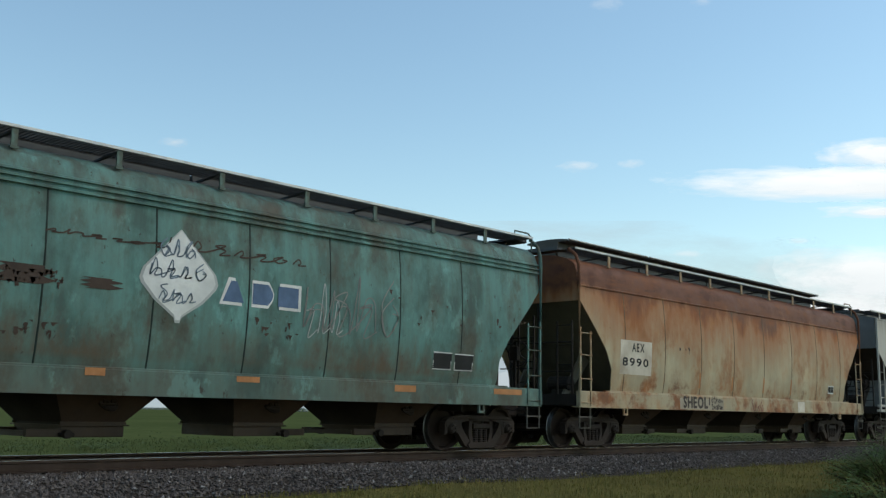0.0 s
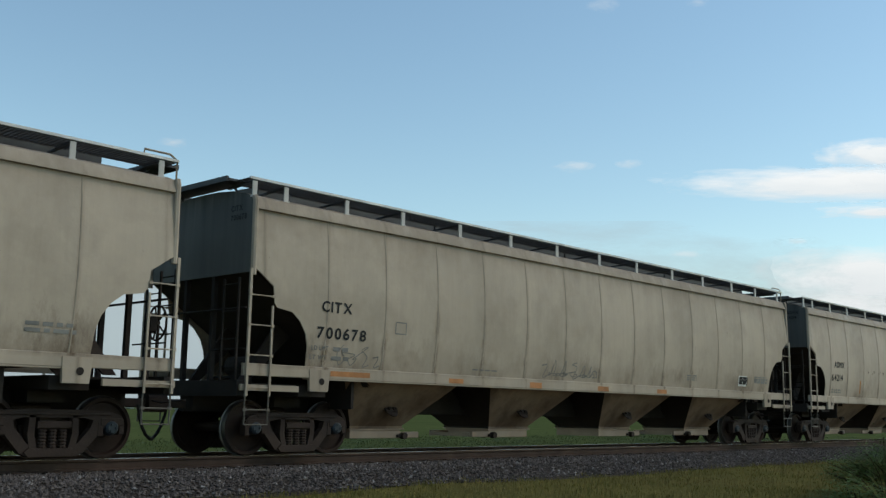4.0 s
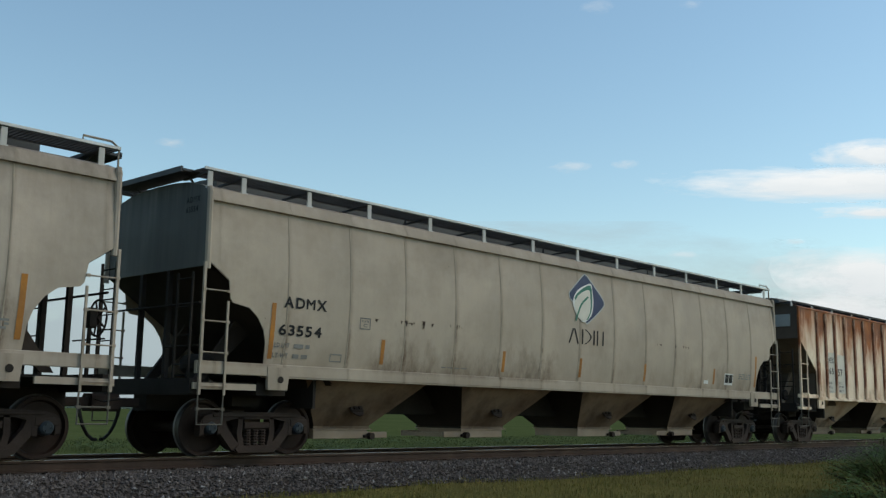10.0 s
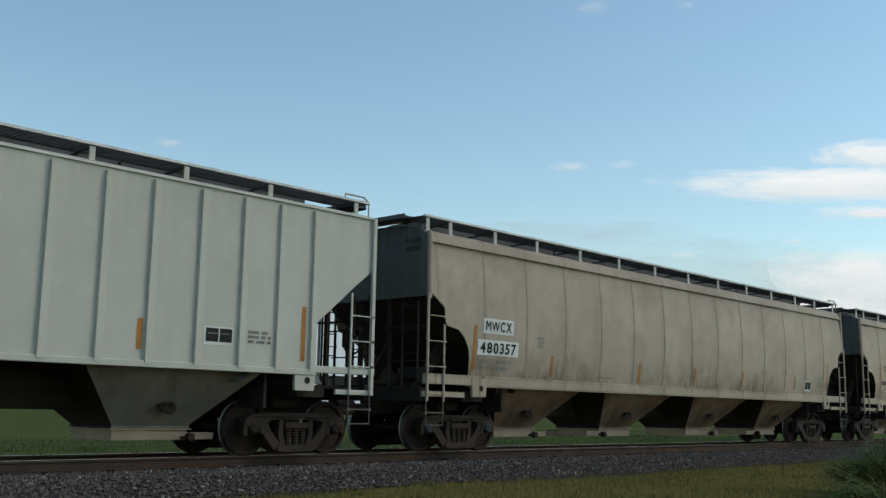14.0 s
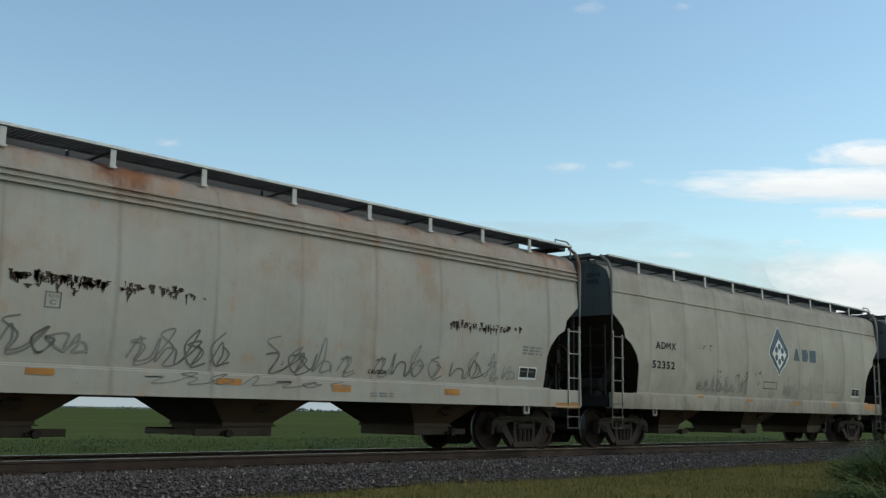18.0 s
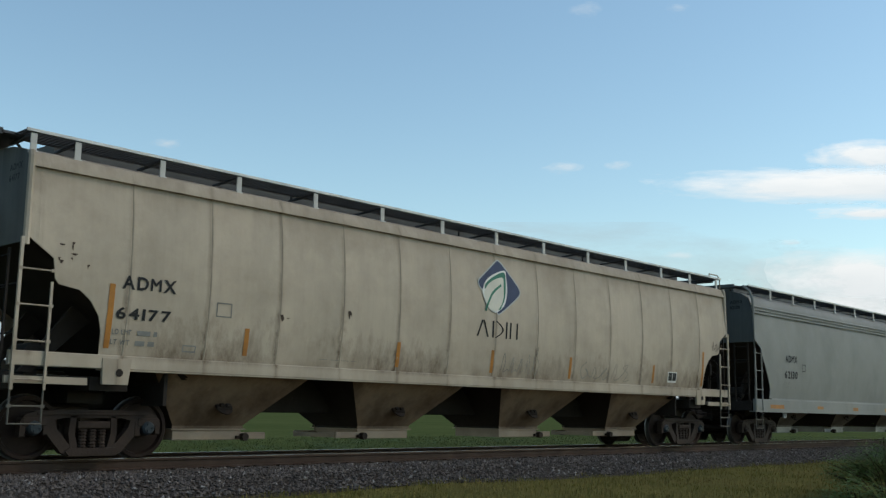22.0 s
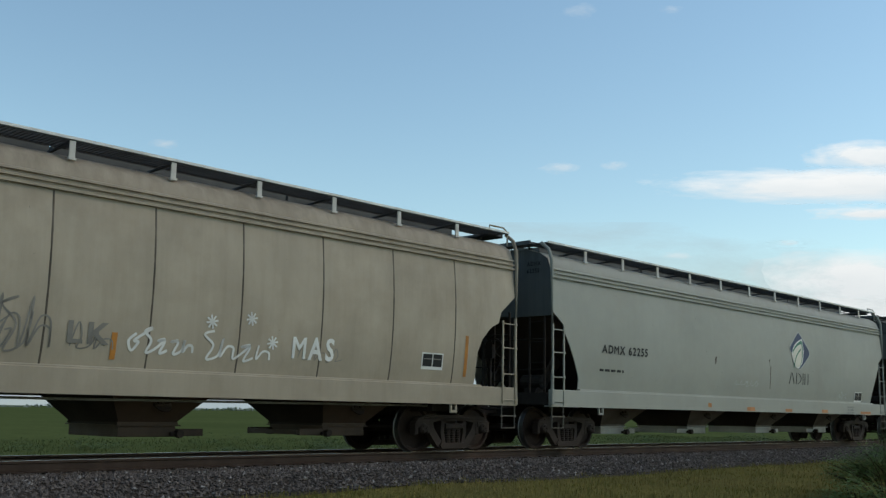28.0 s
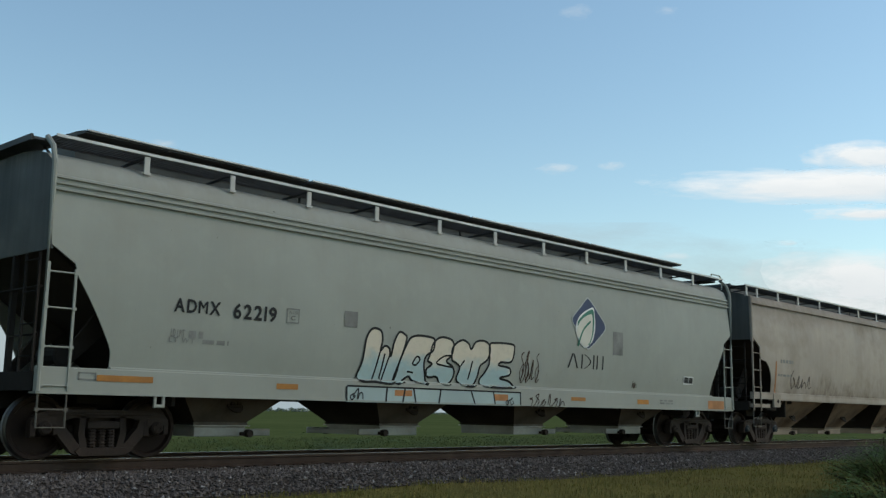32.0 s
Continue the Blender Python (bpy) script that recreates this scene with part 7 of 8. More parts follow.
c.scuffs(4.88, 6.32, 2.35, 2.44, 8)
c.stripes(1.68, 2.55, 18.85)
c.bars(18.24, 18.44, 1.89, 2.03, GREY_STENCIL, 2)
c = On("55578")
c.text("TILX", 1.58, 2.25, 2.62, 2.81)
c.text("55578", 1.53, 2.42, 2.16, 2.36)
c.limits("LD LMT", 1.49, 2.31, 2.00, 2.03)
c.limits("LT WT", 1.45, 2.30, 1.83, 1.86)
c.box_line(1.48, 1.76, 1.62, 1.74, GREY_STENCIL)
c.box_line(3.45, 3.69, 2.36, 2.60, GREY_STENCIL)
c.stripes(1.65, 2.55, 1.38)
c.stripes(1.64, 2.08, 4.34)
c.stripes(1.64, 2.07, 7.27)
c.stripes(1.62, 2.07, 10.18)
c.stripes(1.63, 2.04, 13.22)
c.stripes(1.66, 2.51, 16.34)
c.bars(4.99, 5.36, 1.62, 1.75, GREY_STENCIL, 3)
c.bars(5.92, 6.29, 1.65, 1.86, GREY_STENCIL, 4)
c.bars(11.28, 11.70, 1.67, 1.85, GREY_STENCIL, 4)
c.plate(14.19, 14.75, 1.66, 1.94)
c.bars(15.11, 15.79, 1.82, 1.97, GREY_STENCIL, 3)
c.rect("sticker", 8.61, 8.84, 1.66, 1.78, WHITE_PAINT, "white sticker")
c.bars(16.32, 17.49, 3.78, 3.81)
c = On("63831")
c.text("ADMX", 1.82, 2.72, 2.46, 2.62)
c.text("63831", 1.66, 2.60, 1.98, 2.15)
c.limits("LD LMT", 1.61, 2.52, 1.70, 1.76)
c.stripes(1.66, 2.49, 1.50)
c.stripes(1.59, 2.02, 4.06)
c.box_line(3.56, 3.80, 2.15, 2.42, GREY_STENCIL)
c.leaf(9.43, 10.73, 2.87, 3.84)
c.brand(9.39, 10.75, 2.35, 2.67, BLACK_PAINT, True)
c.stripes(1.64, 2.07, 7.33)
c.stripes(1.62, 2.05, 9.97)
c.stripes(1.62, 2.04, 12.64)
c.stripes(1.59, 2.04, 16.12)
c.stripes(1.61, 2.50, 18.93)
c.plate(16.72, 17.27, 1.61, 1.90)
c.rect("sticker", 15.57, 15.88, 1.60, 1.72, WHITE_PAINT, "white sticker")
c.bars(17.75, 18.63, 1.75, 1.97, GREY_STENCIL, 3)
c.bars(13.27, 13.77, 1.61, 1.81, GREY_STENCIL, 4)
c.scuffs(4.42, 5.18, 2.41, 2.46, 14)
c.scuffs(5.43, 6.08, 2.42, 2.44, 8)
c = On("63685")
c.text("ADMX", 1.70, 2.61, 2.50, 2.68)
c.text("63685", 1.65, 2.57, 2.06, 2.24)
c.limits("LD LMT", 1.62, 2.38, 1.84, 1.86)
c.limits("LT WT", 1.60, 2.35, 1.69, 1.70)
c.stripes(1.69, 2.57, 1.46)
c.stripes(1.63, 2.07, 3.95)
c.stripes(1.63, 2.06, 7.37)
c.stripes(1.62, 2.07, 10.05)
c.stripes(1.62, 2.04, 12.75)
c.stripes(1.64, 2.04, 16.31)
c.stripes(1.65, 2.54, 19.01)
c.box_line(3.36, 3.63, 2.22, 2.46, GREY_STENCIL)
c.box_line(2.77, 3.05, 1.65, 1.78, GREY_STENCIL)
c.leaf(9.59, 10.84, 2.87, 3.86)
c.brand(9.48, 10.81, 2.32, 2.67, BLACK_PAINT, True)
c.plate(16.89, 17.33, 1.62, 1.90)
c.bars(17.83, 18.53, 1.78, 1.94, GREY_STENCIL, 3)
c.bars(5.64, 6.38, 1.63, 1.67)
c.scuffs(5.66, 6.74, 2.42, 2.45, 12)
c.scuffs(12.48, 13.32, 2.39, 2.49, 7)
c.scuffs(13.86, 14.39, 2.38, 2.48, 5)
c = On("63554")
c.text("ADMX", 1.67, 2.60, 2.47, 2.65)
c.text("63554", 1.60, 2.52, 2.01, 2.18)
c.limits("LD LMT", 1.54, 2.29, 1.80, 1.84)
c.limits("LT WT", 1.52, 2.29, 1.63, 1.67)
c.stripes(1.60, 2.52, 1.38)
c.stripes(1.62, 2.07, 4.00)
c.stripes(1.62, 2.05, 7.46)
c.stripes(1.61, 2.04, 10.18)
c.stripes(1.61, 2.03, 12.88)
c.stripes(1.65, 2.06, 16.33)
c.box_line(3.39, 3.65, 2.22, 2.43, GREY_STENCIL)
c.box_line(2.76, 3.03, 1.61, 1.75, GREY_STENCIL)
c.leaf(9.73, 11.04, 2.89, 3.90)
c.brand(9.66, 11.03, 2.36, 2.70, BLACK_PAINT, True)
c.plate(16.92, 17.39, 1.65, 1.96)
c.bars(5.61, 6.35, 1.63, 1.66)
c.scuffs(3.78, 5.27, 2.41, 2.43, 10)
c.scuffs(5.75, 6.16, 2.43, 2.46, 4)
c.scuffs(13.33, 15.59, 2.54, 2.55, 7)
c.stripes(1.63, 2.51, 18.84)
c.rect("sticker", 15.81, 16.04, 1.65, 1.74, WHITE_PAINT, "white sticker")
c.bars(17.72, 18.44, 1.83, 2.00, GREY_STENCIL, 3)
c = On("16557")
c.rect("pale_patch", 2.29, 2.85, 1.61, 2.91, LEAF_PALE, "pale cream repainted patch")
c.rect("pale_patch", 3.04, 3.66, 1.61, 2.87, LEAF_PALE, "pale cream repainted patch")
c.text("AEX", 2.32, 2.75, 2.58, 2.76)
c.text("165", 2.26, 2.71, 2.22, 2.41)
c.text("57", 3.06, 3.41, 2.18, 2.40)
c.bars(2.31, 2.59, 1.62, 2.03, GREY_STENCIL, 3)
c.bars(3.11, 3.48, 1.65, 2.03, GREY_STENCIL, 3)
c.stripes(1.65, 2.56, 1.66, mat=ORANGE_OLD)
c.stripes(1.63, 2.08, 4.71, mat=ORANGE_OLD)
c.stripes(1.65, 2.10, 7.27, mat=ORANGE_OLD)
c.bars(8.24, 8.78, 1.64, 2.10, GREY_STENCIL, 3)
c.strip("white_patch", [(3.15, 16.0, 16.12), (3.3, 15.97, 16.3), (3.5, 15.99, 16.5), (3.75, 15.96, 16.72), (4.0, 16.0, 16.8), (4.17, 15.97, 16.8)], WHITE_PAINT, "ragged white repainted patch")
c.rect("white_patch", 11.03, 11.60, 1.66, 2.26, WHITE_PAINT, "white sprayed patch")
c.rect("white_patch", 11.64, 12.24, 1.65, 2.10, WHITE_PAINT, "white sprayed patch")
c.scribble(11.07, 11.57, 1.67, 2.09, GREY_SPRAY, 0.02, 4, lift=0.012)
c.rect("stencil_panel", 12.60, 13.07, 1.68, 2.02, SOOT, "dark stencil panel")
c.rect("stencil_panel", 13.38, 13.84, 1.67, 2.02, SOOT, "dark stencil panel")
c.bars(14.13, 14.55, 1.86, 1.99, GREY_STENCIL, 3)
c.stripes(1.68, 2.13, 12.28, mat=ORANGE_OLD)
c.stripes(1.54, 2.57, 15.29, mat=ORANGE_OLD)
part("number_plate", Shape().box(-c.h + 0.09, -c.h + 0.112, -1.35, -0.75, 3.62, 4.0), PALE_GREY, c.root, "small pale number plate on the end wall")
c = On("15488")
c.rect("number_panel", 3.11, 3.76, 2.73, 3.00, WHITE_PAINT, "white number panel")
c.rect("number_panel", 3.95, 4.59, 2.72, 3.00, WHITE_PAINT, "white number panel")
c.text("AEX", 3.19, 3.68, 2.80, 2.95, BLACK_PAINT, 0.014)
for z_, word in ((3.80, "AEX"), (3.58, "15466")):
    part("number_plate", Shape().box(-c.h + 0.09, -c.h + 0.112, -1.3, -0.8, z_, z_ + 0.14), WHITE_PAINT, c.root, "small white number plate on the end wall")
c.text("15466", 4.01, 4.54, 2.79, 2.95, BLACK_PAINT, 0.014)
c.rect("blue_panel", 3.06, 3.72, 2.20, 2.61, BLUE_PANEL, "faded blue painted panel")
c.rect("blue_panel", 3.89, 4.57, 2.21, 2.62, BLUE_PANEL, "faded blue painted panel")
c.rect("blue_panel", 4.73, 5.39, 2.20, 2.59, BLUE_PANEL, "faded blue painted panel")
c.box_line(13.43, 13.88, 1.74, 2.32, WHITE_PAINT)
for z0_, z1_, d_ in ((1.54, 2.48, 1.48), (1.52, 2.02, 3.77), (1.50, 1.99, 6.25), (1.54, 2.03, 8.95), (1.57, 2.05, 11.6), (1.57, 2.0, 14.06), (1.57, 2.44, 15.53)):
    c.stripes(z0_, z1_, d_, lift=0.05, w=0.105)

c = On("7286")
c.text("AD", 2.39, 2.76, 2.48, 2.64)
c.text("MX", 3.28, 3.65, 2.46, 2.62)
c.text("72", 2.39, 2.72, 1.96, 2.16)
c.text("86", 3.25, 3.58, 1.94, 2.14)
c.bars(2.40, 2.69, 1.65, 1.79, GREY_STENCIL, 2)
c.bars(3.14, 3.42, 1.64, 1.77, GREY_STENCIL, 2)
c.limits("LD LMT", 3.81, 4.32, 1.65, 1.71)
c.box_line(4.01, 4.19, 2.20, 2.42, GREY_STENCIL)
c.stripes(1.63, 2.51, 1.74)
c.stripes(1.44, 2.04, 4.83)
c.stripes(1.46, 2.04, 7.38)
c.stripes(1.46, 2.01, 9.99)
c.plate(13.37, 13.92, 1.76, 2.05)
c.bars(14.20, 14.66, 1.83, 2.06, GREY_STENCIL, 3)
c.stripes(1.62, 2.08, 12.26)
c.stripes(1.59, 2.51, 15.34)
c = On("480357")
c.rect("number_panel", 1.72, 2.68, 2.38, 2.69, WHITE_PAINT, "white number panel")
c.rect("number_panel", 1.57, 2.87, 1.94, 2.25, WHITE_PAINT, "white number panel")
c.text("MWCX", 1.79, 2.61, 2.44, 2.64, BLACK_PAINT, 0.014)
c.text("480357", 1.64, 2.78, 1.99, 2.20, BLACK_PAINT, 0.014)
c.limits("LD LMT", 1.58, 2.63, 1.79, 1.80)
c.limits("LT WT", 1.56, 2.60, 1.65, 1.66)
c.stripes(1.63, 2.53, 1.48)
c.stripes(1.59, 2.04, 4.07)
c.stripes(1.56, 2.04, 7.60)
c.stripes(1.58, 2.03, 10.26)
c.stripes(1.62, 2.05, 12.93)
c.stripes(1.64, 2.02, 16.31)
c.box_line(3.51, 3.73, 2.19, 2.41, GREY_STENCIL)
c.bars(5.75, 6.51, 1.62, 1.66)
c.plate(17.03, 17.49, 1.62, 1.92)
c.bars(17.93, 18.68, 1.77, 1.93, GREY_STENCIL, 3)
c.stripes(1.67, 2.56, 19.16)
c = On("649x")
c.text("TILX", 2.02, 2.64, 2.46, 2.68)
c.bars(1.84, 2.94, 2.00, 2.22, BLACK_PAINT)
c.stripes(1.68, 2.63, 1.69)
c.stripes(1.58, 1.96, 4.06)
c.stripes(1.60, 1.96, 6.25)
c.stripes(1.66, 2.11, 16.42)
c.stripes(1.62, 2.54, 18.94)
c.plate(17.03, 17.49, 1.67, 1.95)
c.bars(17.85, 18.59, 1.82, 2.02, GREY_STENCIL, 3)
c.rect("sticker", 18.21, 18.35, 1.34, 1.44, RED_SPRAY, "small red square sticker")
c.rect("sticker", 16.01, 16.24, 1.65, 1.81, WHITE_PAINT, "white sticker")
c.scribble(15.79, 16.14, 1.88, 2.09, BLUE_SPRAY, 0.02, 2)
c.bars(19.13, 20.02, 3.81, 3.84)
c = On("9001")
c.rect("number_panel", 1.95, 3.15, 1.91, 2.64, WHITE_PAINT, "white number panel")
c.text("AEX", 2.26, 2.91, 2.37, 2.57, BLACK_PAINT, 0.014)
c.text("9001", 2.01, 3.05, 2.01, 2.20, BLACK_PAINT, 0.014)
c.rect("sill_patch", 4.51, 7.26, 0.93, 1.28, CREAM_SPRAY, "cream patch painted over the sill")
c.rect("sill_patch", 12.65, 13.18, 0.94, 1.27, CREAM_SPRAY, "cream patch painted over the sill")
c.bars(3.19, 3.69, 1.53, 1.62, WHITE_PAINT)
c.stripes(1.48, 2.42, 1.42, mat=ORANGE_OLD)
c.stripes(1.51, 1.91, 3.85, mat=ORANGE_OLD)
c.stripes(1.43, 1.88, 6.99, mat=ORANGE_OLD)
c.stripes(1.11, 1.73, 8.36, mat=ORANGE_OLD)
c.stripes(1.44, 1.86, 9.99, mat=ORANGE_OLD)
c.stripes(1.44, 1.86, 12.27, mat=ORANGE_OLD)
c.rect("stencil_panel", 13.71, 14.16, 1.56, 1.84, SOOT, "dark stencil panel")
c.scuffs(4.51, 5.47, 2.42, 2.53, 4)
c = On("10595")
c.text("CEFX", 1.60, 2.39, 2.33, 2.51)
c.text("10595", 1.56, 2.31, 1.83, 2.01)
c.scuffs(3.61, 6.51, 2.36, 2.49, 16)
c.plate(14.30, 14.90, 1.49, 1.76)
c.box_line(3.90, 4.14, 2.11, 2.34, GREY_STENCIL)
c.sill_tape(1.19, 1.28, (3.71, 4.12))
c.sill_tape(1.15, 1.25, (6.77, 7.23))
c.sill_tape(1.10, 1.22, (9.14, 9.56))
c.sill_tape(1.11, 1.23, (11.98, 12.40))
c.sill_tape(0.92, 1.03, (15.52, 16.44))
c.scribble(3.31, 4.72, 1.49, 2.01, GREY_SPRAY, 0.035, 3, 2)
c.scribble(5.22, 7.15, 1.43, 1.97, GREY_SPRAY, 0.035, 4, 2)
c.scribble(7.67, 9.82, 1.40, 2.01, GREY_SPRAY, 0.035, 4, 2)
c.scribble(10.14, 12.04, 1.43, 2.02, GREY_SPRAY, 0.03, 4, 2)
c.scribble(12.18, 14.30, 1.45, 1.98, GREY_SPRAY, 0.03, 4, 2)
c.scribble(5.45, 9.69, 1.15, 1.32, GREY_SPRAY, 0.02, 7)
c.scuffs(3.35, 4.87, 2.46, 2.57, 110)
c.scuffs(5.04, 6.25, 2.44, 2.57, 36)
c.scuffs(12.01, 14.29, 2.43, 2.55, 70)
c.text("CAUTION", 10.02, 10.47, 1.45, 1.52)
c.bars(14.39, 15.07, 2.02, 2.22, GREY_STENCIL, 3)
c.bars(10.04, 10.60, 1.03, 1.13, GREY_STENCIL, 2)
c = On("52352")
c.text("ADMX", 1.95, 2.93, 2.45, 2.62)
c.text("52352", 1.81, 2.88, 1.96, 2.14)
c.diamond(8.18, 9.56, 2.02, 3.47, SLATE, WHITE_PAINT)
c.brand(9.86, 11.48, 2.52, 2.89, SLATE)
c.plate(14.35, 15.02, 1.50, 1.80)
c.box_line(7.89, 8.75, 1.61, 1.82, SOOT)
c.scribble(4.04, 6.22, 1.45, 1.87, GREY_SPRAY, 0.035, 6, 2)
c.scribble(6.27, 6.89, 1.48, 2.04, GREY_SPRAY, 0.03, 3)
c.scribble(9.24, 9.97, 1.43, 2.02, GREY_SPRAY, 0.03, 4)
c.scribble(10.47, 13.89, 1.58, 2.05, GREY_SPRAY, 0.025, 6)
c.sill_tape(1.26, 1.36, (4.05, 4.30))
c.sill_tape(1.22, 1.33, (6.70, 7.13))
c.sill_tape(1.18, 1.27, (9.72, 10.22))
c.sill_tape(1.17, 1.28, (12.53, 13.08))
c.sill_tape(1.11, 1.31, (15.33, 16.26), mat=ORANGE_OLD)
c.scuffs(4.20, 4.82, 2.48, 2.68, 10)
c.scuffs(5.11, 6.87, 1.74, 2.03, 14)
c.scuffs(7.36, 7.93, 1.53, 2.07, 6)
c = On("649760")
c.text("TILX", 1.90, 2.58, 2.49, 2.66)
c.text("649760", 1.75, 2.92, 2.01, 2.18)
c.bars(1.72, 2.77, 1.72, 1.79, GREY_STENCIL, 2)
c.stripes(1.65, 2.57, 1.61)
c.stripes(1.54, 2.06, 4.08)
c.box_line(3.60, 3.91, 2.17, 2.44, GREY_STENCIL)
c.fat("S", 6.72, 7.27, 1.60, 2.25, c.spec["paint"], ORANGE_SPRAY, None, 0.34, 0.03)
c.fat("N", 7.13, 7.65, 1.62, 2.20, c.spec["paint"], ORANGE_SPRAY, None, 0.34, 0.03)
c.stripes(1.61, 2.05, 10.11)
c.stripes(1.60, 2.07, 12.80)
c.stripes(1.60, 2.06, 16.29)
c.stripes(1.64, 2.51, 19.03)
c.stripes(1.65, 2.08, 7.55)
c.text("DO NOT HAMMER ON CAR", 9.52, 10.85, 2.23, 2.31)
c.scuffs(5.9, 6.2, 2.36, 2.50, 7)
c.scribble(10.77, 12.24, 1.66, 2.40, SOOT, 0.028, 5)
c.swollen("R", (14.52, 15.63, 1.50, 2.42), sprayed_blend("mauve_to_teal_spray_paint", (0.20, 0.15, 0.155), (0.05, 0.14, 0.16), 1.6, 2.0), RED_SPRAY, 0.025, lift=0.008)
c.swollen("G", (13.66, 14.66, 1.50, 2.46), TEAL_SPRAY, BLACK_PAINT, 0.025, lift=0.011)
c.rect("sprayed_panel", 14.0, 14.4, 1.33, 1.49, TEAL_SPRAY, "teal spray run down onto the sill", lift=0.004)
c.rect("sprayed_panel", 14.62, 15.1, 1.33, 1.49, TEAL_SPRAY, "teal spray run down onto the sill", lift=0.004)
c.plate(16.96, 17.40, 1.63, 1.91)
c.bars(17.82, 18.64, 1.76, 1.98, GREY_STENCIL, 3)
c.scribble(19.08, 20.32, 2.91, 3.39, GREY_SPRAY, 0.02, 4, 2)
c.bars(5.73, 6.56, 1.70, 1.71)
c.scribble(4.57, 5.17, 1.40, 1.88, SOOT, 0.025, 3)
c.scribble(8.10, 8.56, 1.36, 1.74, SOOT, 0.02, 3)
c.scuffs(5.98, 6.26, 2.38, 2.52, 5)
c = On("30010")
c.text("ADMX", 1.59, 2.44, 2.61, 2.79)
c.text("30010", 1.49, 2.62, 2.16, 2.31)
c.box_line(2.88, 3.13, 2.37, 2.59, GREY_STENCIL)
c.diamond(8.72, 10.09, 1.85, 3.33, FADED_BLUE, WHITE_PAINT)
c.brand(10.32, 11.87, 2.36, 2.73, PALE_BLUE)
c.sill_tape(1.27, 1.37, (1.22, 2.12))
c.sill_tape(1.21, 1.31, (4.31, 4.82))
c.sill_tape(1.19, 1.27, (6.31, 6.90))
c.sill_tape(1.19, 1.28, (8.68, 9.19), mat=ORANGE_OLD)
c.sill_tape(1.19, 1.30, (10.86, 11.39), mat=ORANGE_OLD)
c.sill_tape(1.08, 1.30, (13.71, 14.35), mat=ORANGE_OLD)
c.rect("stencil_panel", 15.89, 16.45, 1.57, 1.84, SOOT, "dark stencil panel")
c.rect("stencil_panel", 3.53, 3.79, 1.11, 1.32, SOOT, "dark stencil panel")
c.scuffs(1.05, 1.62, 3.07, 3.38, 14)
c.scuffs(5.01, 8.90, 2.13, 2.52, 70)
c.scuffs(5.16, 8.77, 1.60, 1.89, 60)
c.scuffs(8.30, 13.30, 1.79, 2.51, 60)
c.scuffs(12.89, 16.95, 1.54, 2.02, 30)
c.rust_patch(0.15, 0.75, 2.75, 3.1)
c = On("64177")
c.text("ADMX", 1.62, 2.52, 2.49, 2.68)
c.text("64177", 1.56, 2.47, 2.05, 2.21)
c.limits("LD LMT", 1.53, 2.27, 1.82, 1.87)
c.limits("LT WT", 1.52, 2.25, 1.67, 1.71)
c.stripes(1.61, 2.54, 1.37)
c.stripes(1.62, 2.06, 3.89)
c.stripes(1.59, 2.05, 7.32)
c.stripes(1.59, 2.05, 10.01)
c.stripes(1.57, 2.04, 12.71)
c.stripes(1.58, 2.02, 16.19)
c.stripes(1.57, 2.48, 19.03)
c.box_line(3.27, 3.56, 2.20, 2.43, GREY_STENCIL)
c.box_line(2.73, 2.97, 1.62, 1.73, GREY_STENCIL)
c.leaf(9.53, 10.81, 2.85, 3.85)
c.brand(9.47, 10.77, 2.31, 2.65, BLACK_PAINT, True)
c.plate(16.88, 17.31, 1.62, 1.89)
c.bars(5.46, 6.32, 1.64, 1.65)
c.scuffs(0.62, 1.13, 2.52, 3.03, 7)
c.scribble(10.31, 11.65, 1.60, 2.19, GREY_SPRAY, 0.015, 5)
c.scribble(13.11, 15.20, 1.59, 1.97, GREY_SPRAY, 0.015, 5)
c.scuffs(6.01, 6.15, 2.39, 2.53, 2)
c.scuffs(4.57, 4.73, 2.18, 2.39, 2)
c.scribble(19.08, 19.70, 2.55, 2.80, SOOT, 0.018, 4)
c = On("62130")
c.text("ADMX", 2.02, 2.84, 2.45, 2.65)
c.text("62130", 1.98, 2.86, 1.97, 2.18)
c.limits("LD LMT", 1.93, 2.46, 1.78, 1.81)
c.limits("LT WT", 1.91, 2.81, 1.66, 1.69)
c.box_line(3.18, 3.43, 2.20, 2.42, BLACK_PAINT)
c.sill_tape(1.05, 1.16, (0.93, 1.85))
c.sill_tape(1.07, 1.16, (4.22, 4.67))
c.sill_tape(1.05, 1.16, (7.08, 7.51))
c.sill_tape(1.05, 1.16, (9.93, 10.38))
c.sill_tape(1.04, 1.15, (12.83, 13.27))
c.sill_tape(1.06, 1.14, (15.65, 16.16))
c.sill_tape(1.09, 1.24, (18.49, 19.44))
c.plate(16.54, 17.10, 1.49, 1.83)
c.plate(16.53, 17.10, 1.56, 1.86)
c.bars(17.24, 17.79, 1.74, 1.82, GREY_STENCIL, 2)
c = On("1312")
c.text("AEX", 1.82, 2.35, 2.23, 2.42)
c.text("1312", 1.70, 2.45, 1.90, 2.10)
c.rect("pale_patch", 9.85, 11.35, 1.45, 1.92, PALE_BLUE, "pale blue-grey stencil patch")
c.rect("stencil_panel", 13.85, 14.46, 1.46, 1.85, BLACK_PAINT, "black stencil panel")
c.rect("stencil_panel", 13.50, 13.80, 1.50, 1.82, PALE_GREY, "pale stencil panel")
c.scribble(1.96, 2.34, 1.45, 1.91, BLUE_SPRAY, 0.018, 1)
c.bars(6.57, 7.30, 1.95, 2.17, GREY_STENCIL, 2)
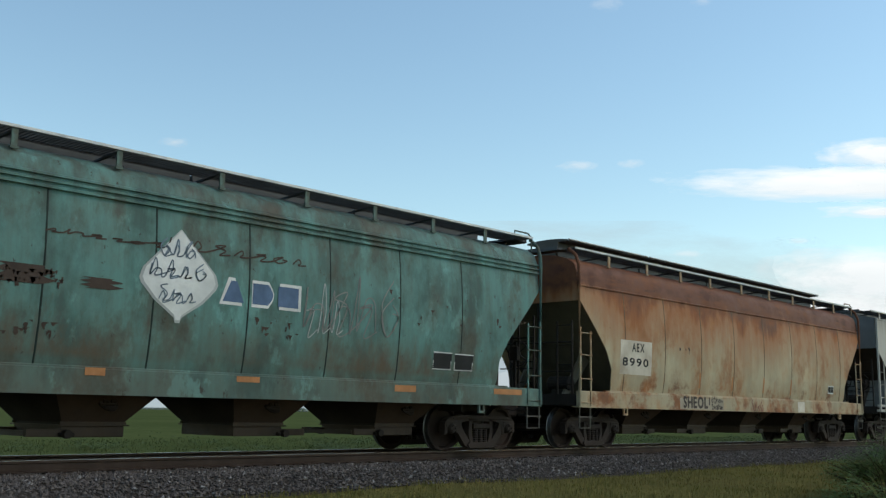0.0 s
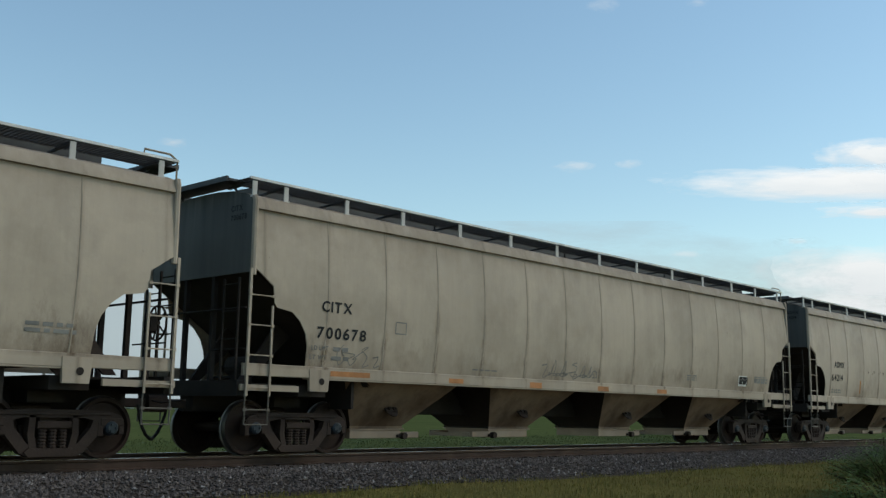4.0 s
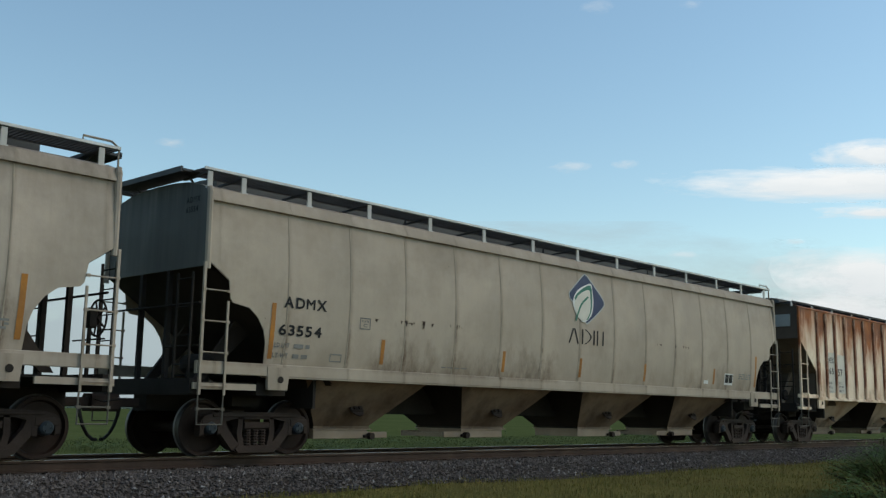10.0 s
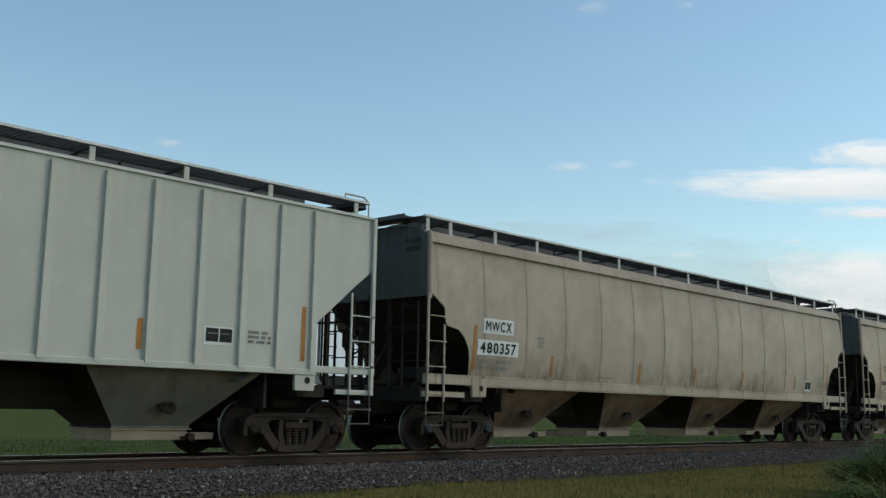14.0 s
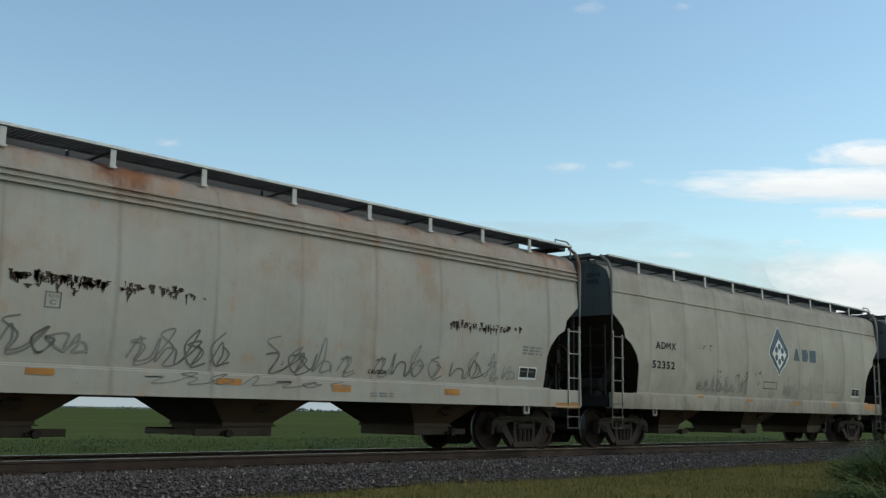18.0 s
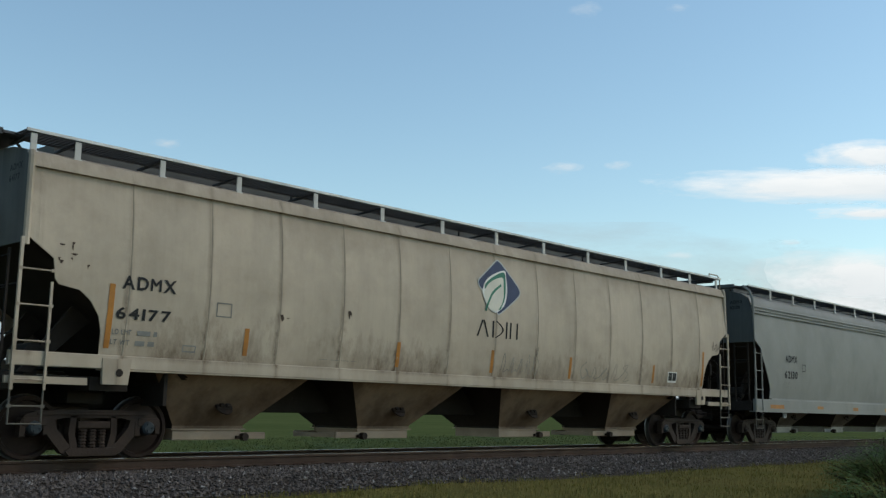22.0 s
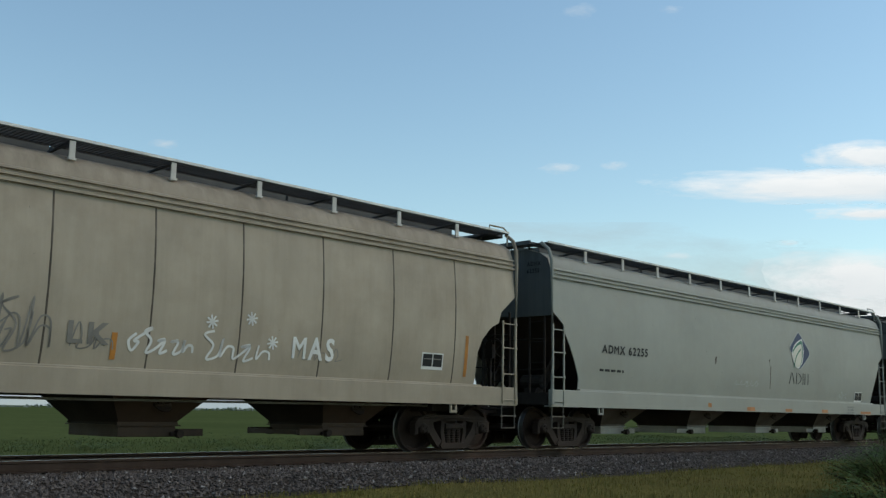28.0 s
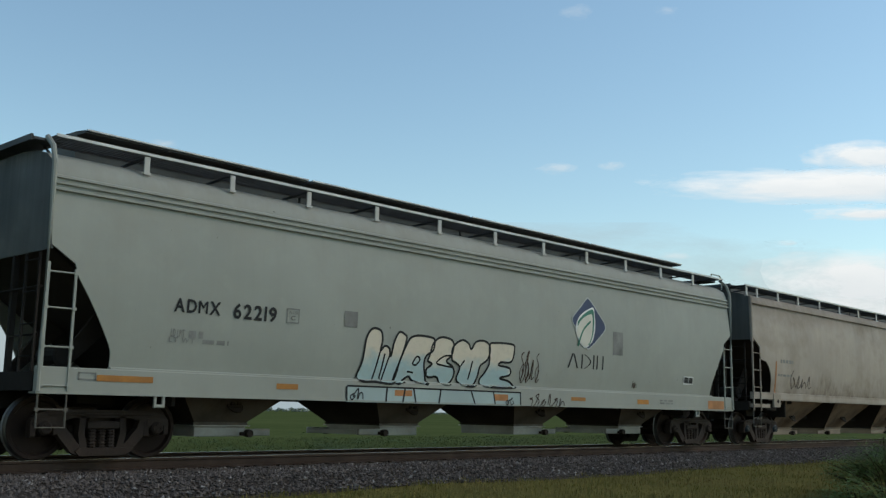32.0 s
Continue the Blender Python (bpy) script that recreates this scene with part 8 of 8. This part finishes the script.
c.bars(14.65, 15.08, 1.58, 1.80, GREY_STENCIL, 3)
c = On("64247")
c.text("ADMX", 1.74, 2.69, 2.48, 2.67)
c.text("64247", 1.65, 2.55, 2.02, 2.20)
c.limits("LD LMT", 1.58, 2.35, 1.82, 1.86)
c.limits("LT WT", 1.54, 2.32, 1.66, 1.70)
c.stripes(1.62, 2.56, 1.43)
c.stripes(1.64, 2.09, 4.04)
c.stripes(1.60, 2.07, 7.51)
c.stripes(1.60, 2.08, 10.23)
c.stripes(1.62, 2.05, 12.94)
c.stripes(1.62, 2.09, 16.33)
c.stripes(1.70, 2.54, 19.05)
c.leaf(9.82, 11.04, 2.88, 3.89)
c.brand(9.73, 11.06, 2.35, 2.68, BLACK_PAINT, True)
c.box_line(3.44, 3.72, 2.23, 2.46, GREY_STENCIL)
c.plate(16.94, 17.38, 1.65, 1.92)
c.scribble(2.74, 4.05, 1.61, 2.25, RED_SPRAY, 0.028, 4, 2)
c.scuffs(4.39, 6.22, 2.31, 2.32, 8)
c.scuffs(4.08, 5.95, 1.84, 1.91, 8)
c.bars(4.41, 5.07, 1.55, 1.58)
c = On("640x")
c.text("TILX", 1.94, 2.62, 2.47, 2.68)
c.bars(1.75, 2.72, 2.09, 2.21, BLACK_PAINT)
c.stripes(1.72, 2.65, 1.63)
c.stripes(1.58, 1.93, 4.86)
c.stripes(1.58, 2.1, 5.2, 8.6, 11.9, 15.1)
c.stripes(1.58, 2.5, 18.75)
c.plate(17.0, 17.55, 1.72, 2.08)
c = On("6033")
part("brake_pipe", Shape().pipe([(-c.h + 2.2, -1.25, 0.90), (0, -1.25, 0.875), (c.h - 2.2, -1.25, 0.90)], 0.022, 6), GREY_STENCIL, c.root, "thin brake pipe under the sill")
c.text("DMIX", 1.89, 2.87, 2.58, 2.78)
c.text("6033", 1.89, 2.87, 2.12, 2.32)
c.limits("LD LMT", 1.84, 2.84, 1.75, 1.79)
c.limits("LT WT", 1.82, 2.82, 1.59, 1.64)
c.box_line(3.37, 3.65, 2.33, 2.57, GREY_STENCIL)
c.plate(16.93, 17.52, 1.58, 1.90)
c.stripes(1.47, 2.33, 1.34)
c.stripes(1.43, 1.85, 4.22)
c.stripes(1.45, 1.80, 7.45)
c.stripes(1.45, 1.84, 10.57)
c.stripes(1.48, 2.29, 18.18)
c.scribble(4.17, 4.94, 1.41, 2.14, RED_SPRAY, 0.03, 3)
c.scribble(4.91, 7.11, 1.47, 1.94, GREY_SPRAY, 0.03, 5, 2)
c.text("LK", 9.85, 10.5, 1.66, 1.96, GREY_SPRAY)
c.scribble(8.42, 9.72, 1.54, 2.26, GREY_SPRAY, 0.03, 3, 2)
c.scribble(9.90, 10.65, 1.57, 1.95, GREY_SPRAY, 0.025, 2)
c.scribble(10.80, 11.95, 1.60, 1.96, WHITE_PAINT, 0.045, 5, 1)
c.scribble(12.05, 13.45, 1.56, 2.0, WHITE_PAINT, 0.04, 4, 1)
for d_, z_ in ((12.2, 2.12), (12.95, 2.22), (13.4, 1.86)):
    for k_ in range(4):
        s_, a_ = Shape(), k_ * math.pi / 4 + 0.2
        c.line(s_, [(d_ - 0.11 * math.cos(a_), z_ - 0.11 * math.sin(a_)), (d_ + 0.11 * math.cos(a_), z_ + 0.11 * math.sin(a_))], 0.03, 0.012)
        part("star_stroke", s_, WHITE_PAINT, c.root, "white sprayed star stroke")
c.scribble(8.44, 9.17, 1.5, 2.3, GREY_SPRAY, 0.022, 2, 1)
c.bars(4.2, 5.25, 1.10, 1.20, GREY_STENCIL)
c.text("MAS", 13.83, 14.74, 1.63, 2.00, WHITE_PAINT)
c.scribble(13.95, 15.04, 1.60, 2.03, GREY_SPRAY, 0.02, 3)
c.scribble(1.72, 2.40, 1.01, 1.32, GREY_SPRAY, 0.02, 5)
c.scribble(2.38, 2.78, 1.04, 1.31, GREY_SPRAY, 0.03, 2)
c.bars(4.11, 5.39, 1.11, 1.18)
# flat dark patch paints the shade of a slot
c.rect("sill_slot_patch", 0.97, 1.07, 1.13, 1.27, UNDER, "dark patch painted as a slot in the sill")
c = On("62255")
c.text("ADMX 62255", 1.94, 3.91, 2.21, 2.40)
c.bars(1.88, 2.89, 1.78, 1.87, BLACK_PAINT)
c.leaf(11.97, 13.30, 2.32, 3.32)
c.brand(11.87, 13.25, 1.81, 2.15, BLACK_PAINT, True)
c.plate(16.99, 17.62, 1.35, 1.69)
c.sill_tape(1.03, 1.14, (6.87, 7.05), mat=ORANGE_OLD)
c.sill_tape(0.96, 1.07, (9.07, 9.55), mat=ORANGE_OLD)
c.sill_tape(0.96, 1.05, (11.52, 11.98), mat=ORANGE_OLD)
c.sill_tape(0.96, 1.06, (14.13, 14.58), mat=ORANGE_OLD)
c.sill_tape(0.93, 1.04, (17.29, 18.21), mat=ORANGE_OLD)
c.scuffs(7.30, 7.46, 2.25, 2.37, 6)
c.scuffs(10.5, 10.62, 2.35, 2.45, 3)
c.scribble(8.45, 9.97, 1.66, 1.9, PALE_GREY, 0.018, 5)
c.scribble(15.68, 16.35, 1.46, 1.76, PALE_GREY, 0.018, 4)
c.bars(16.19, 16.74, 0.96, 1.23, GREY_STENCIL, 3)
c.rect("scratch", 10.62, 10.655, 1.62, 2.27, SOOT, "long dark scratch")
c = On("650199")
c.text("TILX", 1.81, 2.52, 2.48, 2.67)
c.text("650199", 1.70, 2.86, 2.02, 2.20)
c.bars(1.66, 2.71, 1.71, 1.79, GREY_STENCIL, 2)
c.stripes(1.65, 2.64, 1.56)
c.stripes(1.58, 2.08, 4.02)
c.box_line(3.54, 3.85, 2.19, 2.44, GREY_STENCIL)
c.stripes(1.62, 2.08, 7.85)
c.stripes(1.59, 2.06, 10.49)
c.stripes(1.60, 2.06, 13.16)
c.stripes(1.60, 2.05, 16.66)
c.stripes(1.61, 2.50, 19.42)
c.text("DO NOT HAMMER ON CAR", 9.90, 11.22, 2.21, 2.29)
c.plate(17.35, 17.77, 1.64, 1.91)
c.bars(18.23, 19.03, 1.75, 1.98, GREY_STENCIL, 3)
c.chalk("SHLTANITAX3", 4.78, 7.62, 1.64, 2.10, CHALK, 0.016)
c.scuffs(5.37, 6.95, 2.36, 2.41, 9)
c.bars(14.25, 14.68, 1.63, 1.85, GREY_STENCIL, 4)
c.drips(4.7, 6.1, 2.35, 4.04)
c.drips(5.9, 6.5, 2.9, 4.04)
c = On("640508")
c.text("TILX", 1.60, 2.32, 2.47, 2.65)
c.text("640508", 1.50, 2.62, 1.98, 2.16)
c.bars(1.48, 2.5, 1.67, 1.76, GREY_STENCIL, 2)
c.stripes(1.64, 2.07, 3.86)
c.stripes(1.60, 2.05, 7.22)
c.stripes(1.62, 2.06, 9.91)
c.stripes(1.59, 2.05, 12.59)
c.stripes(1.60, 2.05, 16.11)
c.stripes(1.65, 2.51, 18.84)
c.box_line(3.25, 3.53, 2.22, 2.46, GREY_STENCIL)
c.box_line(2.73, 2.94, 1.66, 1.77, GREY_STENCIL)
c.plate(16.78, 17.22, 1.64, 1.90)
c.bars(17.70, 18.49, 1.78, 1.96, GREY_STENCIL, 3)
c.limits("LD LMT", 5.48, 6.32, 1.65, 1.67)
c.scuffs(13.99, 16.67, 2.48, 2.52, 6)
for d_, w_, z_ in ((4.5, 1.2, 3.3), (7.4, 1.6, 3.5), (9.9, 0.9, 3.2), (12.4, 1.5, 3.4)):
    c.drips(d_, d_ + w_, z_, 4.04)
c = On("62219")
c.text("ADMX", 2.06, 2.90, 2.23, 2.43)
c.text("62219", 3.14, 4.00, 2.21, 2.44)
c.limits("LD LMT", 2.04, 2.62, 1.84, 1.96)
c.limits("LT WT", 2.02, 3.10, 1.76, 1.82)
c.box_line(4.21, 4.48, 2.21, 2.46, GREY_STENCIL)
fade_ = sprayed_blend("cream_to_aqua_spray_paint", (0.60, 0.53, 0.42), (0.34, 0.44, 0.44), 1.62, 1.86)
for n_, (ch, box_) in enumerate((("W", (5.87, 7.05, 1.30, 2.25)), ("A", (6.78, 7.81, 1.30, 2.22)), ("S", (7.62, 8.42, 1.30, 2.22)), ("T", (8.27, 9.48, 1.29, 2.22)), ("E", (9.20, 10.23, 1.29, 2.21)))):
    c.swollen(ch, box_, fade_, BLACK_PAINT, lift=0.008 + 0.0011 * n_)
c.rect("sprayed_panel", 5.59, 10.47, 0.93, 1.20, AQUA_SPRAY, "pale blue sprayed band along the sill", lift=0.003)
for d_, lean_ in ((5.60, -0.01), (6.55, 0.02), (6.98, 0.05), (7.32, -0.06), (7.95, 0.05), (9.0, -0.12), (9.62, -0.06), (10.44, -0.01)):
    c.rect("outline", d_ - 0.02, d_ + 0.02, 0.945, 1.20, BLACK_PAINT, "dark sprayed line", 0.008, lean_)
c.rect("outline", 5.6, 10.45, 1.195, 1.225, BLACK_PAINT, "dark sprayed line", 0.008)
c.scribble(5.68, 6.02, 0.97, 1.17, BLACK_PAINT, 0.025, 2, 1, lift=0.012)
c.scribble(9.95, 10.25, 0.95, 1.10, BLACK_PAINT, 0.02, 2, 1, lift=0.012)
c.leaf(12.29, 13.53, 2.31, 3.35)
c.brand(12.13, 13.52, 1.81, 2.13, BLACK_PAINT, True)
c.plate(17.19, 17.67, 1.59, 1.80)
c.rect("paint_patch", 13.89, 14.31, 2.18, 2.73, GREY_STENCIL, "grey paint smudge")
c.rect("paint_patch", 5.49, 5.80, 2.24, 2.52, GREY_STENCIL, "grey paint smudge")
c.sill_tape(1.13, 1.22, (0.88, 1.78))
c.sill_tape(1.11, 1.20, (4.06, 4.51))
c.sill_tape(1.06, 1.17, (6.77, 7.22), mat=ORANGE_OLD)
c.sill_tape(1.03, 1.16, (9.58, 10.03), mat=ORANGE_OLD)
c.sill_tape(1.08, 1.16, (12.23, 12.77))
c.sill_tape(1.05, 1.16, (14.92, 15.43))
c.sill_tape(0.98, 1.20, (18.36, 19.22), mat=ORANGE_OLD)
c.scribble(10.47, 11.17, 1.47, 2.10, SOOT, 0.025, 4, 2)
c.scribble(10.72, 12.02, 0.94, 1.20, SOOT, 0.025, 6)
c.scribble(14.81, 15.01, 1.42, 1.69, SOOT, 0.02, 2)
c.bars(15.95, 16.57, 1.07, 1.20, GREY_STENCIL, 2)
c.box_line(0.60, 0.87, 1.14, 1.25, GREY_STENCIL)
c = On("last")
c.bars(1.90, 2.78, 2.41, 2.57, GREY_STENCIL)
c.bars(1.75, 2.70, 2.01, 2.11, GREY_STENCIL)
c.stripes(1.44, 2.44, 1.62, mat=ORANGE_OLD)
c.scribble(2.64, 4.22, 1.67, 2.23, SOOT, 0.03, 4)
for ident, first, second in (("201323", "CEFX", "201323"), ("700678", "CITX", "700678"), ("64214", "ADMX", "64214"), ("55578", "TILX", "55578"), ("63831", "ADMX", "63831"), ("63685", "ADMX", "63685"), ("63554", "ADMX", "63554"), ("7286", "ADMX", "7286"), ("480357", "MWCX", "480357"), ("52352", "ADMX", "52352"), ("649760", "TILX", "649760"), ("30010", "ADMX", "30010"), ("64177", "ADMX", "64177"), ("62130", "ADMX", "62130"), ("64247", "ADMX", "64247"), ("62255", "ADMX", "62255"), ("650199", "TILX", "650199"), ("640508", "TILX", "640508"), ("9001", "AEX", "9001"), ("10595", "CEFX", "10595")):
    On(ident).end_mark(first, second)
for x_ in (3.75, 8.45, 13.1):
    OnBay("15488").scribble(x_ - 0.75, x_ + 0.35, 0.85, 1.25, PALE_GREY, 0.022, 4, 1)
OnBay("649760").scribble(7.3, 8.3, 0.95, 1.2, SOOT, 0.02, 4)
c = On("15488")


# ---- clouds and horizon haze, far off ----
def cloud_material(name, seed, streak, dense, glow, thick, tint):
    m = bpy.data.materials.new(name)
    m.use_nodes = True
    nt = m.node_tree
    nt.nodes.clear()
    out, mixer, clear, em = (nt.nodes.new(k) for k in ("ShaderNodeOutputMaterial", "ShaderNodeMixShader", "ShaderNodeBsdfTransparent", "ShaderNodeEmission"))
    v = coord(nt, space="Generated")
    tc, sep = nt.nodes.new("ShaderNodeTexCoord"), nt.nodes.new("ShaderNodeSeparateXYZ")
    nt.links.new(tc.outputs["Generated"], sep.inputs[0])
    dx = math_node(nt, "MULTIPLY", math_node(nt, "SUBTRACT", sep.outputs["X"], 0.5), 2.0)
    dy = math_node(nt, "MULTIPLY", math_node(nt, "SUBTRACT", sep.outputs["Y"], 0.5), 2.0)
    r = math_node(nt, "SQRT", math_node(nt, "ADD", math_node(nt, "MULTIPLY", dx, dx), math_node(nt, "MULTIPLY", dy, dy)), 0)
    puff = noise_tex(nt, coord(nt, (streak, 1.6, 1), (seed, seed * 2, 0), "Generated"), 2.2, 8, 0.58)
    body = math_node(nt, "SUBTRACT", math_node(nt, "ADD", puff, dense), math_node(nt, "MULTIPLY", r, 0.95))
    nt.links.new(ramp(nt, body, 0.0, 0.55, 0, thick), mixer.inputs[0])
    # daylight on the vapour is painted as glow, brighter towards the top
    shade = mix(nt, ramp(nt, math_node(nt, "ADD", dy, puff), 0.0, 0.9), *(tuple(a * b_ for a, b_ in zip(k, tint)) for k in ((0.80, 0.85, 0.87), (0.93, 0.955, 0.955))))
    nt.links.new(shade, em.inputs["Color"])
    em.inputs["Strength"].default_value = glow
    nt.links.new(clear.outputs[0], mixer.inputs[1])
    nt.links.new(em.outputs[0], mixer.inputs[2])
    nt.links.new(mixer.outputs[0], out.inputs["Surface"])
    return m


CLOUD_ROWS = []
TO_VIEW = VIEW.to_3x3()
FOCAL = 784 / math.tan(radians(47.3) / 2)


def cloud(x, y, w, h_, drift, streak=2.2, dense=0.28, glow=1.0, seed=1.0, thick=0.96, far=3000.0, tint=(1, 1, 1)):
    """A bulging, glowing sheet of cloud or horizon haze, far off at the given bearing from the view's centre line, that
    drifts slowly.
    """
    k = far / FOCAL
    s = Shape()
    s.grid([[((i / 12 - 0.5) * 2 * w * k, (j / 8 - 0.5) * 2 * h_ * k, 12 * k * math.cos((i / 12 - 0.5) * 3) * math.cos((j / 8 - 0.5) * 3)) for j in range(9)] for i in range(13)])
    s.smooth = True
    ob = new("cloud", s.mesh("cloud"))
    ob.data.materials[0] = cloud_material("glowing_cloud_vapour", seed, streak, dense, glow, thick, tint)
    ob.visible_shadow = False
    tagged(ob, "glowing sheet of white cloud and haze low in the blue sky", "cloud", "clouds", "structure")
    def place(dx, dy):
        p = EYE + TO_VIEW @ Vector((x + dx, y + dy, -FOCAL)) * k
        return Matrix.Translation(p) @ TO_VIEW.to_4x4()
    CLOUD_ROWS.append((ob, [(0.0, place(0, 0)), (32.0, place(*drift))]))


cloud(660, 114, 310, 36, (-26, -4), 2.8, 0.36, 1.0, 3.1)
cloud(770, 118, 210, 36, (-26, -4), 2.2, 0.40, 1.0, 1.3)
cloud(775, 168, 145, 34, (-26, -4), 2.2, 0.34, 1.0, 5.7)
cloud(775, 66, 150, 18, (-24, -4), 3.4, 0.24, 0.97, 8.2)
cloud(770, -50, 250, 70, (-24, -6), 2.2, 0.34, 0.95, 2.6)
cloud(720, -110, 360, 60, (-22, -6), 3.0, 0.22, 0.92, 9.4)
cloud(238, 146, 62, 18, (-36, -4), 2.0, 0.08, 0.9, 4.4, 0.4)
cloud(334, 150, 40, 15, (-34, -4), 2.0, 0.08, 0.9, 6.3, 0.4)
cloud(290, 432, 46, 24, (-55, -14), 1.6, 0.08, 0.9, 7.7, 0.22)
cloud(456, 436, 36, 15, (-62, -16), 1.6, 0.07, 0.9, 1.9, 0.2)
cloud(-474, 188, 46, 14, (-20, -3), 2.0, 0.06, 0.85, 3.8, 0.4)
cloud(430, -8, 48, 13, (-20, -4), 2.0, 0.10, 0.9, 5.2, 0.4)
cloud(625, 14, 36, 10, (-20, -4), 2.0, 0.09, 0.9, 6.6, 0.4)
# two wide glowing sheets added to paint pale haze along the horizon
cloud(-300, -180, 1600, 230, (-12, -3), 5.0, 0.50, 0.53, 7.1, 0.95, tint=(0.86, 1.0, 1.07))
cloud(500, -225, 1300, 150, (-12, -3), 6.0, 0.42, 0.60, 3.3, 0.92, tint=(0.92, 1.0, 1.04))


# ---- motion ----
def travelled(t):
    """Metres that the train has run by t seconds."""
    u = (t - 16) / 16
    return 282.5078 + u * (291.4134 + u * (9.1645 + u * (-2.1917 + u * (-1.2195 + u * 1.2311))))


def motions():
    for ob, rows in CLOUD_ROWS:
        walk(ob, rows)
    for spec in CARS:
        mid = (spec["L"] + spec["R"]) / 2
        walk(spec["ob"], [(float(t), pose(mid - travelled(t), TRACK_Y, 0)) for t in range(33)])
    for w, dx, turn in WHEELSETS:
        spec = next(s for s in CARS if s["ob"] is w.parent.parent)
        mid = (spec["L"] + spec["R"]) / 2 + w.parent.location.x + dx
        near = [k / 30 for k in range(0, 961) if -4 < mid - travelled(k / 30) < 34]
        times = sorted({0.0, 32.0, *near})
        rows, base = [], travelled(near[0]) if near else 0
        for t in times:
            run = travelled(min(max(t, near[0]), near[-1])) - base if near else 0
            rows.append((t, pose(dx, 0, 0.4625, 0, -math.degrees(run / 0.4625), 0)))
        walk(w, rows)


motions()
